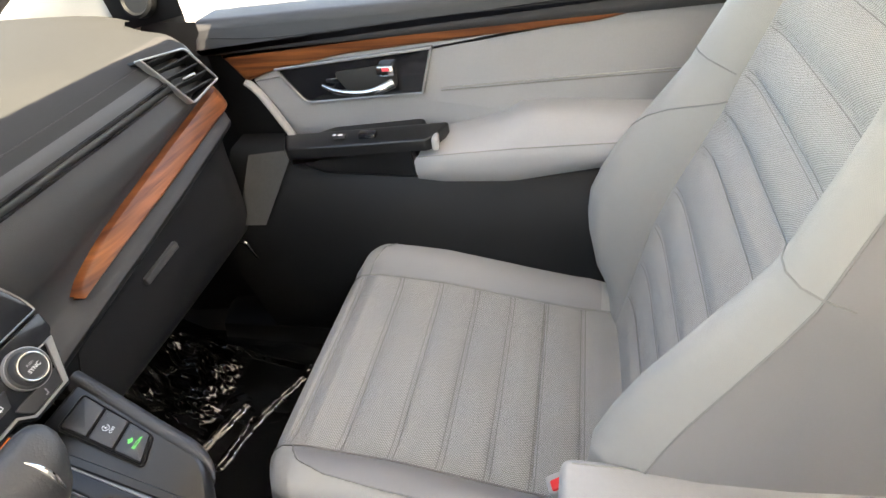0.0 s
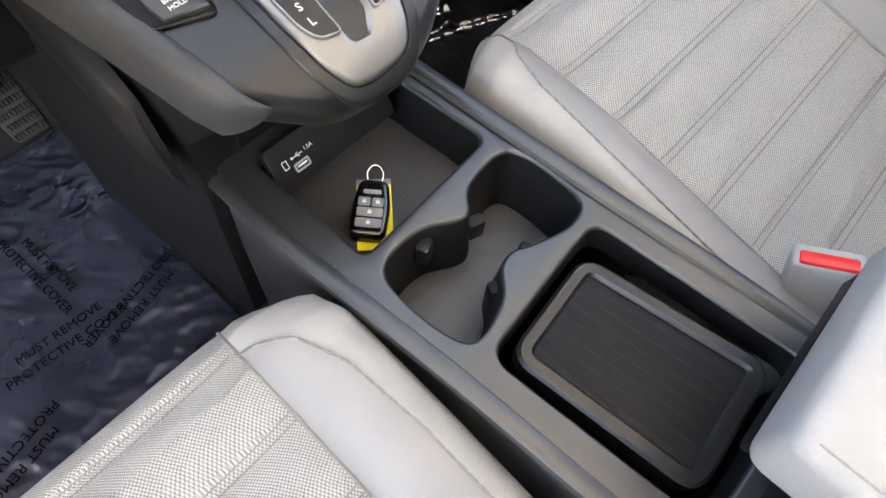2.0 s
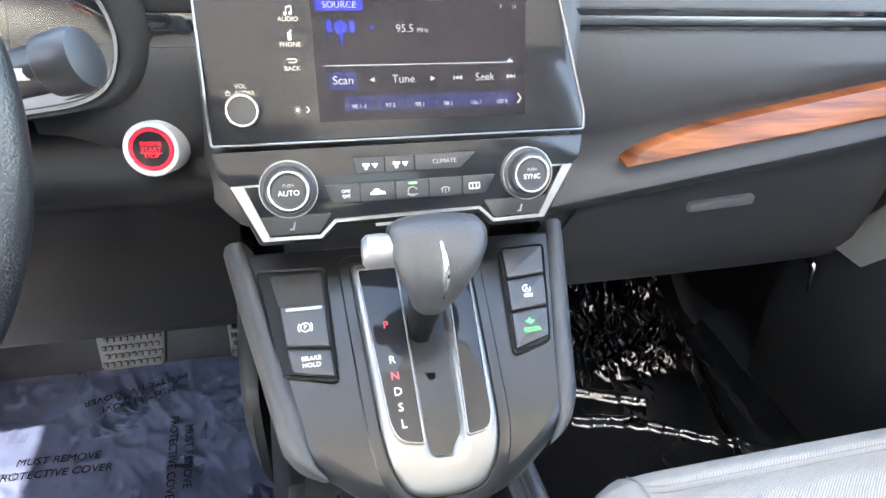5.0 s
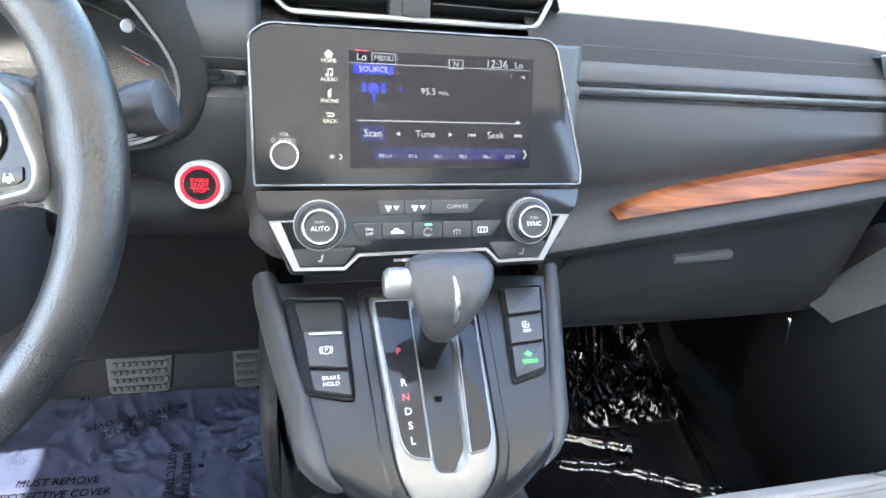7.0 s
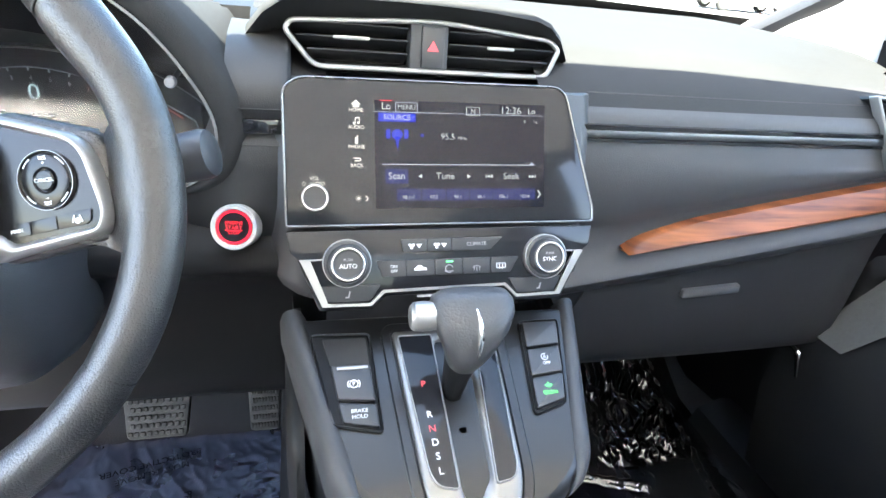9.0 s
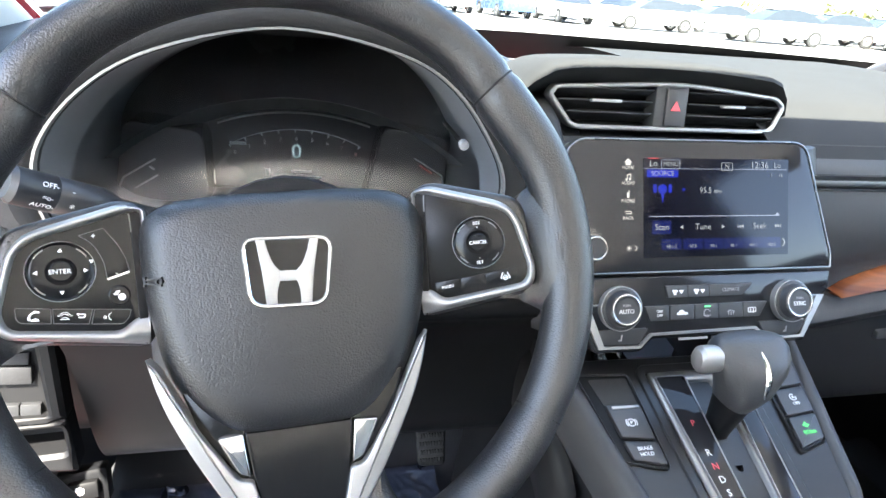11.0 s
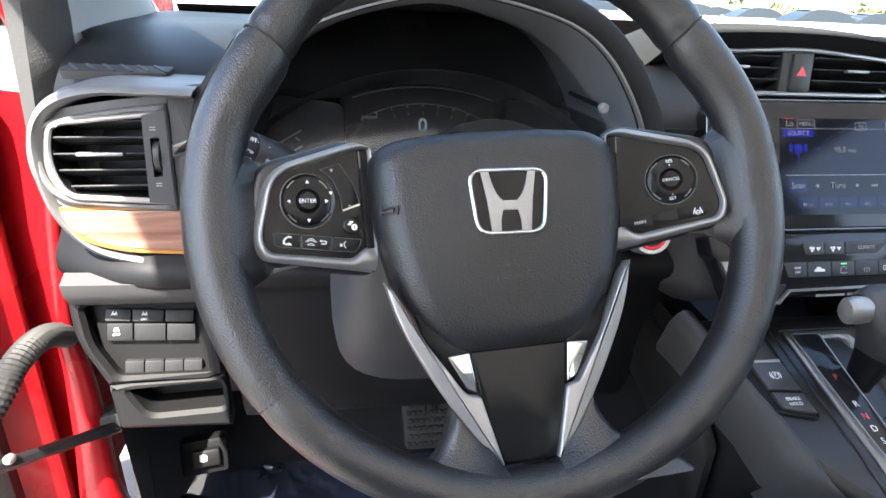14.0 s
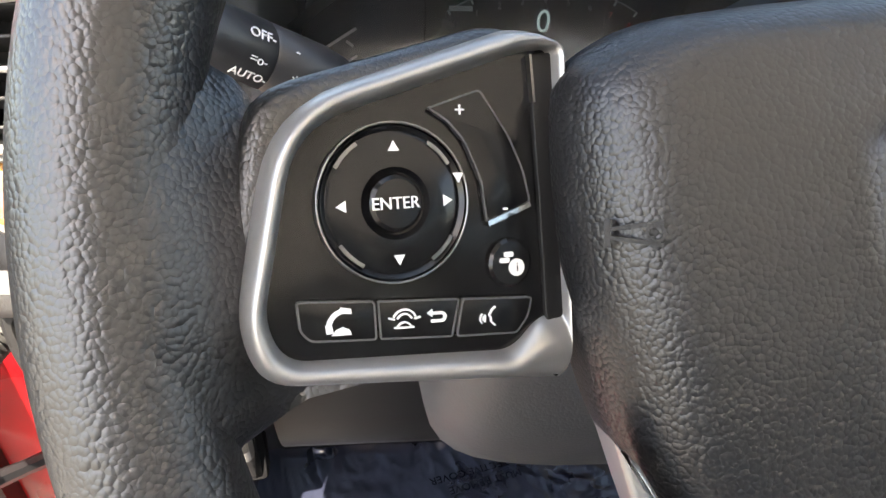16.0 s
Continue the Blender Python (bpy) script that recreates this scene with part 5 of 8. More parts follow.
# ---------- air vents ----------
def span(poly, y):
    """Leftmost and rightmost x of a polygon at height y."""
    xs_ = []
    for (x0, y0), (x1, y1) in zip(poly, poly[1:] + poly[:1]):
        if (y0 - y) * (y1 - y) <= 0 and abs(y1 - y0) > 1e-9:
            xs_.append(x0 + (x1 - x0) * (y - y0) / (y1 - y0))
    return (min(xs_), max(xs_)) if len(xs_) > 1 else None


def radial(poly, cx=0.002, cy=0.040, n=180):
    """A closed outline sampled at even angles about a middle point."""
    out_ = []
    for i in range(n):
        a = 2 * math.pi * i / n
        dx, dy, best = math.cos(a), math.sin(a), 0.0
        for (x0, y0), (x1, y1) in zip(poly, poly[1:] + poly[:1]):
            ex, ey = x1 - x0, y1 - y0
            den = dx * ey - dy * ex
            if abs(den) > 1e-12:
                t = ((x0 - cx) * ey - (y0 - cy) * ex) / den
                u = ((x0 - cx) * dy - (y0 - cy) * dx) / den
                if t > 0 and -1e-6 <= u <= 1 + 1e-6:
                    best = max(best, t)
        out_.append((cx + dx * best, cy + dy * best))
    return out_


def vent(label, m, corners, r, slats, tabs, rim=0.0045, part_at=None):
    """An air vent in a wall: bright frame, dark duct, level slats and small bright sliders."""
    v = thing("air_vent", label, "air vent")
    o = rounded(corners, r, 5)
    i = inset(o, rim)
    part("frame", moved(hoop(o, i, -0.012, 0.0035, 0.0014), m), SATIN, v, "satin silver frame")
    bm = loft([[(x, y, 0.0) for x, y in i], [(x, y, -0.04) for x, y in inset(i, 0.002)]], closed=True)
    bm.faces.new([bm.verts.new((x, y, -0.04)) for x, y in inset(i, 0.002)])
    # duct colour carries the shade that the slats would cast
    part("duct", moved(bm, m), SHADEBLACK, v, "duct blackened for the shade inside", flip=False)
    ymin, ymax = min(y for _, y in i), max(y for _, y in i)
    for k in range(slats):
        y = ymin + (ymax - ymin) * (k + 0.75) / (slats + 0.5)
        sp = span(i, y)
        if sp is None:
            continue
        segs = [sp]
        if part_at:
            segs = [(sp[0], part_at[0]), (part_at[1], sp[1])]
        for a, b in segs:
            if b - a < 0.008:
                continue
            part("slat", moved(rbox(b - a - 0.001, 0.0016, 0.022, 0.0006, 2), m @ Matrix.Translation(((a + b) / 2, y, -0.010)) @ Matrix.Rotation(radians(-22), 4, "X")), GLOVE, v)
    for x, y, w in tabs:
        part("slider", moved(rbox(w, 0.0032, 0.006, 0.0012, 2), m @ Matrix.Translation((x, y, 0.002))), SATIN, v, "silver slider tab")
    return v


CV = tilt(0, 0.228, 1.088, 10)
cvent = vent("wide black centre air vents in a silver frame", CV, [(-0.112, -0.0235), (0.112, -0.0225), (0.124, 0.006), (0.112, 0.016), (0.0, 0.0255), (-0.132, 0.018), (-0.138, 0.008)], [0.010, 0.010, 0.006, 0.006, 0.03, 0.006, 0.006], 3, [(-0.078, 0.004, 0.032), (0.062, 0.003, 0.026)], part_at=(-0.026, 0.012))
part("middle_bar", moved(rbox(0.036, 0.044, 0.02, 0.002, 2), CV @ Matrix.Translation((-0.007, 0.0, -0.0085))), DASH, cvent)
hz = part("hazard_key", moved(rbox(0.021, 0.036, 0.008, 0.0012, 2), CV @ Matrix.Translation((-0.004, 0.0, 0.0005))), BUTTON, cvent, "hazard key with a red triangle")
mark("hazard_sign", [[(-0.0055, -0.004), (0.0055, -0.004), (0.0, 0.0055)]], CV @ Matrix.Translation((-0.004, 0.001, 0.0048)), REDINK, hz)
# hooded brow over the centre vents
brow = []
for x in [-0.168 + 0.0152 * i for i in range(21)]:
    k = 1 - abs(x + 0.03) ** 2 / 0.038
    k = max(0.0, k)
    end = max(0.0, (x - 0.090) / 0.040) ** 2 + max(0.0, (-0.128 - x) / 0.035) ** 2
    zt = 1.107 + 0.023 * k ** 0.7 - 0.022 * min(end, 2.0)
    yo = 0.018 * min(end, 1.5)
    brow.append([(x, 0.270, 1.075), (x, 0.262, zt - 0.030), (x, 0.224 + yo, zt - 0.010), (x, 0.214 + yo, zt - 0.004), (x, 0.218 + yo, zt), (x, 0.25, zt + 0.002), (x, 0.32, zt - 0.004), (x, 0.40, 1.100)])
part("vent_backing", loft([[(x, 0.272, 1.082), (x, 0.266, 1.02), (x, 0.250, 0.95)] for x in (-0.165, -0.08, 0.0, 0.08, 0.165)]), DARK, dash, "black backing behind the vents")
part("vent_brow", loft(brow), DASH_TOP, dash, "black brow over the middle vents", sharp=60)

LV = tilt(-0.645, 0.166, 1.013, 6, 4)
lv_out = [(-0.0351, -0.0362), (0.0452, -0.0424), (0.0445, 0.0346), (-0.0310, 0.0268), (-0.0410, 0.0225), (-0.0455, 0.0050), (-0.0441, -0.0164)]
lvent = vent("black side air vent in a silver frame, sunlit", LV, lv_out, [0.012, 0.003, 0.003, 0.010, 0.010, 0.014, 0.012], 5, [(-0.006, 0.0, 0.034)], rim=0.0045)
bez = rounded([(-0.0356, -0.0400), (-0.0033, -0.0440), (0.0458, -0.0486), (0.0455, 0.0398), (0.0071, 0.0353), (-0.0272, 0.0294), (-0.0490, 0.0240), (-0.0552, 0.0020), (-0.0535, -0.0180), (-0.0470, -0.0320)], [0.010, 0.01, 0.001, 0.001, 0.01, 0.01, 0.010, 0.012, 0.012, 0.010], 4)
ring_in, ring_bez, ring_out = (radial(p, 0.0, -0.004, 120) for p in (inset(rounded(lv_out, 0.010, 5), 0.0015), inset(bez, 0.0015), inset(bez, -0.006)))
part("bezel", moved(loft([[(x, y, -0.0030) for x, y in ring_in], [(x, y, -0.0030) for x, y in ring_bez]], closed=True), LV), WRAP, lvent, "dark grey bezel")
part("bezel_surround", moved(loft([[(x, y, -0.0060) for x, y in ring_bez], [(x, y, -0.0060) for x, y in ring_out]], closed=True), LV), WRAP, dash, "grey infill round the vent")
part("bezel_lip", moved(hoop(bez, inset(bez, 0.0052), -0.014, 0.0006, 0.0016), LV), WRAP, lvent)
slot = rounded([(0.0315, 0.0128), (0.0385, 0.0136), (0.0385, -0.0180), (0.0312, -0.0190)], 0.0015, 3)
quad = rounded([(0.0272, 0.0302), (0.0442, 0.0350), (0.0450, -0.0412), (0.0256, -0.0398)], 0.0008, 3)
bm = sheet([quad, slot], 0.0036)
loft([[(x, y, 0.0036) for x, y in quad], [(x, y, -0.012) for x, y in quad]], bm, closed=True)
loft([[(x, y, 0.0036) for x, y in slot], [(x, y, -0.006) for x, y in slot]], bm, closed=True)
dialp = part("dial_panel", moved(bm, LV), DASH, lvent, "satin black panel of the air wheel")
part("dial_well", moved(slab(inset(slot, -0.0005), -0.008, -0.005, 0), LV), RUBBER, dialp)
part("dial_wheel", moved(lathe([(0.0126, -0.0026), (0.0136, -0.0018), (0.0136, 0.0018), (0.0126, 0.0026)], 28), LV @ Matrix.Translation((0.0350, -0.0026, -0.0070)) @ Matrix.Rotation(radians(90), 4, "Y")), BUTTON, dialp)
for yy in (0.0200, -0.0250):
    mark("vent_sign", [rrect(0.0045, 0.0008, 0.0001, 1, 0.0345, yy + 0.0012), rrect(0.0045, 0.0008, 0.0001, 1, 0.0345, yy - 0.0008)], LV @ Matrix.Translation((0, 0, 0.0037)), GREYINK, dialp)
# soft panel between the vent and the instrument hood, with a gloss inlay
part("vent_cheek", moved(slab(rounded([(0.0460, -0.046), (0.082, -0.046), (0.082, 0.056), (0.0460, 0.052)], 0.002), -0.03, -0.0010, 0.002), LV), DASH_SOFT, dash, "black soft panel beside the vent")
inl = rounded([(0.0470, -0.0024), (0.0470, 0.0066), (0.0790, 0.0190), (0.0790, 0.0100)], 0.0012, 3)
part("gloss_inlay", moved(slab(inl, -0.004, 0.0008, 0.0004), LV), GLOSS, dash, "gloss black inlay")
part("inlay_edge", moved(hoop(inset(inl, -0.0008), inset(inl, 0.0004), -0.004, 0.0014, 0.0003), LV), TRIMGREY, dash)
# wood panel below it, its colours paled to stand for sun, with an amber edge
WP = tilt(-0.648, 0.164, 0.942, 8, 4)
wpoly = rounded([(-0.0412, 0.0240), (-0.0395, 0.0165), (-0.0338, 0.0070), (-0.0183, -0.0030), (0.0066, -0.0100), (0.062, -0.0145), (0.062, 0.0225)], [0.003, 0.01, 0.012, 0.012, 0.012, 0.002, 0.002], 5)
part("wood_panel", moved(slab(wpoly, -0.01, 0.003, 0.0015), WP), WOOD_SUNLIT, dash, "brown wood-grain panel, paled for sunlight")
part("amber_edge", moved(hoop(inset(wpoly, -0.0034), inset(wpoly, 0.0004), -0.01, 0.0022, 0.0008), WP), PIPE, dash, "amber edge of the wood panel")
# grey moulding that wraps round the vent and the wood panel at the end of the dash
wrap = spline([(-0.575, 1.066), (-0.620, 1.067), (-0.655, 1.066), (-0.685, 1.056), (-0.702, 1.034), (-0.705, 1.0), (-0.700, 0.968), (-0.689, 0.945), (-0.670, 0.926), (-0.64, 0.916), (-0.60, 0.911), (-0.545, 0.908)], 5)
cx_, cz_ = -0.600, 0.99
secs = []
for k, y in ((0.985, 0.34), (1.0, 0.24), (1.005, 0.19), (0.99, 0.170), (0.965, 0.161), (0.93, 0.159), (0.895, 0.163), (0.875, 0.176), (0.86, 0.20)):
    secs.append([(cx_ + (x - cx_) * k, y, cz_ + (z - cz_) * k) for x, z in wrap])
part("end_moulding", loft(secs), WRAP, dash, "grey moulding round the end of the dash", sharp=60)
secs = [[(x, y + 0.05 * max(0.0, -0.66 - x) ** 1.2, z) for y, z in ((0.165, 0.909), (0.152, 0.903), (0.1535, 0.893), (0.160, 0.882), (0.168, 0.876))] for x in [-0.698 + 0.0125 * i for i in range(12)]]
part("shelf_edge", loft(secs), DASH_SOFT, dash, "dark grey rounded edge below the wood panel", sharp=60)
# demister grille on top
GR = Matrix.Translation((-0.650, 0.228, 1.0700)) @ Matrix.Rotation(radians(6), 4, "X")
grille = thing("demister_grille", "small slotted black demister grille on the dash top", "air vent")
part("plate", moved(slab(rrect(0.085, 0.026, 0.004), -0.006, 0.001, 0.0005), GR), RUBBER, grille)
for k in range(6):
    part("rib", moved(rbox(0.0022, 0.026, 0.0016, 0.0004), GR @ Matrix.Translation((-0.034 + 0.0136 * k, 0, 0.0014)) @ Matrix.Rotation(radians(35), 4, "Z")), DASH, grille)

PV = tilt(0.535, 0.172, 1.037, 14, -14)
vent("black passenger air vent in a silver frame", PV, [(-0.010, -0.042), (0.052, -0.028), (0.024, 0.030), (-0.052, 0.040)], [0.006, 0.006, 0.008, 0.004], 5, [(0.006, -0.006, 0.022)], rim=0.003)

# ---------- switches below the driver's vent ----------
SW = tilt(-0.645, 0.170, 0.852, 12, 8)
swp = thing("switch_panel", "black switch panel with square buttons in a recess", "switch panel")
so = rounded([(-0.0585, 0.052), (0.064, 0.046), (0.066, -0.0575), (-0.034, -0.0550), (-0.0555, -0.0080)], [0.008, 0.002, 0.001, 0.001, 0.020], 5)
si = rounded([(-0.0464, 0.0225), (0.0500, 0.0155), (0.0525, -0.0540), (-0.0255, -0.0470), (-0.0426, -0.0132)], [0.006, 0.003, 0.004, 0.006, 0.012], 5)
# surround, recess and keys use darker blacks in place of shade
part("surround", moved(hoop(so, si, -0.03, 0.0, 0.004), SW), SHADEBLACK, swp, "black moulded surround")
part("recess", moved(slab(inset(si, -0.002), -0.026, -0.0165, 0), SW), SHADEBLACK, swp)
for k in range(6):
    x0, x1 = ((-0.0318, -0.0108), (-0.0098, 0.0168), (0.0178, 0.0425))[k % 3]
    y0, y1 = ((0.0000, 0.0112), (-0.0180, -0.0012))[k // 3]
    sk = -0.115 * (x0 + x1) / 2
    b = part("switch", moved(rbox(x1 - x0, y1 - y0, 0.008, 0.0011, 2), SW @ Matrix.Translation(((x0 + x1) / 2, (y0 + y1) / 2 + sk, -0.0138)) @ Matrix.Rotation(radians(-6.5), 4, "Z") @ Matrix.Rotation(radians(-16 if k < 3 else 4), 4, "X")), GLOVE, swp)
    SM = SW @ Matrix.Translation(((x0 + x1) / 2, (y0 + y1) / 2 + sk, -0.0095)) @ Matrix.Rotation(radians(-6.5), 4, "Z") @ Matrix.Rotation(radians(-16 if k < 3 else 4), 4, "X")
    if k in (0, 1, 3):
        mark("switch_sign", [bar(-0.0022, -0.001, -0.0011, 0.0024, 0.0006), bar(0.0022, -0.001, 0.0011, 0.0024, 0.0006), rrect(0.0022, 0.0016, 0.0003, 2, 0, 0)], SM @ Matrix.Translation((-0.003, 0.0022, 0.0)), WHITEINK, b)
    if k in (1, 3):
        words("OFF", 0.0034, SM @ Matrix.Translation((-0.003, -0.0024, 0.0)), WHITEINK, b)
for k in range(4):
    part("blank", moved(rbox(0.0162, 0.0165, 0.008, 0.0011, 2), SW @ Matrix.Translation((-0.0135 + 0.0168 * k, -0.0452 - 0.0018 * k, -0.0142)) @ Matrix.Rotation(radians(-6), 4, "Z")), GLOVE, swp)
pk = thing("coin_pocket", "small open black coin pocket in the dash", "pocket")
oo = rounded([(-0.0345, -0.0556), (0.0660, -0.0582), (0.0700, -0.1120), (-0.0295, -0.0990)], [0.001, 0.001, 0.004, 0.004], 5)
po = rounded([(-0.0200, -0.0605), (0.0620, -0.0655), (0.0635, -0.0915), (-0.0050, -0.0885)], [0.006, 0.005, 0.006, 0.010], 5)
# pocket rim darkened the same way for shade
part("pocket_rim", moved(hoop(oo, po, -0.03, 0.0, 0.004), SW), SHADEBLACK, pk, "black moulded rim")
bm = loft([[(x, y, -0.004) for x, y in po], [(x, y, -0.04) for x, y in inset(po, 0.003)]], closed=True)
bm.faces.new([bm.verts.new((x, y, -0.04)) for x, y in inset(po, 0.003)])
part("pocket_well", moved(bm, SW), SHADEBLACK, pk, "pocket well blackened for shade")
fl = thing("fuel_release_lever", "black fuel flap lever with a white pump sign", "lever")
FL = tilt(-0.655, 0.325, 0.556, 20, 10)
part("base", moved(rbox(0.06, 0.05, 0.03, 0.006, 2), FL @ Matrix.Translation((0, -0.004, -0.016))), DARK, fl)
part("handle", moved(rbox(0.036, 0.024, 0.014, 0.004, 2), FL @ Matrix.Translation((0.002, -0.002, 0.004))), SHADEBLACK, fl)
mark("pump_sign", [rrect(0.007, 0.010, 0.001, 2, -0.002, 0), bar(0.003, -0.004, 0.003, 0.003, 0.0014), bar(0.0005, -0.004, 0.003, -0.004, 0.001)], FL @ Matrix.Translation((0.0, 0.0, 0.0113)), WHITEINK, fl)

# ---------- screen contents ----------
UI_W = glow("screen_white", (0.85, 0.92, 1.0), 0.025)
UI_D = glow("screen_dim", (0.55, 0.62, 0.8), 0.042)
UI_B = glow("screen_blue", (0.03, 0.06, 0.9), 0.029)
UI_BG = glow("screen_ground", (0.03, 0.05, 0.22), 0.0025)
UI_R = glow("screen_red", (0.9, 0.1, 0.12), 0.06)
ICON = glow("panel_icon", (0.9, 0.88, 0.85), 0.06)
disp = part("display", moved(slab(rrect(0.152, 0.090, 0.001, 2, 0.013, 0.056), 0.0018, 0.0024, 0), DISP), UI_BG, screen, "dark blue radio display")


def UP_Y(y):
    return float(np.interp(y, [0.015, 0.02, 0.036, 0.045, 0.067, 0.083, 0.097], [0.0020, 0.0020, 0.0026, 0.0028, 0.0047, 0.0042, 0.0044]))


def ui(text, x, y, size, mat_=None, align="CENTER", z=0.0026):
    return words(text, size, DISP @ Matrix.Translation((x * 1.02 - 0.0018, y + UP_Y(y), z)), mat_ or UI_W, disp, "screen_text", 0.0, align)


def uibox(name, polys, mat_):
    return mark(name, [[(x * 1.02 - 0.0018, y + UP_Y(y)) for x, y in p] for p in polys], DISP @ Matrix.Translation((0, 0, 0.0026)), mat_, disp, -0.0001, 0.0)


uibox("menu_box", [bar(-0.0425, 0.0873, -0.0245, 0.0873, 0.0005), bar(-0.0425, 0.0951, -0.0245, 0.0951, 0.0005), bar(-0.0425, 0.0873, -0.0425, 0.0951, 0.0005), bar(-0.0245, 0.0873, -0.0245, 0.0951, 0.0005)], UI_D)
uibox("source_box", [rrect(0.031, 0.0072, 0.0004, 2, -0.0415, 0.0828)], UI_B)
uibox("station_picture", [disc(0.0045, -0.0415, 0.0685), [(-0.0435, 0.0665), (-0.0395, 0.0665), (-0.0415, 0.056)], rrect(0.0035, 0.008, 0.001, 2, -0.049, 0.069), rrect(0.0035, 0.008, 0.001, 2, -0.034, 0.069), disc(0.0016, -0.0205, 0.068)], UI_B)
uibox("rules", [rrect(0.134, 0.0006, 0.0001, 1, 0.0125, 0.0454), rrect(0.148, 0.0004, 0.0001, 1, 0.013, 0.0872), [(0.074, 0.0454), (0.080, 0.0454), (0.077, 0.0480)]], UI_D)
uibox("scan_box", [rrect(0.019, 0.012, 0.0006, 2, -0.0424, 0.0357)], glow("screen_box", (0.05, 0.08, 0.5), 0.012))
PRE = ((-0.0326, "98.1-1"), (-0.011, "97.5"), (0.0100, "90.1"), (0.0307, "98.1"), (0.0510, "106.1"), (0.0707, "107.9"))
for x, text in PRE:
    uibox("preset_box", [rrect(0.0200, 0.0100, 0.0006, 2, x, 0.0205)], glow("screen_preset", (0.05, 0.08, 0.5), 0.010))
    ui(text, x, 0.0185, 0.0042, z=0.0028)
for text, x, y, size in (("Lo", -0.0505, 0.0916, 0.0078), ("MENU", -0.0335, 0.0912, 0.0056), ("12:36", 0.0575, 0.0908, 0.0088), ("Lo", 0.0765, 0.0908, 0.0072), ("N", 0.0236, 0.0895, 0.0062), ("SOURCE", -0.0415, 0.0828, 0.0060), ("95.5", 0.0015, 0.0670, 0.0074), ("MHz", 0.0140, 0.0660, 0.0044), ("Scan", -0.0424, 0.0357, 0.0080), ("Tune", -0.0010, 0.0357, 0.0080), ("Seek", 0.0580, 0.0357, 0.0078), ("14", 0.0800, 0.0816, 0.0042), ("F", 0.0705, 0.0816, 0.0040)):
    ui(text, x, y, size, z=0.0029)
uibox("arrows", [[(-0.0245, 0.0357), (-0.0210, 0.0375), (-0.0210, 0.0339)], [(0.0218, 0.0357), (0.0183, 0.0375), (0.0183, 0.0339)], [(0.0358, 0.0357), (0.0385, 0.0373), (0.0385, 0.0341)], [(0.0385, 0.0357), (0.0412, 0.0373), (0.0412, 0.0341)], rrect(0.0007, 0.0032, 0.0001, 1, 0.0352, 0.0357), [(0.0800, 0.0357), (0.0773, 0.0373), (0.0773, 0.0341)], [(0.0773, 0.0357), (0.0746, 0.0373), (0.0746, 0.0341)], rrect(0.0007, 0.0032, 0.0001, 1, 0.0806, 0.0357), bar(0.0830, 0.0240, 0.0855, 0.0205, 0.0012), bar(0.0855, 0.0205, 0.0830, 0.0170, 0.0012)], UI_W)
uibox("compass_box", [bar(0.0180, 0.0862, 0.0294, 0.0862, 0.0005), bar(0.0180, 0.0930, 0.0294, 0.0930, 0.0005), bar(0.0180, 0.0862, 0.0180, 0.0930, 0.0005), bar(0.0294, 0.0862, 0.0294, 0.0930, 0.0005)], UI_W)
uibox("red_bar", [rrect(0.010, 0.0008, 0.0001, 1, -0.0505, 0.0964)], UI_R)
PI = lambda x, y: DISP @ Matrix.Translation((x + 0.001, y + 0.0018, 0.0023))
for text, y in (("HOME", 0.0905), ("AUDIO", 0.0765), ("PHONE", 0.0605), ("BACK", 0.0452)):
    words(text, 0.0042, PI(-0.0792, y), ICON, screen, "key_lettering", 0.0)
mark("home_sign", [[(-0.004, 0.0), (0.004, 0.0), (0.0, 0.0035)], rrect(0.005, 0.003, 0.0003, 2, 0, -0.001)], PI(-0.0792, 0.0952), ICON, screen, -0.0001, 0)
mark("note_sign", [disc(0.0011, -0.0016, -0.002, 10), disc(0.0011, 0.0018, -0.0016, 10), bar(-0.0008, -0.002, -0.0008, 0.0024, 0.0006), bar(0.0026, -0.0016, 0.0026, 0.0028, 0.0006), bar(-0.0008, 0.0022, 0.0026, 0.0027, 0.0009)], PI(-0.0792, 0.0818), ICON, screen, -0.0001, 0)
mark("phone_sign", [rrect(0.0024, 0.0052, 0.0006, 2), disc(0.0007, 0.0009, 0.0034, 8)], PI(-0.0792, 0.0658), ICON, screen, -0.0001, 0)
mark("back_sign", [bar(-0.003, 0.0013, 0.002, 0.0013, 0.0008), arc(0.002, 0.0002, 0.0011, -90, 90, 0.0008), bar(-0.002, -0.0009, 0.002, -0.0009, 0.0008)], PI(-0.0792, 0.0500), ICON, screen, -0.0001, 0)
mark("day_night_sign", [disc(0.0013, -0.0032, 0, 12), arc(0.0026, 0, 0.0018, -90, 90, 0.0009)] + [bar(-0.0032 + 0.0019 * math.cos(a * math.pi / 4), 0.0019 * math.sin(a * math.pi / 4), -0.0032 + 0.0027 * math.cos(a * math.pi / 4), 0.0027 * math.sin(a * math.pi / 4), 0.0004) for a in range(8)], PI(-0.0752, 0.0180), ICON, screen, -0.0001, 0)
words("VOL", 0.0040, PI(-0.1140, 0.0345), ICON, screen, "key_lettering", 0.0)
words("AUDIO", 0.0040, PI(-0.1120, 0.0302), ICON, screen, "key_lettering", 0.0)
mark("power_sign", [arc(0, 0, 0.0014, 120, 420, 0.0005), bar(0, 0.0004, 0, 0.0021, 0.0005)], PI(-0.1225, 0.0302), ICON, screen, -0.0001, 0)
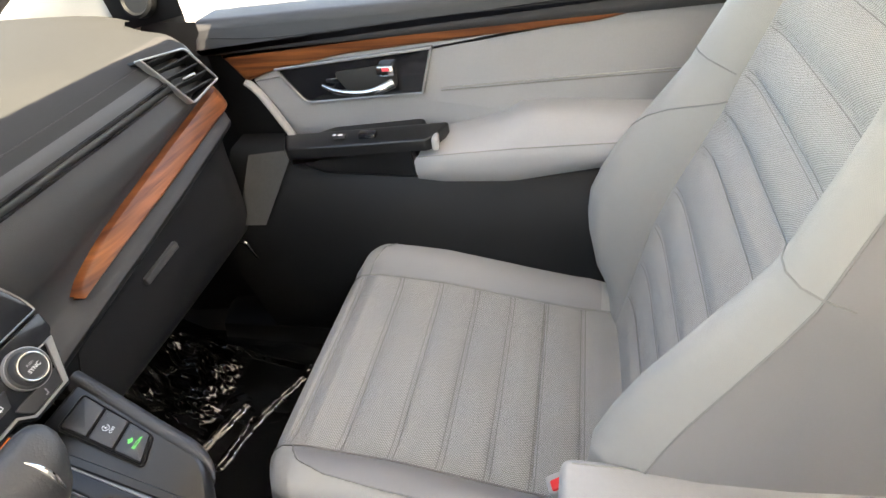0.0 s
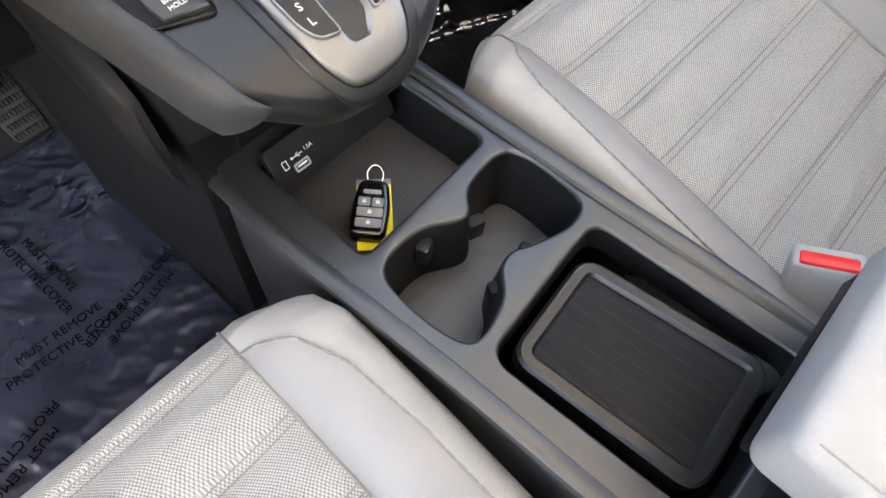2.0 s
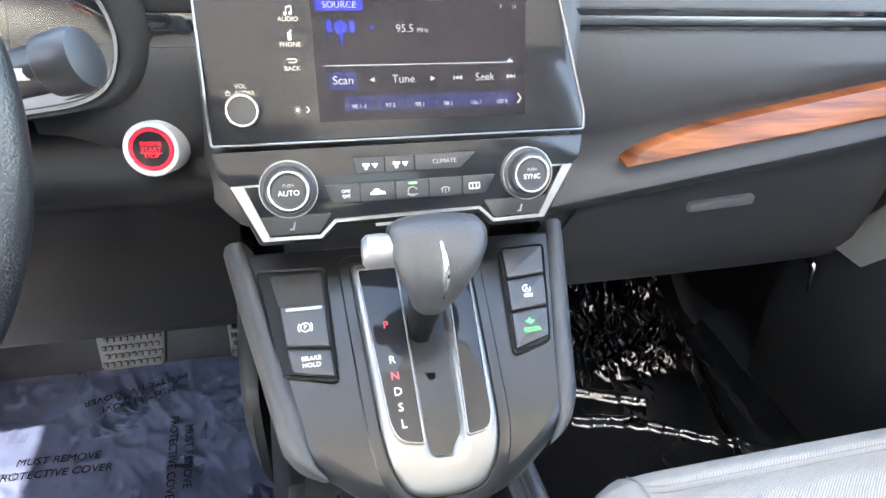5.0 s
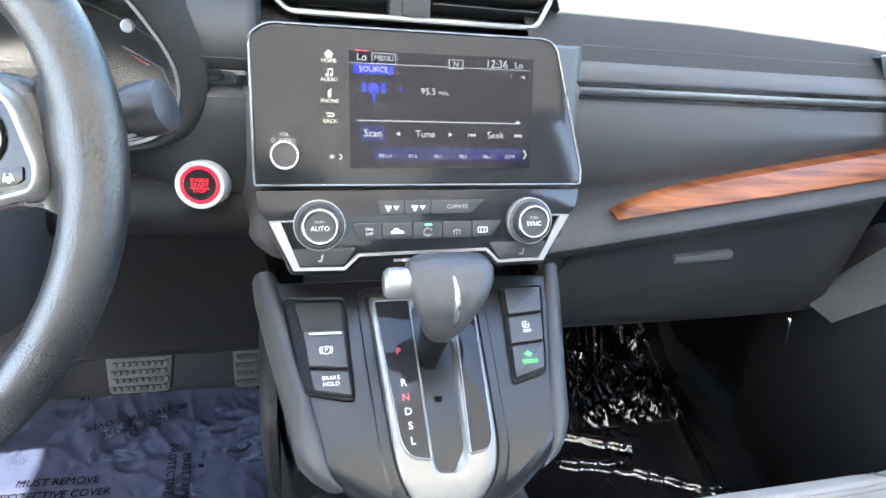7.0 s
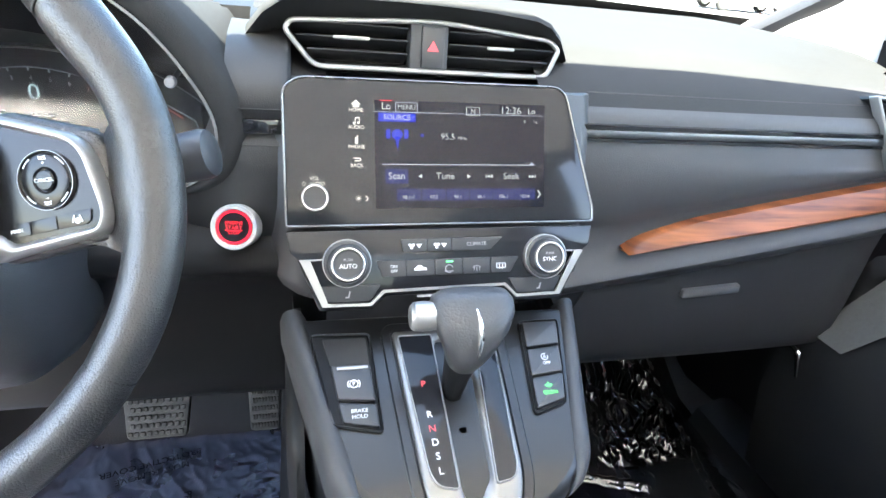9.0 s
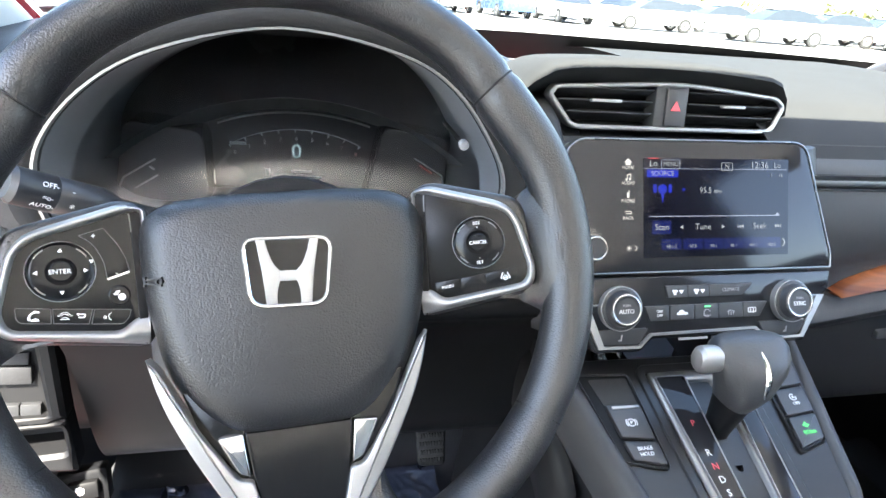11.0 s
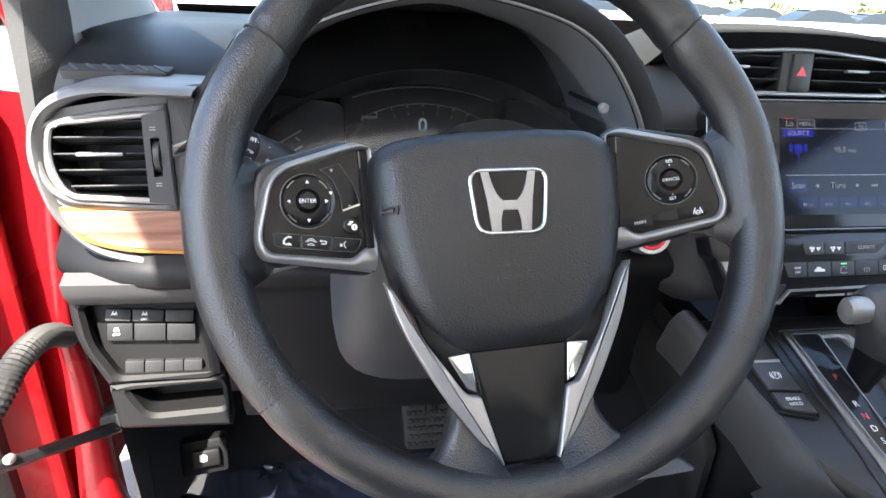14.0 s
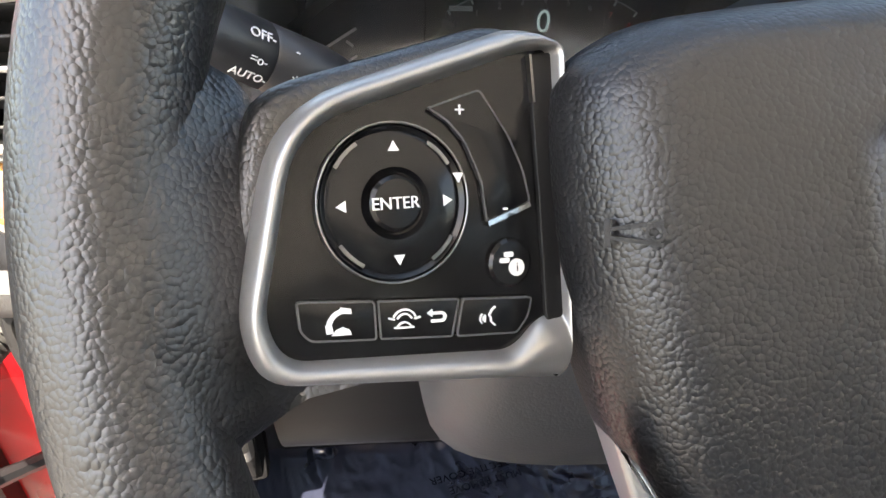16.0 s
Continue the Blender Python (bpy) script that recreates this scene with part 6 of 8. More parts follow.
vk = part("volume_knob", moved(lathe([(0.0112, 0), (0.0112, 0.008), (0.0104, 0.0095), (0.0094, 0.0095), (0.009, 0.0088), (0.0, 0.0088)], 36), DISP @ Matrix.Translation((-0.1132, 0.0208, 0.001))), BUTTON, screen, "black volume knob")
part("knob_ring", moved(hoop(disc(0.0105, n=36), disc(0.0092, n=36), 0.0085, 0.0102, 0.0003), DISP @ Matrix.Translation((-0.1132, 0.0208, 0.001))), CHROME, vk)

# ---------- instruments' contents ----------
DIAL_W = glow("dial_white", (0.6, 0.85, 0.95), 0.03)
DIAL_D = glow("dial_dim", (0.5, 0.6, 0.7), 0.007)
DIAL_R = glow("dial_red", (0.9, 0.15, 0.12), 0.008)
CL = tilt(-0.374, 0.3285, 1.011, 0) @ Matrix.Diagonal((1.19, 1.19, 1.0, 1.0))
TG = tilt(-0.504, 0.284, 1.009, 0) @ Matrix.Diagonal((1.1, 1.1, 1.0, 1.0)) @ Matrix.Translation((0.106, 0.003, 0))
FG = tilt(-0.253, 0.284, 1.015, 0) @ Matrix.Diagonal((1.1, 1.1, 1.0, 1.0)) @ Matrix.Translation((-0.106, 0.003, 0))
mark("rev_scale", [arc(0, -0.105, 0.120, 62 + 7 * k, 62.6 + 7 * k, 0.003) for k in range(9)] + [arc(0, -0.105, 0.1215, 62, 118, 0.0005, 24)], CL, DIAL_D, cluster, 0, 0.0003)
for k in range(9):
    a = radians(118 - 7.0 * k)
    words(str(k), 0.0050, CL @ Matrix.Translation((0.113 * math.cos(a), -0.105 + 0.113 * math.sin(a), 0.0003)), DIAL_R if k > 6 else DIAL_D, cluster, "rev_number", 0.0)
words("0", 0.0185, CL @ Matrix.Translation((0.0, -0.004, 0.0003)), DIAL_W, cluster, "speed_number", 0.0)
for poly in (rrect(0.014, 0.003, 0.0003, 2, -0.050, 0.003), rrect(0.018, 0.0024, 0.0003, 2, 0.004, -0.022), rrect(0.028, 0.0024, 0.0003, 2, 0.008, -0.028), rrect(0.005, 0.009, 0.001, 2, -0.026, -0.024)):
    mark("message_bar", [poly], CL, DIAL_D, cluster, 0, 0.0003)
mark("temperature_gauge", [bar(-0.106, -0.003, -0.134, -0.020, 0.0016), bar(-0.134, -0.020, -0.138, -0.028, 0.0016), bar(-0.138, -0.028, -0.138, -0.044, 0.0016), bar(-0.106, -0.018, -0.126, -0.030, 0.0014), bar(-0.112, -0.010, -0.108, -0.013, 0.0018)], TG, GREYINK, cluster, 0, 0.0012)
mark("fuel_gauge", [bar(0.106, -0.003, 0.134, -0.020, 0.0012), bar(0.134, -0.020, 0.138, -0.036, 0.0012)], FG, DIAL_D, cluster, 0, 0.0003)
mark("fuel_needle", [bar(0.112, -0.010, 0.124, -0.018, 0.0014)], FG, DIAL_R, cluster, 0, 0.0003)
for gx, gm in ((-0.500, TG), (-0.256, FG)):
    gauge = part("gauge_plate", moved(slab(rounded([(gx - 0.050, 0.955), (gx + 0.040, 0.955), (gx + 0.040, 1.035), (gx - 0.030, 1.045)], 0.012, 4), -0.046, 0.0, 0.002), Matrix.Translation((0, 0.2875, 0)) @ Matrix.Rotation(radians(90), 4, "X")), DIALGLASS, cluster, "smoked side gauge, greyed by painted haze")
peg = part("trip_peg", moved(lathe([(0.0022, -0.09), (0.0022, -0.005), (0.0, -0.005)], 16), tilt(-0.224, 0.190, 1.054, 0)), SHADEBLACK, cluster)
part("trip_knob", moved(lathe([(0.0022, -0.006), (0.0046, -0.005), (0.0046, 0.0), (0.0036, 0.0012), (0.0, 0.0014)], 20), tilt(-0.224, 0.190, 1.054, 0)), GREYINK, peg, "grey trip reset knob")
part("inner_arch", moved(slab(arc(0, -0.169, 0.2010, 71, 109, 0.0010, 24), 0, 0.005, 0.0004), CL), SATIN, cluster, "thin bright arch")
bm = loft([[(-0.374 + (0.243 + 0.022 * t) * math.cos(radians(a)), 0.327 - 0.060 * t, 1.011 - 0.201 + (0.243 + 0.022 * t) * math.sin(radians(a))) for a in range(50, 131, 4)] for t in (0, 0.5, 1)])
part("inner_brow", bm, DASH, cluster, sharp=60)

# ---------- column, stalks, start button ----------
column = thing("steering_column", "black plastic steering column shroud", "steering column")
secs = []
for y, w, h, zc in ((0.045, 0.058, 0.040, 0.948), (0.060, 0.076, 0.058, 0.928), (0.085, 0.086, 0.072, 0.912), (0.14, 0.090, 0.084, 0.902), (0.25, 0.090, 0.090, 0.895)):
    secs.append([(-0.385 + w * math.copysign(abs(math.cos(a)) ** 0.6, math.cos(a)), y, zc + h * math.copysign(abs(math.sin(a)) ** 0.6, math.sin(a))) for a in [2 * math.pi * i / 32 for i in range(32)]])
part("shroud", loft(secs, closed=True, cap=True), DASH, column, sharp=60)
stalk_l = thing("light_stalk", "black lamp stalk with white markings", "stalk")
A0, A1 = V((-0.466, 0.175, 0.986)), V((-0.551, 0.108, 1.042))
d = (A1 - A0).normalized()
ST = Matrix.Translation(A0) @ d.to_track_quat("Z", "Y").to_matrix().to_4x4()
L0 = (A1 - A0).length
part("arm", moved(lathe([(0.008, 0), (0.009, L0 * 0.4), (0.0125, L0 * 0.48), (0.0135, L0 * 0.55), (0.0132, L0 * 0.755), (0.0126, L0 * 0.762), (0.0132, L0 * 0.77), (0.013, L0 * 0.97), (0.010, L0)], 24), ST), BUTTON, stalk_l)


def on_stalk(text, along, around, size, parent, r_=0.0136):
    p = A0 + d * (L0 * along)
    face, up = V((0, -0.93, 0.37)), V((0, 0.37, 0.93))
    out = face * math.cos(radians(around)) + up * math.sin(radians(around))
    out = (out - d * out.dot(d)).normalized()
    ax = -d
    vy = out.cross(ax).normalized()
    m = Matrix(((ax.x, vy.x, out.x), (ax.y, vy.y, out.y), (ax.z, vy.z, out.z))).to_4x4()
    return words(text, size, Matrix.Translation(p + out * r_) @ m, WHITEINK, parent, "stalk_lettering", 0.0002)


on_stalk("OFF-", 0.82, 20, 0.0050, stalk_l)
on_stalk("-", 0.70, 18, 0.0060, stalk_l)
on_stalk("=o-", 0.82, -8, 0.0048, stalk_l)
on_stalk("AUTO-", 0.83, -36, 0.0046, stalk_l)
on_stalk("*", 0.69, -22, 0.0080, stalk_l)
stalk_r = thing("wiper_stalk", "black wiper stalk with a rounded end", "stalk")
B0, B1 = V((-0.275, 0.10, 1.005)), V((-0.188, 0.082, 1.032))
db = (B1 - B0).normalized()
SB = Matrix.Translation(B0) @ db.to_track_quat("Z", "Y").to_matrix().to_4x4()
part("arm", moved(lathe([(0.008, 0), (0.009, 0.04), (0.0125, 0.055), (0.013, 0.076), (0.0165, 0.079), (0.0170, 0.094), (0.0155, 0.0985), (0.010, 0.1005), (0, 0.101)], 28), SB), BUTTON, stalk_r)
mark("wiper_sign", [rrect(0.008, 0.006, 0.001, 2)], Matrix.Translation(B0 + db * 0.066 + V((0, -0.0130, 0.003))) @ tilt(0, 0, 0, 15), WHITEINK, stalk_r)
STB = tilt(-0.178, 0.150, 0.945, 22, -6) @ Matrix.Diagonal((0.82, 0.82, 1.0, 1.0))
startb = thing("start_button", "round silver-ringed start button with red lettering", "button")
part("ring", moved(lathe([(0.0235, -0.02), (0.0235, 0.006), (0.0225, 0.008), (0.0185, 0.0075), (0.0175, 0.004)], 40), STB), material("brushed_silver_ring", (0.55, 0.55, 0.55), 0.4, metal=0.4), startb, "satin silver ring")
part("key", moved(lathe([(0.0178, 0), (0.0178, 0.0062), (0.0165, 0.0074), (0.0, 0.0078)], 40), STB), SCREENGLASS, startb)
REDLIT = glow("red_lit_ring", (1.0, 0.02, 0.05), 0.085)
part("lit_ring", moved(hoop(disc(0.0172, n=40), disc(0.0150, n=40), 0.004, 0.0080, 0.0002), STB), REDLIT, startb, "red lit ring")
for text, y, size in (("ENGINE", 0.0045, 0.0050), ("START", -0.0005, 0.0056), ("STOP", -0.0058, 0.0050)):
    words(text, size, STB @ Matrix.Translation((0, y, 0.0080)), REDLIT, startb, "button_lettering", 0.0001)
mark("rule", [rrect(0.018, 0.0006, 0.0001, 1, 0, -0.0032)], STB @ Matrix.Translation((0, 0, 0.0080)), REDLIT, startb)
# pod round the start button, with a gloss inlay between hood and screen
secs = []
for dy, z in ((0.12, 1.094), (0.070, 1.088), (0.036, 1.076), (0.015, 1.058), (0.006, 1.040), (0.009, 1.034), (0.009, 1.017), (0.003, 1.013), (0.0, 0.99), (-0.004, 0.96), (-0.002, 0.935), (0.006, 0.915), (0.03, 0.905)):
    secs.append([(x, 0.166 + dy + 0.25 * max(0.0, -0.17 - x), z) for x in [(-0.183 if z > 0.965 else -0.262) + ((0.183 if z > 0.965 else 0.262) - 0.134) * q / 8 for q in range(9)]] + [(-0.131, 0.166 + dy + 0.006, z), (-0.130, 0.20 + dy, z)])
part("start_button_pod", loft(secs), DASH_SHADE, dash, "black soft panel beside the screen", sharp=60)
part("gloss_inlay", moved(rbox(0.036, 0.0125, 0.006, 0.0015, 2), tilt(-0.1525, 0.1735, 1.0255, 4, 0)), GLOSS, dash, "gloss black inlay")
for z in (1.0405, 1.0105):
    part("pod_seam", tube([(x, 0.1705 if z > 1.03 else 0.1690, z) for x in (-0.176, -0.16, -0.138)], 0.0007, 5), RUBBER, dash)

# ---------- heater panel details ----------
for s in (-1, 1):
    k = HV @ Matrix.Translation((s * 0.0885, -0.0272, 0)) @ Matrix.Diagonal((1.05, 1.05, 0.63, 1.0))
    part("dial_ring", moved(hoop(disc(0.0131, n=40), disc(0.0117, n=40), 0.024, 0.0264, 0.0004), k), CHROME, heater, "chrome dial ring")
    part("dial_skirt", moved(hoop(disc(0.0191, n=48), disc(0.0182, n=48), 0.0, 0.0118, 0.0004), k), SATIN, heater)
    words("PUSH", 0.0030, k @ Matrix.Translation((0, 0.0035, 0.0247)), GREYINK, heater)
    words("AUTO" if s < 0 else "SYNC", 0.0050, k @ Matrix.Translation((0, -0.0015, 0.0247)), WHITEINK, heater)
HP = lambda x, y, z=0.0: HV @ Matrix.Translation((x, y, z))
for poly, nm in (([(-0.0425, -0.0086), (-0.0203, -0.0086), (-0.0203, -0.0196), (-0.0402, -0.0196)], "fan_down_key"), ([(-0.0198, -0.0086), (0.0016, -0.0086), (0.0016, -0.0196), (-0.0198, -0.0196)], "fan_up_key"), ([(0.0021, -0.0086), (0.0488, -0.0086), (0.0368, -0.0196), (0.0021, -0.0196)], "climate_key")):
    part(nm, moved(slab(rounded(poly, 0.001, 2), -0.002, 0.0032, 0.0006), HV), BUTTON, heater)
low = [-0.0640, -0.0388, -0.0134, 0.0118, 0.0376, 0.0642]
for k in range(5):
    a, b = low[k] + 0.0003, low[k + 1] - 0.0003
    sk0, sk1 = (0.005 if k == 0 else 0), (-0.008 if k == 4 else 0)
    part("heater_key", moved(slab(rounded([(a, -0.0264), (b, -0.0264), (b + sk1, -0.0402), (a + sk0, -0.0402)], 0.001, 2), -0.002, 0.0032, 0.0006), HV), BUTTON, heater)
for poly in ([(-0.1120, -0.0462), (-0.0600, -0.0462), (-0.0700, -0.0602), (-0.1050, -0.0598)], [(0.0540, -0.0455), (0.1070, -0.0455), (0.0985, -0.0590), (0.0620, -0.0595)]):
    part("seat_heat_key", moved(slab(rounded(poly, 0.002, 2), -0.002, 0.003, 0.0006), HV), BUTTON, heater)
words("CLIMATE", 0.0046, HP(0.0245, -0.0142, 0.0034), GREYINK, heater)
for x in (-0.0305, -0.0085):
    mark("fan_sign", [disc(0.0013, -0.003 + 0.0016 * math.cos(a), 0.0016 * math.sin(a), 8) for a in (0.5, 2.6, 4.7)] + [[(0.001, 0.0015), (0.006, 0.0015), (0.0035, -0.002)] if x < 0 else [(0.001, -0.0015), (0.006, -0.0015), (0.0035, 0.002)]], HP(x, -0.0144, 0.0034), WHITEINK, heater)
words("ON/", 0.0034, HP(-0.0490, -0.0316, 0.0034), WHITEINK, heater)
words("OFF", 0.0034, HP(-0.0490, -0.0354, 0.0034), WHITEINK, heater)
car_sign = [[(-0.0055, -0.0015), (0.0055, -0.0015), (0.005, 0.0005), (0.002, 0.0012), (0.0005, 0.0028), (-0.0025, 0.0028), (-0.004, 0.0008), (-0.0055, 0.0003)]]
mark("air_sign", car_sign, HP(-0.0260, -0.0340, 0.0034), WHITEINK, heater)
mark("recirculate_sign", [arc(0, 0, 0.0034, 20, 300, 0.0007)] + [bar(-0.004, -0.0022, 0.004, -0.0022, 0.0006)], HP(-0.0006, -0.0350, 0.0034), GREYINK, heater)
mark("green_lamp", [rrect(0.0062, 0.0013, 0.0002, 2)], HP(-0.0003, -0.0288, 0.0034), glow("green_lamp", (0.15, 1.0, 0.35), 0.12), heater)
mark("front_demist_sign", [arc(0, -0.004, 0.005, 45, 135, 0.0008), bar(-0.0025, -0.003, -0.0025, 0.0, 0.0006), bar(0, -0.0035, 0, 0.0, 0.0006), bar(0.0025, -0.003, 0.0025, 0.0, 0.0006)], HP(0.0245, -0.0345, 0.0034), GREYINK, heater)
mark("rear_demist_sign", [bar(-0.004, -0.002, 0.004, -0.002, 0.0006), bar(-0.004, 0.002, 0.004, 0.002, 0.0006), bar(-0.004, -0.002, -0.004, 0.002, 0.0006), bar(0.004, -0.002, 0.004, 0.002, 0.0006), bar(-0.0015, -0.003, -0.0015, 0.0012, 0.0006), bar(0.0015, -0.003, 0.0015, 0.0012, 0.0006)], HP(0.0470, -0.0340, 0.0034), WHITEINK, heater)
for x in (-0.0890, 0.0825):
    mark("seat_heat_sign", [bar(-0.0015, -0.002, 0.0018, -0.002, 0.0012), bar(0.0012, -0.002, 0.0024, 0.003, 0.0012)], HP(x, -0.054, 0.0032), GREYINK, heater)
# silver line round the foot of the panel
bm = bmesh.new()
outer_l = [(-0.1268, -0.0235), (-0.1095, -0.0632), (-0.0690, -0.0640), (-0.0575, -0.0533), (0.0503, -0.0520), (0.0610, -0.0628), (0.1030, -0.0622), (0.1262, -0.0228)]
inner_l = [(-0.1185, -0.0235), (-0.1046, -0.0608), (-0.0698, -0.0616), (-0.0585, -0.0512), (0.0511, -0.0499), (0.0618, -0.0604), (0.0986, -0.0598), (0.1180, -0.0228)]
loft([[(x, y, 0.0) for x, y in outer_l], [(x, y, 0.0042) for x, y in outer_l], [(x, y, 0.0042) for x, y in inner_l], [(x, y, 0.0) for x, y in inner_l]], bm)
slab([(-0.1268, -0.0245), (-0.1040, -0.0241), (-0.1040, -0.0231), (-0.1268, -0.0233)], 0.0, 0.0042, 0, bm)
slab([(0.1262, -0.0236), (0.1085, -0.0232), (0.1085, -0.0222), (0.1262, -0.0226)], 0.0, 0.0042, 0, bm)
part("silver_line", moved(bm, HV), SATIN, heater, "satin silver line", sharp=30)
mark("warning_print", [rrect(0.03, 0.0022, 0.0003, 2, -0.006, 0), rrect(0.022, 0.0022, 0.0003, 2, 0.024, 0)], HP(-0.008, -0.0580, 0.0012), GREYINK, heater)
mark("airbag_off_lamp", [rrect(0.012, 0.0024, 0.0003, 2)], HP(0.030, -0.0575, 0.0014), glow("amber_lamp", (1.0, 0.25, 0.05), 0.05), heater)

# ---------- gear selector ----------
S = lambda x, y, z=0.0: SH @ Matrix.Translation((x, y, z))
uo = rounded([(-0.0475, 0.128), (-0.0440, 0.06), (-0.0400, -0.008), (-0.0360, -0.028), (-0.026, -0.044), (-0.012, -0.0475), (0.012, -0.0475), (0.026, -0.044), (0.0360, -0.028), (0.0400, -0.008), (0.0440, 0.06), (0.0475, 0.128)], [0.003, 0.02, 0.01, 0.01, 0.008, 0.01, 0.01, 0.008, 0.01, 0.01, 0.02, 0.003], 5)




part("gate_bezel", moved(nose(hoop(inset(uo, -0.010), inset(uo, -0.0008), -0.006, 0.0018, 0.0012)), SH), CONSOLE, tower, "raised bezel round the gate")
selector = thing("gear_selector", "gear lever in a satin silver gate, knob black", "gear lever")
floor_s = rounded([(-0.0085, 0.110), (-0.0066, -0.0168), (0.0047, -0.0174), (0.0120, 0.110)], 0.003, 5)
mouth = rounded([(-0.0120, 0.118), (-0.0120, -0.0255), (0.0155, -0.0275), (0.0225, 0.118)], [0.003, 0.007, 0.009, 0.003], 5)
ro, rm, rf = radial(uo), radial(mouth), radial(floor_s)
secs = [[(x, y, -0.010) for x, y in ro], [(x, y, 0.0015) for x, y in ro], [(x, y, 0.0033) for x, y in inset(ro, 0.0008)], [(x, y, 0.0040) for x, y in inset(ro, 0.0025)]]
for k in (0.25, 0.45, 0.65, 0.82, 0.93, 1.0):
    secs.append([(a + (c - a) * k, b + (d_ - b) * k, 0.0040 if k < 0.9 else 0.0034) for (a, b), (c, d_) in zip(inset(ro, 0.0025), rm)])
for k, z in ((0.12, 0.0020), (0.35, -0.0010), (0.7, -0.0055), (1.0, -0.0090)):
    secs.append([(a + (c - a) * k, b + (d_ - b) * k, z) for (a, b), (c, d_) in zip(rm, rf)])
part("gate_plate", moved(nose(loft(secs, closed=True)), SH), GATE, selector, "satin silver gate", sharp=60)
lefti = rounded([(-0.0425, 0.120), (-0.0340, -0.002), (-0.0290, -0.0130), (-0.0142, -0.0160), (-0.0134, 0.120)], [0.002, 0.008, 0.01, 0.002, 0.002], 5)
gl = part("indicator_panel", moved(nose(slab(lefti, 0.0, 0.0064, 0.0004)), SH), SCREENGLASS, selector, "gloss black position panel")
righti = rounded([(-x, y) for x, y in [(-0.0440, 0.120), (-0.0350, -0.004), (-0.031, -0.013), (-0.0172, -0.0150), (-0.0275, 0.120)]][::-1], [0.002, 0.002, 0.01, 0.008, 0.002], 5)
part("side_panel", moved(nose(slab(righti, 0.0, 0.0064, 0.0004)), SH), SCREENGLASS, selector, "gloss black side panel")
part("slot", moved(nose(slab(inset(floor_s, -0.001), -0.0125, -0.0086, 0.0003)), SH), material("brushed_grey_slot", (0.05, 0.05, 0.05), 0.42, metal=0.2, grain=0.1), selector, "brushed grey sliding cover")
for pan in (lefti, righti):
    part("panel_edge", moved(nose(hoop(inset(pan, -0.0011), pan, 0.0, 0.0072, 0.0004)), SH), SATIN, selector, "thin silver edge")
lit = {"P": 0.0715, "R": 0.0439, "N": 0.0317, "D": 0.0203, "S": 0.0091, "L": -0.0024}
for ch, y in lit.items():
    words(ch, 0.0082, S(-0.0265 + 0.0020 * (0.03 - y) / 0.07, y, 0.0066), REDINK if ch in "PN" else WHITEINK, gl, "position_letter")
secs = []
for z, y, cx, a, b in ((0.8790, 0.039, 0.004, 0.0115, 0.0170), (0.8900, 0.037, 0.0055, 0.0160, 0.0205), (0.9000, 0.036, 0.0065, 0.0205, 0.0235), (0.9100, 0.038, 0.0075, 0.0260, 0.0250), (0.9195, 0.0405, 0.009, 0.0308, 0.0258), (0.9295, 0.0435, 0.0095, 0.0345, 0.0230), (0.9362, 0.0450, 0.0095, 0.0340, 0.0165), (0.9412, 0.0460, 0.0095, 0.0295, 0.011), (0.9440, 0.0460, 0.0095, 0.017, 0.006)):
    secs.append([(cx + a * math.copysign(abs(math.cos(t)) ** 0.75, math.cos(t)), y + b * math.copysign(abs(math.sin(t)) ** 0.75, math.sin(t)), z) for t in [2 * math.pi * i / 32 for i in range(32)]])
KN = Matrix.Translation((-0.0030, 0.008, -0.0105))
knob = part("knob", moved(loft(secs, closed=True, cap=True), KN), KNOB, selector, "black leather-look knob", sharp=70)
secs = []
for z, y, cx, a, b in ((0.826, 0.042, 0.001, 0.0075, 0.010), (0.850, 0.041, 0.001, 0.0085, 0.012), (0.868, 0.039, 0.002, 0.0100, 0.015), (0.884, 0.038, 0.004, 0.0125, 0.0175)):
    secs.append([(cx + a * math.copysign(abs(math.cos(t)) ** 0.75, math.cos(t)), y + b * math.copysign(abs(math.sin(t)) ** 0.75, math.sin(t)), z) for t in [2 * math.pi * i / 32 for i in range(32)]])
part("stem", moved(loft(secs, closed=True, cap=True), KN), DARK, selector, "black tapered stem", sharp=70)
part("knob_button", moved(lathe([(0.0115, -0.006), (0.0125, 0.004), (0.012, 0.012), (0.009, 0.015), (0.0, 0.016)], 28), KN @ Matrix.Translation((-0.026, 0.041, 0.925)) @ Matrix.Rotation(radians(-90), 4, "Y") @ Matrix.Diagonal((1.0, 0.85, 1, 1))), SATIN, knob, "satin silver release button")
pts = spline([(0.0088, 0.0302, 0.9368), (0.0098, 0.0222, 0.9305), (0.0102, 0.0160, 0.9215), (0.0098, 0.0136, 0.9120), (0.0094, 0.0124, 0.9030)], 5)
part("knob_stripe", moved(tube(pts, [0.0008 + 0.0018 * math.sin(math.pi * i / (len(pts) - 1)) for i in range(len(pts))], 8), KN), CHROME, knob, "chrome stripe")

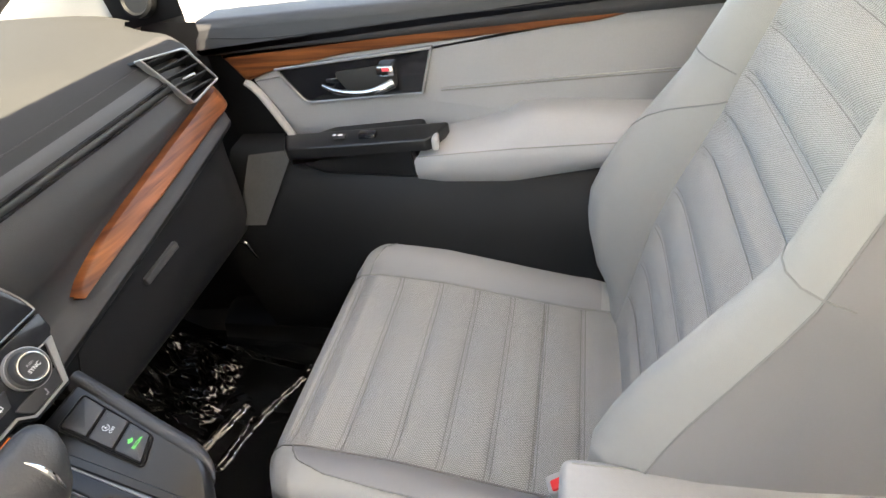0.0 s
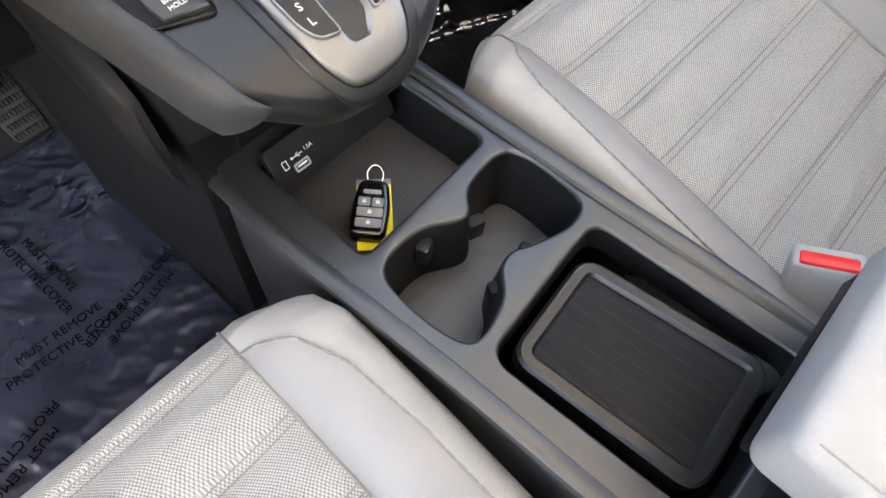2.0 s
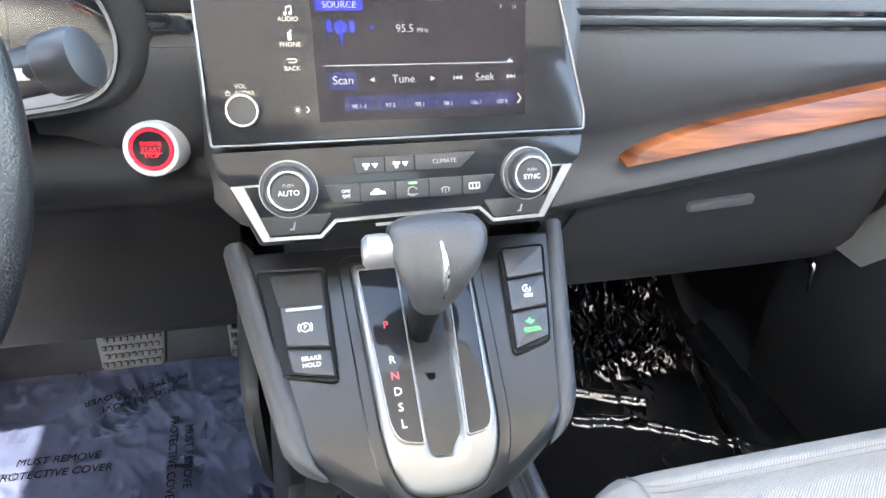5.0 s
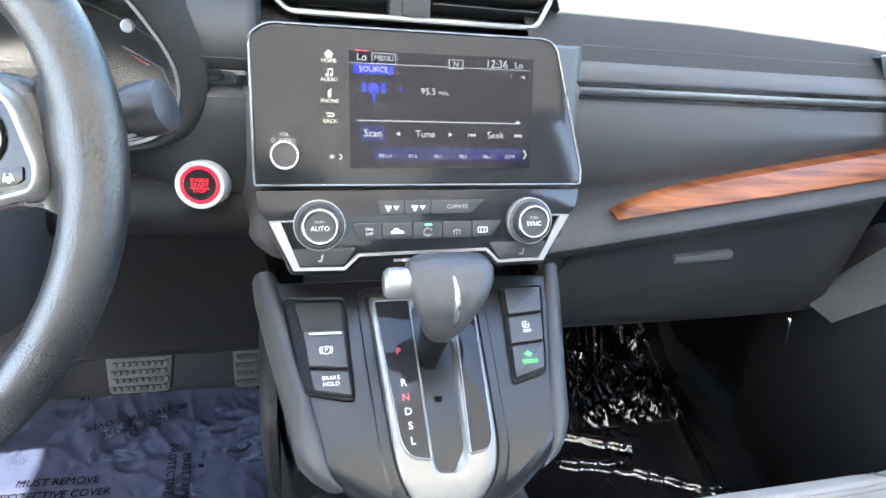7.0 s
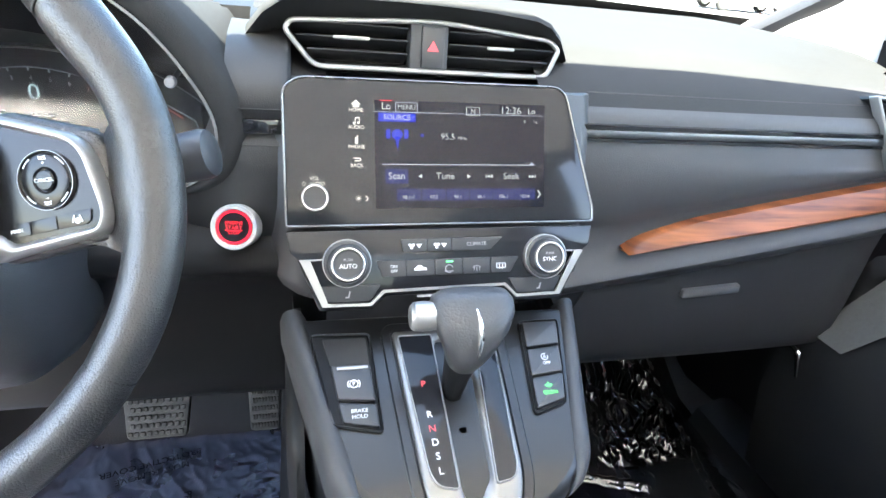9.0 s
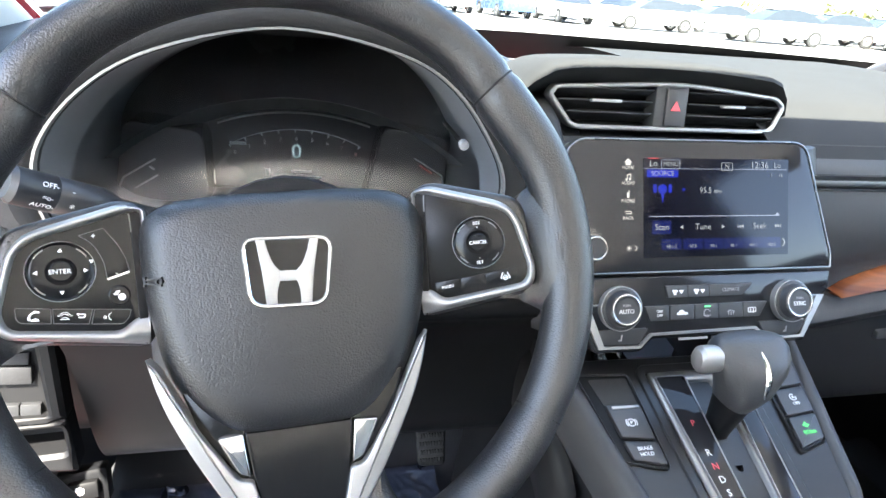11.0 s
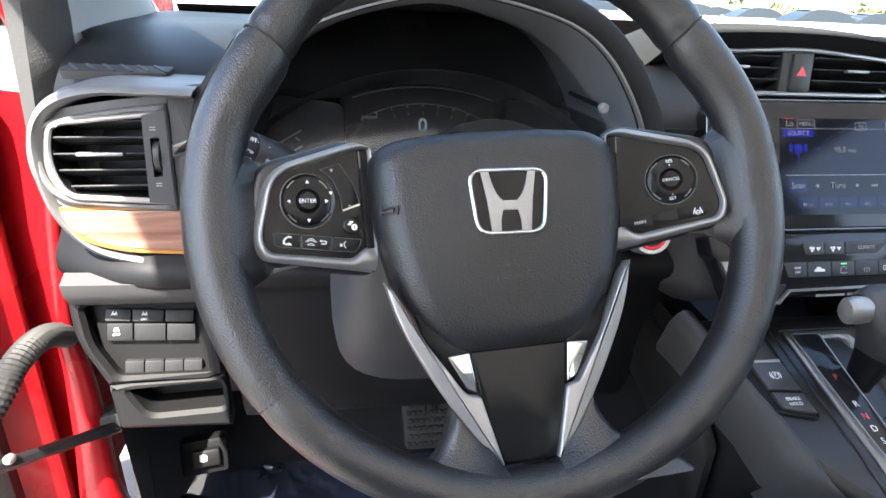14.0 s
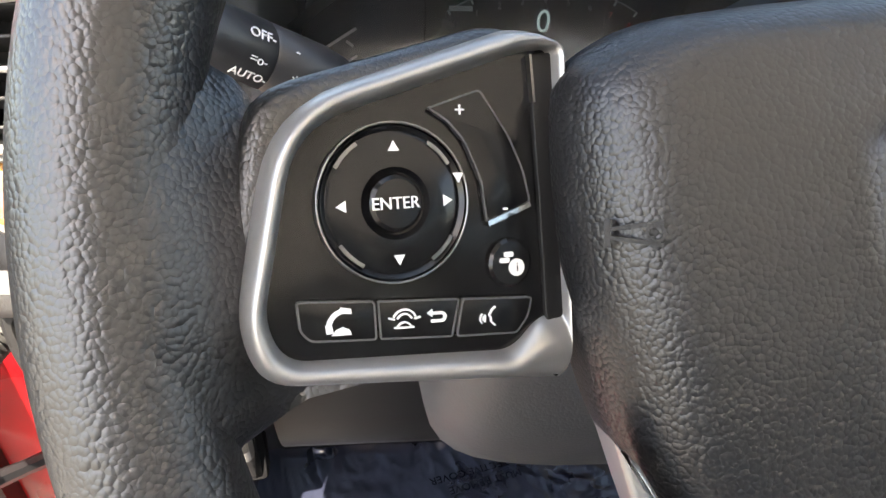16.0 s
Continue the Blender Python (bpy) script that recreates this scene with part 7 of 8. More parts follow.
# panels with buttons on both sides of the selector
CONSOLE_KEYS = (
    ([(-0.0680, 0.1268), (-0.0655, 0.0355), (-0.1035, 0.0450), (-0.1180, 0.1285)],
     (("pocket", [(-0.0710, 0.1235), (-0.0702, 0.0962), (-0.1030, 0.0968), (-0.1086, 0.1239)]), ("brake", [(-0.0700, 0.0950), (-0.0686, 0.0608), (-0.0988, 0.0644), (-0.1026, 0.0956)]), ("hold", [(-0.0684, 0.0580), (-0.0672, 0.0378), (-0.0956, 0.0440), (-0.0986, 0.0612)]))),
    ([(0.0755, 0.1308), (0.0655, 0.0385), (0.0955, 0.0468), (0.1146, 0.1321)],
     (("blank", [(0.0772, 0.1285), (0.0745, 0.1015), (0.1070, 0.1040), (0.1125, 0.1295)]), ("stop", [(0.0739, 0.0987), (0.0705, 0.0722), (0.1012, 0.0752), (0.1061, 0.1015)]), ("eco", [(0.0701, 0.0697), (0.0666, 0.0408), (0.0946, 0.0488), (0.1005, 0.0727)]))))
for o, cells in CONSOLE_KEYS:
    o = rounded(o, 0.004, 4)
    bp = part("button_panel", moved(slab(o, -0.004, 0.0022, 0.001), SH), DARK, tower, "black button panel")
    part("panel_rim", moved(hoop(inset(o, -0.0016), o, -0.004, 0.0034, 0.0008), SH), CONSOLE, tower)
    for nm, quad in cells:
        poly = rounded(quad, 0.002, 3)
        cm = V((sum(q[0] for q in quad) / 4, sum(q[1] for q in quad) / 4))
        y1 = quad[0][1]
        if nm == "pocket":
            # flat black plate, no hollow: it stands for the shade in one
            part("recess_shade", moved(slab(poly, 0.0018, 0.0026, 0), SH), RUBBER, bp)
            continue
        key = part("console_key", moved(slab(poly, 0.0, 0.006, 0.0012), SH), BUTTON, bp)
        T = S(cm.x, cm.y, 0.0062)
        if nm == "brake":
            part("key_lamp", moved(rbox(0.026, 0.003, 0.002, 0.0006), S(cm.x, y1 - 0.003, 0.006)), SATIN, key, "silver key edge")
            mark("brake_sign", [arc(0, -0.002, 0.0034, 0, 360, 0.0006, 20), arc(0, -0.002, 0.005, 140, 220, 0.0006), arc(0, -0.002, 0.005, -40, 40, 0.0006)], T, WHITEINK, key)
            words("P", 0.0048, S(cm.x, cm.y - 0.002, 0.0063), WHITEINK, key)
        elif nm == "hold":
            words("BRAKE", 0.0046, S(cm.x, cm.y + 0.0025, 0.0063), WHITEINK, key)
            words("HOLD", 0.0046, S(cm.x, cm.y - 0.0025, 0.0063), WHITEINK, key)
        elif nm == "stop":
            mark("stop_sign", [arc(0, 0.003, 0.0032, 60, 380, 0.0006)], T, WHITEINK, key)
            words("A", 0.0044, S(cm.x, cm.y + 0.003, 0.0063), WHITEINK, key)
            words("OFF", 0.0044, S(cm.x, cm.y - 0.0035, 0.0063), WHITEINK, key)
        elif nm == "eco":
            GREEN = glow("green_lit", (0.12, 0.95, 0.25), 0.09)
            mark("leaf_sign", [[(0, 0.001), (-0.004, 0.004), (-0.001, 0.0045)], [(0, 0.001), (0.004, 0.004), (0.001, 0.0045)], [(-0.0012, 0.004), (0.0012, 0.004), (0, 0.007)]], T, GREEN, key)
            words("ECON", 0.0048, S(cm.x, cm.y - 0.0035, 0.0063), GREEN, key, "lit_lettering")
# curved side rails of the tower and its trunk down to the floor
for s in (-1, 1):
    rail = spline([(0.1335, 0.157), (0.1205, 0.10), (0.1085, 0.051), (0.0990, 0.010), (0.0925, -0.014), (0.082, -0.027)], 5)
    fade = [min(1.0, 0.06 + 0.10 * (len(rail) - 1 - i)) for i in range(len(rail))]
    secs = [[(s * (x + dx * f - 0.004 * (1 - f)), y, dz * f - 0.004 * (1 - f) - 7.5 * max(0.0, -0.002 - y) ** 2) for dx, dz in ((-0.012, -0.012), (-0.0075, 0.0005), (-0.003, 0.0035), (0.003, 0.0030), (0.008, -0.002), (0.011, -0.014), (0.011, -0.05), (-0.004, -0.09))] for (x, y), f in zip(rail, fade)]
    part("side_rail", moved(loft(secs, cap=True), SH), DASH, tower, "grained black side rail", sharp=60)
    wall = [[(s * 0.140, 0.30, 0.86), (s * 0.134, 0.20, 0.86), (s * 0.130, 0.10, 0.845), (s * 0.116, 0.03, 0.80), (s * 0.104, 0.0, 0.775), (s * 0.07, -0.01, 0.765)], [(s * 0.146, 0.32, 0.70), (s * 0.140, 0.20, 0.70), (s * 0.132, 0.13, 0.70), (s * 0.120, 0.08, 0.70), (s * 0.110, 0.055, 0.70), (s * 0.07, 0.05, 0.70)], [(s * 0.162, 0.36, 0.36), (s * 0.154, 0.24, 0.36), (s * 0.146, 0.15, 0.36), (s * 0.138, 0.10, 0.36), (s * 0.13, 0.07, 0.36), (s * 0.08, 0.07, 0.36)]]
    part("trunk_side", loft(wall), DARK, tower, sharp=60)
for s in (-1, 1):
    secs = []
    for y, zt, k in ((0.34, 0.868, 1.0), (0.24, 0.855, 1.0), (0.16, 0.832, 1.0), (0.10, 0.805, 1.0), (0.065, 0.785, 0.9), (0.050, 0.772, 0.45)):
        secs.append([(s * (0.125 + dx * k), y, zt + dz) for dx, dz in ((0.0, 0.0), (0.008, -0.001), (0.013, -0.006), (0.016, -0.018), (0.017, -0.05), (0.015, -0.085), (0.0, -0.11))])
    part("knee_pad", loft(secs, cap=True), SHADEBLACK, tower, "black padded side panel", sharp=60)
part("trunk_front", loft([[(-0.11, 0.045, 0.74), (0.11, 0.045, 0.74)], [(-0.11, 0.060, 0.60), (0.11, 0.060, 0.60)], [(-0.12, 0.062, 0.40), (0.12, 0.062, 0.40)]]), DARK, tower)

# ---------- console details ----------
UP = tilt(-0.036, 0.012, 0.664, 30)
up = part("socket_panel", moved(slab(rounded([(-0.036, -0.022), (0.10, -0.022), (0.10, 0.022), (-0.032, 0.022)], 0.004), -0.01, 0.0, 0.001), UP), SHADEBLACK, console, "slanted socket panel")
part("usb_socket", moved(hoop(rrect(0.016, 0.0085, 0.002), rrect(0.0125, 0.005, 0.001), -0.004, 0.0012, 0.0003), UP @ Matrix.Translation((-0.006, -0.007, 0))), GREYINK, up, "grey-rimmed socket")
part("usb_tongue", moved(rbox(0.010, 0.0016, 0.003, 0.0003), UP @ Matrix.Translation((-0.006, -0.0065, 0.0))), WHITEINK, up)
words("1.5A", 0.0050, UP @ Matrix.Translation((0.006, 0.004, 0.0003)), WHITEINK, up)
mark("usb_sign", [bar(-0.0222, -0.0028, -0.0222, 0.0048, 0.0006), bar(-0.0178, -0.0028, -0.0178, 0.0048, 0.0006), bar(-0.0225, 0.0048, -0.0175, 0.0048, 0.0006), bar(-0.0225, -0.0028, -0.0175, -0.0028, 0.0006), bar(-0.012, 0.003, -0.001, 0.003, 0.0008), disc(0.0012, -0.012, 0.003, 10), bar(-0.008, 0.003, -0.005, 0.0055, 0.0006), bar(-0.007, 0.003, -0.004, 0.0008, 0.0006)], UP, WHITEINK, up)
mark("socket_label", [rrect(0.014, 0.0016, 0.0003, 1, 0.084, 0.0022), rrect(0.010, 0.0014, 0.0003, 1, 0.084, -0.0008)], UP, WHITEINK, up)
# ribbed mats
bm = bmesh.new()
for k in range(36):
    x = -0.066 + 0.0042 * k
    merge(bm, rbox(0.0018, 0.112, 0.0005, 0.0002, 1, at=(x, -0.036, CZ - 0.0574)))
part("mat_ribs", bm, MAT, console)
part("cup_insert_floor", slab(inset(cup_h, 0.0075), CZ - 0.078, CZ - 0.0768, 0.0008), MAT, console)
for x, y, ang in ((-0.020, -0.118, 200), (0.028, -0.133, -20), (-0.006, -0.187, 150), (0.036, -0.182, 20)):
    part("cup_grip", moved(rbox(0.016, 0.012, 0.026, 0.003, 2), Matrix.Translation((x, y, CZ - 0.030)) @ Matrix.Rotation(radians(ang), 4, "Z")), SHADEBLACK, console, "black rubber cup grip")
for k in range(8):
    part("tray_groove", moved(rbox(0.0004, 0.128, 0.0008, 0.0001, 1), Matrix.Translation((-0.0250 + 0.0121 * k + 0.0015, -0.3050 + 0.0009 * k, CZ - 0.0080)) @ Matrix.Rotation(radians(4.5 + 0.4 * k), 4, "Z")), RUBBER, console)
part("tray_inner_edge", hoop(inset(tray, 0.0045), inset(tray, 0.0062), CZ - 0.012, CZ - 0.0066, 0.0003), RUBBER, console)
# raised side rails along the console top
for s, pts in ((-1, [(-0.104, 0.045, 0.660), (-0.1035, -0.05, 0.664), (-0.0905, -0.208, 0.664), (-0.083, -0.336, 0.662), (-0.079, -0.42, 0.660)]), (1, [(0.101, 0.05, 0.668), (0.1055, -0.06, 0.668), (0.1130, -0.18, 0.667), (0.1245, -0.32, 0.664), (0.130, -0.42, 0.660)])):
    part("top_rail", tube(spline(pts, 5), 0.009, 10, flat=0.7), RIMTOP, console, "rounded console edge")

# ---------- key on its yellow tag ----------
KM = Matrix.Translation((-0.0170, -0.0477, 0.6115)) @ Matrix.Rotation(radians(-51), 4, "Z")
TM = Matrix.Translation((-0.0154, -0.0503, 0.6115)) @ Matrix.Rotation(radians(-42.4), 4, "Z")
fob = thing("car_key", "black key fob with grey buttons on a split ring", "car key")
part("case", moved(slab(rounded([(-0.0165, -0.031), (0.0165, -0.031), (0.0175, 0.004), (0.0135, 0.030), (-0.0135, 0.030), (-0.0175, 0.004)], [0.007, 0.007, 0.01, 0.008, 0.008, 0.01], 5), 0.0, 0.013, 0.005), KM), GLOSS, fob, "glossy black key case")
KEYGREY = material("grey_key_button", (0.22, 0.22, 0.23), 0.5)
for x, y, w, h in ((-0.0062, 0.004, 0.0112, 0.0095), (0.0062, 0.004, 0.0112, 0.0095), (0, -0.0068, 0.024, 0.0095), (0, -0.0180, 0.024, 0.0095), (0, 0.0150, 0.017, 0.0045)):
    kb = part("key_button", moved(slab(rrect(w, h, 0.002, 3, x, y), 0.011, 0.0140, 0.0006), KM), KEYGREY, fob)
    if h > 0.005:
        mark("key_sign", [rrect(0.0036, 0.0026, 0.0004, 2, x, y - 0.0005), arc(x, y + 0.0008, 0.0012, 0, 180, 0.0005)], KM @ Matrix.Translation((0, 0, 0.0141)), WHITEINK, kb)
part("ring", moved(tube([(0.0075 * math.cos(a), 0.0355 + 0.0075 * math.sin(a), 0.010 + 0.006 * math.sin(a)) for a in [2 * math.pi * i / 28 for i in range(28)]], 0.0009, 6, closed=True), KM), CHROME, fob, "steel split ring")
tag = thing("key_tag", "yellow card key tag under the key", "tag")
part("card", moved(slab(rrect(0.033, 0.074, 0.002, 3), -0.0025, -0.0012, 0), TM), YELLOW, tag)
part("film", moved(slab(rrect(0.033, 0.006, 0.001, 2, 0.0, 0.036), -0.0012, -0.0008, 0), TM), GREYINK, tag)

# ---------- seat belt buckle ----------
buckle = thing("seat_belt_buckle", "grey seat belt buckle with a red release button", "buckle")
BM_ = Matrix.Translation((0.205, -0.392, 0.612)) @ Matrix.Rotation(radians(16), 4, "Z") @ Matrix.Rotation(radians(14), 4, "Y") @ Matrix.Rotation(radians(-18), 4, "X")
part("body", moved(rbox(0.028, 0.056, 0.090, 0.005, 3), BM_), BUCKLE, buckle)
part("release", moved(rbox(0.016, 0.046, 0.006, 0.003, 2), BM_ @ Matrix.Translation((-0.005, 0, 0.0440))), REDPLASTIC, buckle, "red release button")
part("stalk", moved(rbox(0.016, 0.040, 0.10, 0.004, 2), BM_ @ Matrix.Translation((0, 0, -0.09))), DARK, buckle)

# ---------- passenger door details ----------
hp = rounded([(-0.132, 0.976), (-0.087, 0.911), (0.126, 0.921), (0.151, 0.999)], [0.006, 0.012, 0.004, 0.003], 5)
hpl = dpanel("handle_panel", inset(hp, 0.002), -0.01, 0.012, 0.001, GLOSS, "gloss black handle panel")
part("panel_trim", moved(hoop(hp, inset(hp, 0.0042), -0.01, 0.015, 0.001), DR), SATIN, door, "satin silver trim line")
cupo = rounded([(-0.025, 0.965), (-0.005, 0.930), (0.085, 0.934), (0.085, 0.975)], 0.012, 5)
part("handle_cup", moved(slab(cupo, 0.010, 0.0135, 0.001), DR), RUBBER, hpl)
hnd = spline([(-0.045, 0.945, 0.020), (-0.015, 0.938, 0.030), (0.03, 0.936, 0.034), (0.06, 0.941, 0.032), (0.080, 0.946, 0.022)], 5)
part("lever", moved(tube(hnd, [0.003 + 0.006 * i / (len(hnd) - 1) for i in range(len(hnd))], 10), DR), CHROME, hpl, "chrome pull handle")
part("lock_tab", moved(rbox(0.030, 0.018, 0.014, 0.004, 2), DR @ Matrix.Translation((0.070, 0.966, 0.018))), CHROME, hpl)
part("lock_mark", moved(rbox(0.012, 0.006, 0.002, 0.0005), DR @ Matrix.Translation((0.072, 0.970, 0.0255))), REDINK, hpl)
part("door_stitch", moved(tube(spline([(0.155, 0.924, 0.0075), (0.30, 0.931, 0.0075), (0.49, 0.940, 0.0075), (0.58, 0.944, 0.0075)], 6), 0.0012, 5), DR), SEAM, door)
part("door_stitch", moved(tube(spline([(0.155, 0.928, 0.0068), (0.30, 0.935, 0.0068), (0.49, 0.944, 0.0068), (0.58, 0.948, 0.0068)], 6), 0.0014, 5), DR), THREAD, door)
part("pad_stitch", moved(tube(spline([(-0.23, 1.035, 0.021), (-0.10, 1.030, 0.021), (0.15, 1.045, 0.021), (0.55, 1.062, 0.021)], 6), 0.0008, 5), DR), RUBBER, door)
LG = Matrix.Translation((0.655, -0.02, 0.872))
part("switch_top", moved(slab(rounded([(-0.028, 0.130), (0.030, 0.155), (0.036, -0.15), (-0.024, -0.125)], 0.012), -0.02, 0.0, 0.004), LG @ Matrix.Rotation(radians(-3), 4, "X")), CONSOLE, door, "satin black switch ledge top")
part("window_switch", moved(rbox(0.018, 0.030, 0.010, 0.003, 2), LG @ Matrix.Translation((0.0, -0.015, 0.004))), GLOSS, door, "window switch")
part("lock_switch", moved(rbox(0.014, 0.022, 0.006, 0.002, 2), LG @ Matrix.Translation((0.0, 0.035, 0.002))), BUTTON, door)
mark("switch_sign", [rrect(0.006, 0.008, 0.001, 2), rrect(0.006, 0.006, 0.001, 2, 0, 0.011)], LG @ Matrix.Translation((-0.002, 0.033, 0.0055)), WHITEINK, door)
# pale grey on the ledge tip and front edge imitates sun on them
part("ledge_tip", moved(rbox(0.056, 0.012, 0.020, 0.004, 2), Matrix.Translation((0.655, -0.150, 0.868)) @ Matrix.Rotation(radians(12), 4, "Z")), PILLAR, door, "end cap of the ledge, paled for sunlight")
part("front_edge", moved(tube(spline([(-0.190, 0.955, 0.012), (-0.165, 0.93, 0.016), (-0.115, 0.845, 0.030), (-0.095, 0.82, 0.05)], 5), 0.007, 8), DR), PILLAR, door, "edge of the door panel, paled for sunlight")
# lower pocket of the door
part("map_pocket", moved(slab(rounded([(-0.20, 0.42), (0.50, 0.42), (0.52, 0.60), (0.20, 0.63), (-0.14, 0.60)], 0.03), -0.03, 0.05, 0.02), DR), DARK, door, "black map pocket")
dpanel("lower_panel", rounded([(-0.22, 0.60), (0.60, 0.60), (0.60, 0.83), (-0.10, 0.83), (-0.16, 0.80)], 0.02), -0.03, 0.004, 0.006, DARK, "black lower trim")
# kick panel beside the passenger's feet
KP = thing("kick_panel", "black trim panel at the front of the footwell", "trim panel", kind="structure")
part("panel", loft([[(0.70, 0.20, 0.83), (0.735, 0.30, 0.84), (0.70, 0.46, 0.84)], [(0.70, 0.22, 0.64), (0.735, 0.33, 0.62), (0.70, 0.52, 0.62)], [(0.71, 0.26, 0.40), (0.735, 0.38, 0.38), (0.70, 0.60, 0.38)]]), DARK, KP)
part("footwell_bulge", loft([[(0.720, y, 0.850), (0.668, y, 0.846), (0.632, y + 0.01, 0.790), (0.600, y + 0.025, 0.733), (0.598, y + 0.03, 0.60), (0.640, y + 0.03, 0.42)] for y in (0.24, 0.20, 0.10, -0.10, -0.30, -0.50)]), SHADEBLACK, KP, "black lower door bulge", sharp=60)
# four-sided grey patch, lighter than the bulge round it
part("side_patch", loft([[(0.660, 0.203, 0.838), (0.660, 0.112, 0.848)], [(0.622, 0.213, 0.785), (0.622, 0.140, 0.790)], [(0.588, 0.226, 0.733), (0.588, 0.168, 0.735)]]), SPECKLE, KP, "grey speckled patch on the lower door")
part("hook", tube(spline([(0.583, 0.247, 0.697), (0.581, 0.232, 0.701), (0.580, 0.219, 0.699), (0.581, 0.214, 0.684), (0.584, 0.209, 0.662)], 5), [0.0022 + 0.0002 * min(i, 20 - i) for i in range(21)], 8), CHROME, KP, "bright metal clip")
part("hook", tube([(0.583, 0.266, 0.708), (0.583, 0.269, 0.688), (0.585, 0.270, 0.666)], 0.0014, 6), CHROME, KP, "bright metal clip")
part("sill_cover", loft([[(0.64, y, 0.36), (0.655, y, 0.40), (0.70, y, 0.42), (0.76, y, 0.41)] for y in (0.42, 0.2, -0.1, -0.6)]), DARK, KP)
part("corner_base", loft([[(0.70, 0.24, 1.062), (0.735, 0.45, 1.062), (0.74, 0.72, 1.062)], [(0.70, 0.24, 0.84), (0.735, 0.45, 0.84), (0.74, 0.72, 0.84)]]), DARK, KP)
speaker = thing("tweeter", "round black tweeter in the corner of the door", "speaker")
part("cup", moved(lathe([(0.030, -0.01), (0.030, 0.003), (0.026, 0.006), (0.022, 0.003), (0.0, 0.004)], 28), Matrix.Translation((0.70, 0.33, 1.105)) @ Matrix.Rotation(radians(-70), 4, "Y")), DARK, speaker)
part("corner_trim", loft([[(0.715, 0.27, 1.07), (0.715, 0.40, 1.05)], [(0.70, 0.25, 1.15), (0.705, 0.40, 1.12)], [(0.69, 0.26, 1.20), (0.69, 0.33, 1.18)]]), DARK, speaker)

# ---------- floor coverings and pedals ----------
def crumple(x0, x1, y0, y1, n, amp, seed, z_of):
    """A thin crumpled sheet over the floor: folds at three sizes."""
    rows = []
    for j in range(n + 1):
        y = y0 + (y1 - y0) * j / n
        row = []
        for i in range(n + 1):
            x = x0 + (x1 - x0) * i / n
            q = noise.noise(V((x * 6, y * 6, seed)))
            if seed > 5:
                p = V(((x * 0.8 + y * 0.6) * 29 + seed + 1.2 * q, (y * 0.8 - x * 0.6) * 12 + 1.2 * q, seed))
                h = (1 - abs(noise.noise(p))) ** 5 * 0.9 + 0.5 * (1 - abs(noise.noise(p * 2.7))) ** 4 + 0.10 * noise.noise(p * 9)
            else:
                p = V((x * 26 + 2.2 * q + 0.5 * noise.noise(V((x * 22, y * 22, 1.0))), y * 9 + 2.5 * q, seed))
                h = (1 - abs(noise.noise(p))) ** 4 * 0.7 + 0.45 * (1 - abs(noise.noise(p * 2.3))) ** 3 + 0.22 * (1 - abs(noise.noise(p * 4.9))) ** 2
                soft = max(0.0, min(1.0, (y - 0.325) / 0.03)) * max(0.0, min(1.0, (0.64 - x) / 0.06))
                h *= 0.05 + 0.95 * soft
                for (ax, ay), (bx, by), hh in (((0.30, 0.335), (0.46, 0.278), 0.45), ((0.32, 0.262), (0.43, 0.240), 0.5), ((0.42, 0.242), (0.62, 0.150), 0.4), ((0.60, 0.34), (0.56, 0.12), 0.35)):
                    u = max(0.0, min(1.0, ((x - ax) * (bx - ax) + (y - ay) * (by - ay)) / ((bx - ax) ** 2 + (by - ay) ** 2)))
                    gap = math.hypot(x - ax - u * (bx - ax), y - ay - u * (by - ay)) + 0.004 * noise.noise(V((x * 60, y * 60, 3)))
                    h += hh * math.exp(-(gap / 0.0065) ** 2)
            row.append((x, y, z_of(x, y) + amp * h))
        rows.append(row)
    return loft(rows)


def floor_z(x, y):
    return float(np.interp(y, [-0.5, 0.3, 0.48, 0.62, 0.78], [0.366, 0.362, 0.367, 0.447, 0.626])) + 0.002


FILM_R = material("crumpled_clear_film_on_black", (0.010, 0.010, 0.011), 0.07, rough_var=0.03, var=0.4, var_scale=14, coat=1.0, spec=1.0)
FILM_L = material("clear_blue_film_on_carpet", (0.013, 0.016, 0.030), 0.33, rough_var=0.1, var=0.5, var_scale=10, coat=0.2, spec=0.6)
fp = thing("floor_film", "crumpled clear plastic film over the black floor", "plastic film")
part("sheet", crumple(0.21, 0.66, 0.06, 0.66, 190, 0.022, 3.1, floor_z), FILM_R, fp, sharp=70, flip=False)
fd = thing("floor_film", "blue-tinted protective film printed with warnings", "plastic film")
part("sheet", crumple(-0.68, -0.150, -0.10, 0.49, 150, 0.0036, 8.7, floor_z), FILM_L, fd, sharp=70, flip=False)
INK = material("dark_film_print", (0.0015, 0.0015, 0.003), 0.8, spec=0.02)
for x, y, ang in ((-0.315, 0.212, -3), (-0.225, 0.172, 194), (-0.275, 0.305, -86), (-0.45, 0.33, -3), (-0.43, 0.10, 194), (-0.52, 0.20, -86), (-0.36, 0.42, 194)):
    T = Matrix.Translation((x, y, floor_z(x, y) + 0.0068)) @ Matrix.Rotation(radians(ang), 4, "Z")
    words("MUST REMOVE", 0.0165, T, INK, fd, "film_print", 0.0003)
    words("PROTECTIVE COVER", 0.0165, T @ Matrix.Translation((0, -0.022, 0)), INK, fd, "film_print", 0.0003)
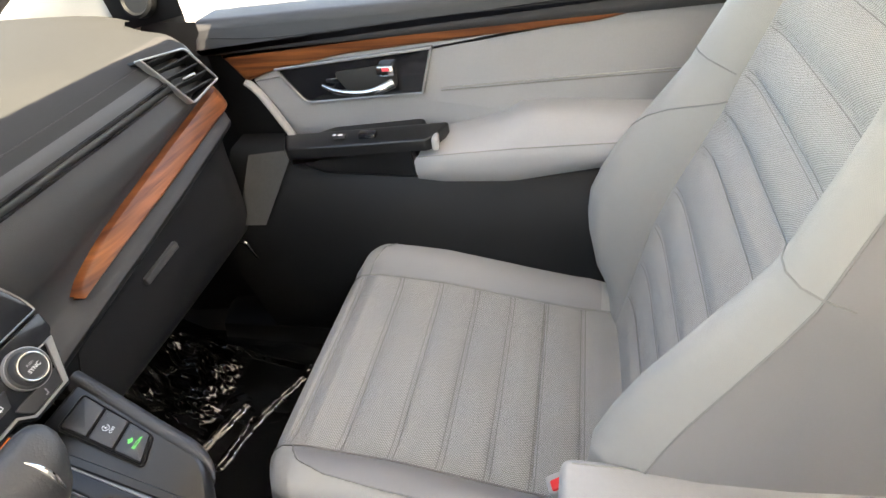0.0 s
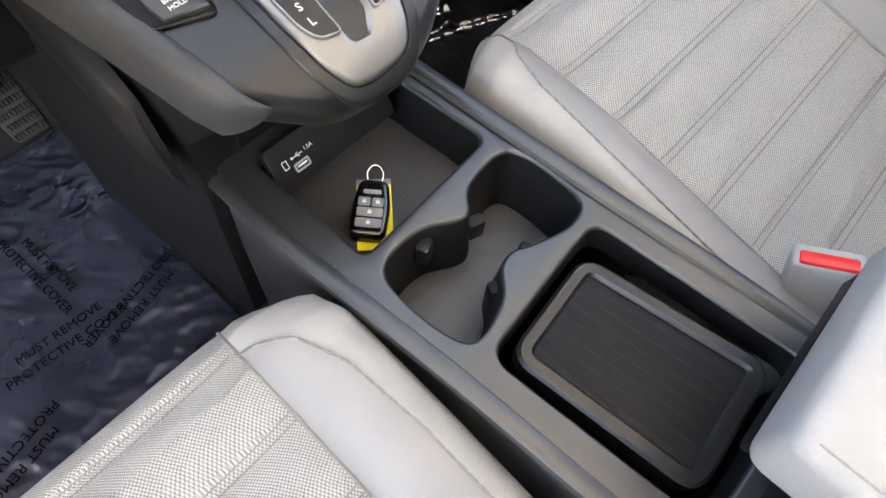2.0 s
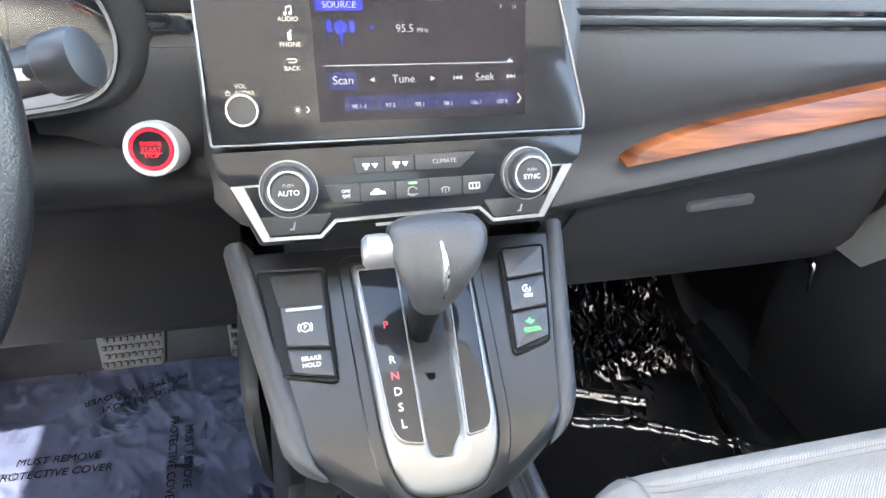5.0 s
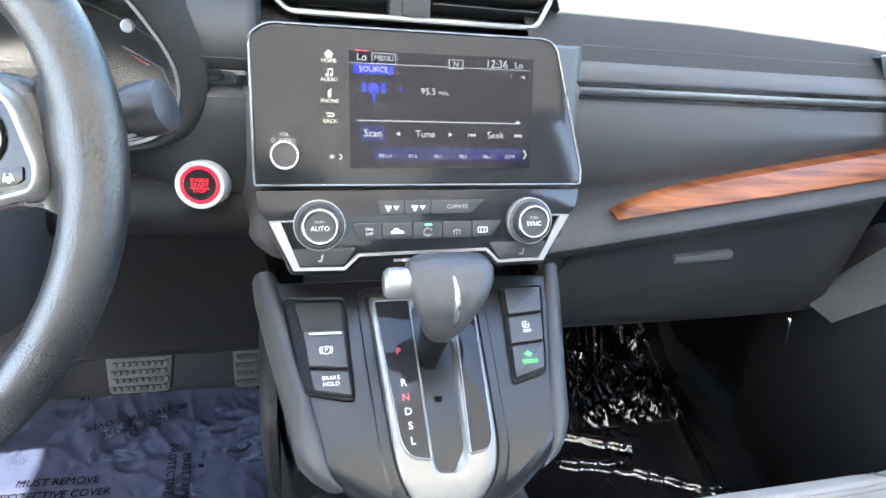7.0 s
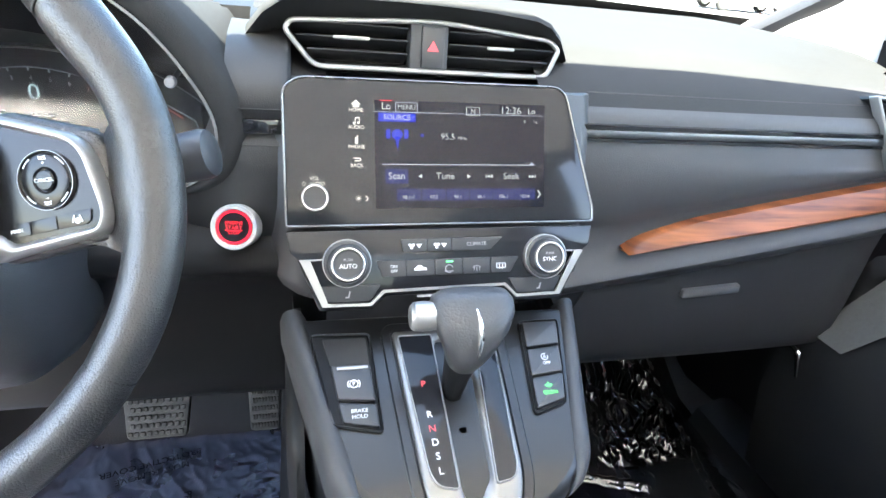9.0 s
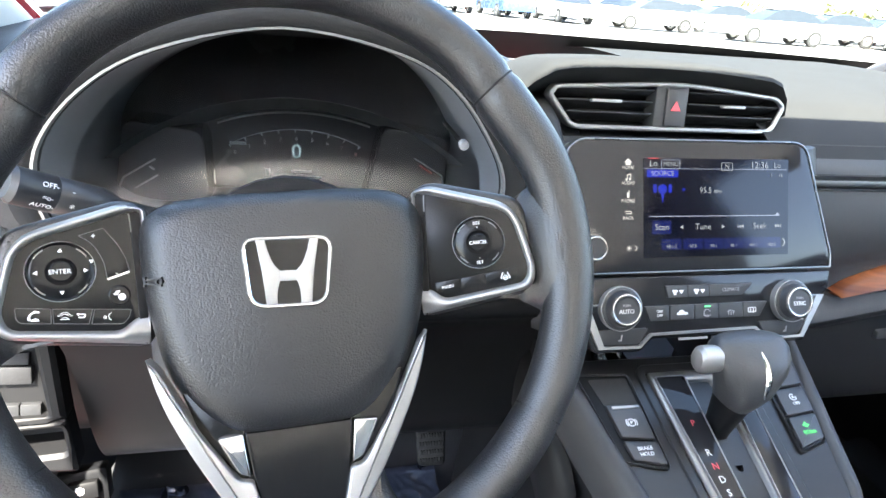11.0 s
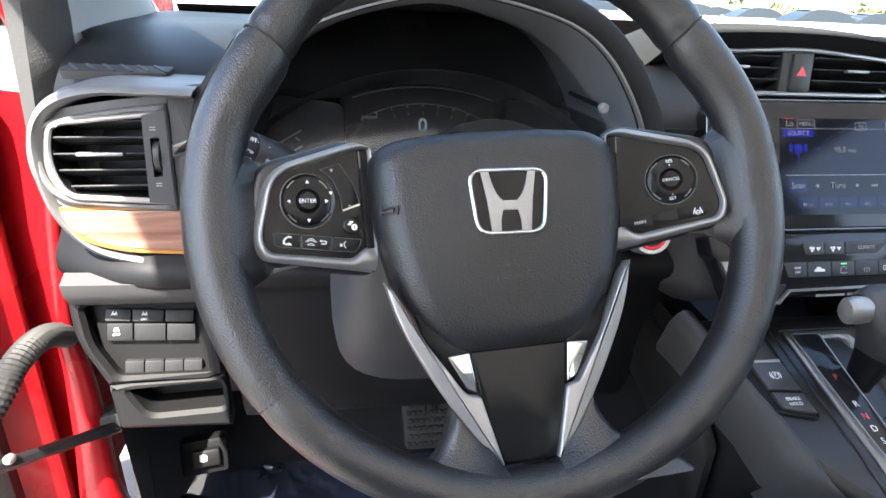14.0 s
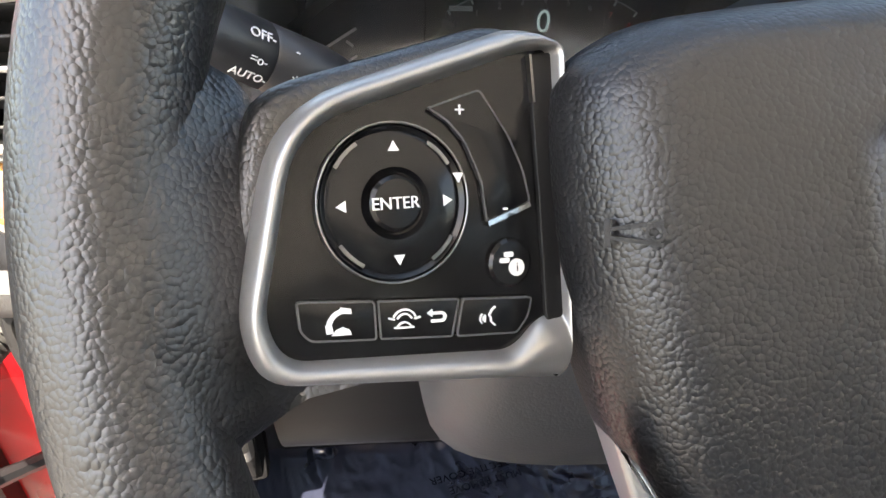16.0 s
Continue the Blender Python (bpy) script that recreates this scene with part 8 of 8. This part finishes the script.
for label, x0, x1, z0, z1, y, nm in (("black rubber brake pedal with grip pattern", -0.381, -0.285, 0.487, 0.553, 0.40, "brake_pedal"), ("black rubber accelerator pedal", -0.205, -0.155, 0.485, 0.556, 0.40, "accelerator_pedal")):
    ped = thing(nm, label, "pedal")
    PM = tilt((x0 + x1) / 2, y, (z0 + z1) / 2, 30)
    w, h = x1 - x0, (z1 - z0) / math.cos(radians(30))
    part("pad", moved(slab(rounded([(-w / 2, h / 2), (-w / 2 * 0.86, -h / 2), (w / 2 * 0.86, -h / 2), (w / 2, h / 2)], 0.008), -0.010, 0.0, 0.003), PM), RUBBER, ped, "black rubber pad")
    bm = bmesh.new()
    for i in range(9):
        for j in range(6):
            px, py = -w / 2 + w * (i + 0.8 + 0.4 * (j % 2)) / 10, -h / 2 + h * (j + 0.7) / 6.4
            merge(bm, rbox(w / 15, h / 11, 0.004, 0.001, 1), PM @ Matrix.Translation((px * 0.9, py, 0.001)))
    tagged(part("grip_studs", bm, RUBBER, ped), kind="stuff")
    part("arm", tube(spline([((x0 + x1) / 2, y + 0.01, (z0 + z1) / 2 + 0.02), ((x0 + x1) / 2 + 0.01, y + 0.09, 0.66), ((x0 + x1) / 2 + 0.015, y + 0.10, 0.80)], 5), 0.010, 8), DARK, ped)

# ---------- driver's door opening: check strap and wiring loom ----------
strap = thing("door_check_strap", "dark metal door check strap on the red jamb", "hinge")
sa, sb = V((-0.772, 0.362, 0.583)), V((-0.885, 0.200, 0.648))
part("arm", tube([tuple(sa.lerp(sb, q / 8)) for q in range(9)], [0.0075 + 0.0012 * (q % 2) for q in range(9)], 8), STEEL, strap, "dark steel arm")
part("bracket", moved(rbox(0.05, 0.03, 0.034, 0.006, 2), Matrix.Translation((-0.785, 0.372, 0.585)) @ Matrix.Rotation(radians(-20), 4, "Y")), RUBBER, strap)
part("bolt", moved(lathe([(0.006, -0.004), (0.006, 0.002), (0.004, 0.005), (0.0, 0.006)], 14), Matrix.Translation(tuple(sa.lerp(sb, 0.62) + V((0, -0.010, 0.012)))) @ Matrix.Rotation(radians(70), 4, "X")), SATIN, strap, "bright bolt head")
loom = thing("wiring_loom", "ribbed rubber cable boot between door and jamb", "cable boot")
pts = spline([(-0.806, 0.362, 0.728), (-0.811, 0.332, 0.748), (-0.813, 0.300, 0.756), (-0.817, 0.268, 0.752), (-0.824, 0.246, 0.734), (-0.842, 0.232, 0.705)], 12)
part("boot", tube(pts, [0.0125 + 0.0025 * (i % 2) for i in range(len(pts))], 14), RUBBER, loom, sharp=20)

KD = thing("kick_panel", "black trim panel beside the driver's feet", "trim panel", kind="structure")
part("panel", loft([[(-0.70, 0.20, 0.80), (-0.735, 0.33, 0.82), (-0.72, 0.62, 0.84)], [(-0.69, 0.20, 0.62), (-0.73, 0.335, 0.62), (-0.70, 0.66, 0.62)], [(-0.69, 0.22, 0.42), (-0.73, 0.33, 0.40), (-0.69, 0.66, 0.38)]]), DASH, KD)
part("sill_cover", loft([[(-0.66, y, 0.362), (-0.675, y, 0.40), (-0.71, y, 0.415), (-0.735, y, 0.40)] for y in (0.40, 0.2, -0.1, -0.6)]), DARK, KD)
ddoor = thing("driver_door", "open red door with dark inner trim", "car door")
DD = Matrix.Translation((-0.845, 0.40, 0)) @ Matrix.Rotation(radians(-66), 4, "Z")     # local -y runs along the open door
part("outer_skin", moved(rbox(0.03, 1.0, 0.72, 0.012, 2), DD @ Matrix.Translation((-0.05, -0.52, 0.70))), RED, ddoor, "red outer skin")
part("door_frame", moved(rbox(0.07, 1.0, 0.70, 0.01, 2), DD @ Matrix.Translation((0.0, -0.52, 0.70))), RED, ddoor, "red door frame")
# trim's deep black covers the hinge end in place of shade there
part("inner_trim", moved(rbox(0.05, 0.93, 0.72, 0.012, 2), DD @ Matrix.Translation((0.052, -0.535, 0.70))), SHADEBLACK, ddoor, "black inner trim, deepened for shade")
part("sash", moved(tube(spline([(0.0, -0.10, 1.03), (-0.0, -0.30, 1.25), (0.03, -0.62, 1.42), (0.05, -0.95, 1.44), (0.04, -1.0, 1.04)], 5), 0.022, 8), DD), RUBBER, ddoor, "black window frame")
mirror = part("door_mirror", moved(rbox(0.11, 0.20, 0.15, 0.04, 3), DD @ Matrix.Translation((-0.16, -0.22, 1.10))), RUBBER, ddoor, "black mirror housing")
part("fender", loft([[(-0.82, y, 0.45), (-0.90, y, 0.7), (-0.88, y, 0.92), (-0.80, y, 1.01)] for y in (0.43, 0.8, 1.4, 1.9)]), RED, shell, "red front wing")

# ---------- parked cars and planting outside ----------
CARCOL = {"white": (0.58, 0.58, 0.57), "silver": (0.45, 0.46, 0.47), "grey": (0.16, 0.165, 0.17), "blue": (0.05, 0.10, 0.22), "red": (0.45, 0.02, 0.02), "black": (0.02, 0.02, 0.022)}
CARMAT = {k: material(k + "_car_paint", v, 0.28, coat=0.6, var=0.04) for k, v in CARCOL.items()}
CARGLASS = material("dark_car_glass", (0.02, 0.025, 0.03), 0.08)
TYRE = material("tyre_rubber", (0.02, 0.02, 0.02), 0.8)
RIMM = material("alloy_rim", (0.5, 0.5, 0.5), 0.3, metal=0.8)
base_cars = {}


def parked_car(colour):
    """A plain saloon: body, glasshouse, roof, four wheels, lamps."""
    if colour in base_cars:
        return base_cars[colour]
    c = thing("parked_car", colour + " saloon car parked in the sunny lot", "car", group="parked cars")
    side = spline([(-2.25, 0.35), (-2.28, 0.62), (-2.2, 0.86), (-1.5, 0.95), (-0.6, 0.96), (0.8, 0.94), (1.6, 0.84), (2.15, 0.70), (2.28, 0.5), (2.2, 0.3)], 4)
    secs = []
    for y, k in ((-0.90, 0.93), (-0.86, 0.99), (-0.6, 1.0), (0.6, 1.0), (0.86, 0.99), (0.90, 0.93)):
        secs.append([(x * (0.985 if k < 0.95 else 1), y, 0.3 + (z - 0.3) * k) for x, z in side])
    part("body", loft(secs, cap=True), CARMAT[colour], c)
    top = spline([(-1.75, 0.93), (-1.1, 1.34), (-0.3, 1.46), (0.35, 1.38), (1.15, 0.92)], 4)
    part("glasshouse", loft([[(x, y * (1 - 0.22 * max(0, z - 0.92) / 0.5), z) for x, z in top] for y in (-0.80, -0.4, 0.4, 0.80)], cap=True), CARGLASS, c, "dark windows")
    part("roof", loft([[(x, y, 1.475 - 0.10 * (x + 0.35) ** 2 - 0.05 * y * y) for x in (-1.0, -0.7, -0.35, 0, 0.35)] for y in (-0.62, -0.3, 0.3, 0.62)]), CARMAT[colour], c)
    for x in (-1.4, 1.38):
        for y in (-0.84, 0.84):
            w = part("wheel", moved(lathe([(0.20, -0.1), (0.31, -0.1), (0.33, -0.07), (0.33, 0.07), (0.31, 0.1), (0.21, 0.1)], 24), Matrix.Translation((x, y, 0.33)) @ Matrix.Rotation(radians(90), 4, "X")), TYRE, c, "black tyre")
            part("rim", moved(lathe([(0.21, -0.104), (0.19, -0.09), (0.05, -0.104), (0.0, -0.104), (0.0, 0.104), (0.05, 0.104), (0.19, 0.09), (0.21, 0.104)], 20), Matrix.Translation((x, y, 0.33)) @ Matrix.Rotation(radians(90), 4, "X")), RIMM, w, "alloy rim")
    for y in (-0.65, 0.65):
        part("rear_lamp", moved(rbox(0.06, 0.36, 0.14, 0.02, 2), Matrix.Translation((-2.23, y, 0.76))), REDPLASTIC, c, "red rear lamp")
        part("headlight", moved(rbox(0.12, 0.34, 0.12, 0.03, 2), Matrix.Translation((2.13, y, 0.64))), WHITEINK, c, "clear headlight")
    base_cars[colour] = c
    return c


random.seed(11)
first = {}
spots = [(19.5, 24.0, 172, "white"), (24.8, 26.5, 168, "white"), (16.0, 28.5, 172, "white"), (21.5, 31.0, 172, "silver"), (27.5, 33.5, 172, "white"), (12.2, 31.0, 95, "white"), (9.4, 32.5, 95, "blue"), (6.6, 34.0, 95, "grey"), (14.5, 36.5, 95, "grey"), (11.0, 38.5, 95, "silver"), (4.0, 36.0, 95, "white"), (27.5, 25.0, 60, "red"), (33.0, 31.0, 172, "grey"), (32.0, 37.0, 172, "white"), (22.0, 40.0, 172, "blue"),
         (-3.2, 17.5, 80, "silver"), (-6.2, 17.0, 80, "red"), (-9.0, 16.4, 80, "grey"), (-11.8, 15.8, 80, "white"), (-0.5, 19.5, 80, "white"), (-4.6, 25.0, 82, "white"), (-8.0, 24.5, 82, "red"), (-11.5, 24.0, 82, "silver"), (1.5, 28.0, 84, "black"), (-1.5, 31.0, 84, "white"), (17.0, -2.0, 100, "silver"), (17.5, 4.0, 100, "white"), (30.0, 20.0, 172, "silver"), (8.0, 40.5, 95, "white"), (5.2, 42.0, 95, "blue"), (2.4, 43.0, 95, "silver"), (18.5, 37.5, 95, "white"), (16.8, 43.0, 95, "black"), (26.0, 42.0, 172, "silver"), (36.0, 41.0, 172, "white"), (-15.0, 23.0, 82, "blue"), (-7.0, 32.0, 84, "black"), (-14.0, 31.0, 84, "red"), (30.5, 29.0, 172, "silver")]
for x, y, ang, colour in spots:
    m = Matrix.Translation((x, y, 0)) @ Matrix.Rotation(radians(ang), 4, "Z")
    if colour not in first:
        first[colour] = parked_car(colour)
        first[colour].matrix_basis = m
    else:
        copy_thing(first[colour], m)
LEAF = material("sunlit_green_shrubs", (0.10, 0.105, 0.03), 0.8, var=0.5, var_scale=3)
bm = bmesh.new()
for i in range(5000):
    t = random.random()
    x, y = -30 + 85 * t + random.uniform(-1, 1), 52 + random.uniform(-1.5, 1.5) - 8 * t
    z = random.random() ** 1.3 * 2.6 * (0.6 + 0.5 * math.sin(t * 37) + 0.3 * math.sin(t * 91)) + 0.2
    r_ = random.uniform(0.14, 0.34)
    a, b_, c_ = V((random.uniform(-1, 1), random.uniform(-1, 1), random.uniform(-1, 1))), V((random.uniform(-1, 1), random.uniform(-1, 1), random.uniform(-1, 1))), V((random.uniform(-1, 1), random.uniform(-1, 1), random.uniform(-1, 1)))
    bm.faces.new([bm.verts.new(V((x, y, max(z, 0.3))) + q.normalized() * r_) for q in (a, b_, c_)])
hedge = tagged(part("shrubs", bm, LEAF, flip=False), "row of sunlit green shrubs behind the cars", "shrubs", kind="stuff")
HILL = material("pale_distant_hills", (0.19, 0.20, 0.21), 0.95, var=0.2, var_scale=0.02)
hz_pts = [(-400 + 40 * i, 340 + 20 * math.sin(i), 0) for i in range(22)]
bm = loft([hz_pts, [(x, y + 30, 14 + 9 * math.sin(i * 0.9) + 5 * math.sin(i * 2.3)) for i, (x, y, z) in enumerate(hz_pts)], [(x, y + 60, 0) for x, y, z in hz_pts]])
tagged(part("hills", bm, HILL), "pale low hills on the horizon", "hills", kind="structure")
for x, y in ((26.0, 30.0), (13.0, 42.0), (-6.0, 30.0)):
    lp = thing("street_lamp", "tall grey lamp post in the car park", "lamp post", at=(x, y, 0))
    part("post", tube([(0, 0, 0), (0, 0, 4), (0, 0, 8)], [0.10, 0.085, 0.06], 12), RIMM, lp)
    part("head", moved(rbox(0.7, 0.3, 0.12, 0.03, 2), Matrix.Translation((0.3, 0, 8))), RIMM, lp)
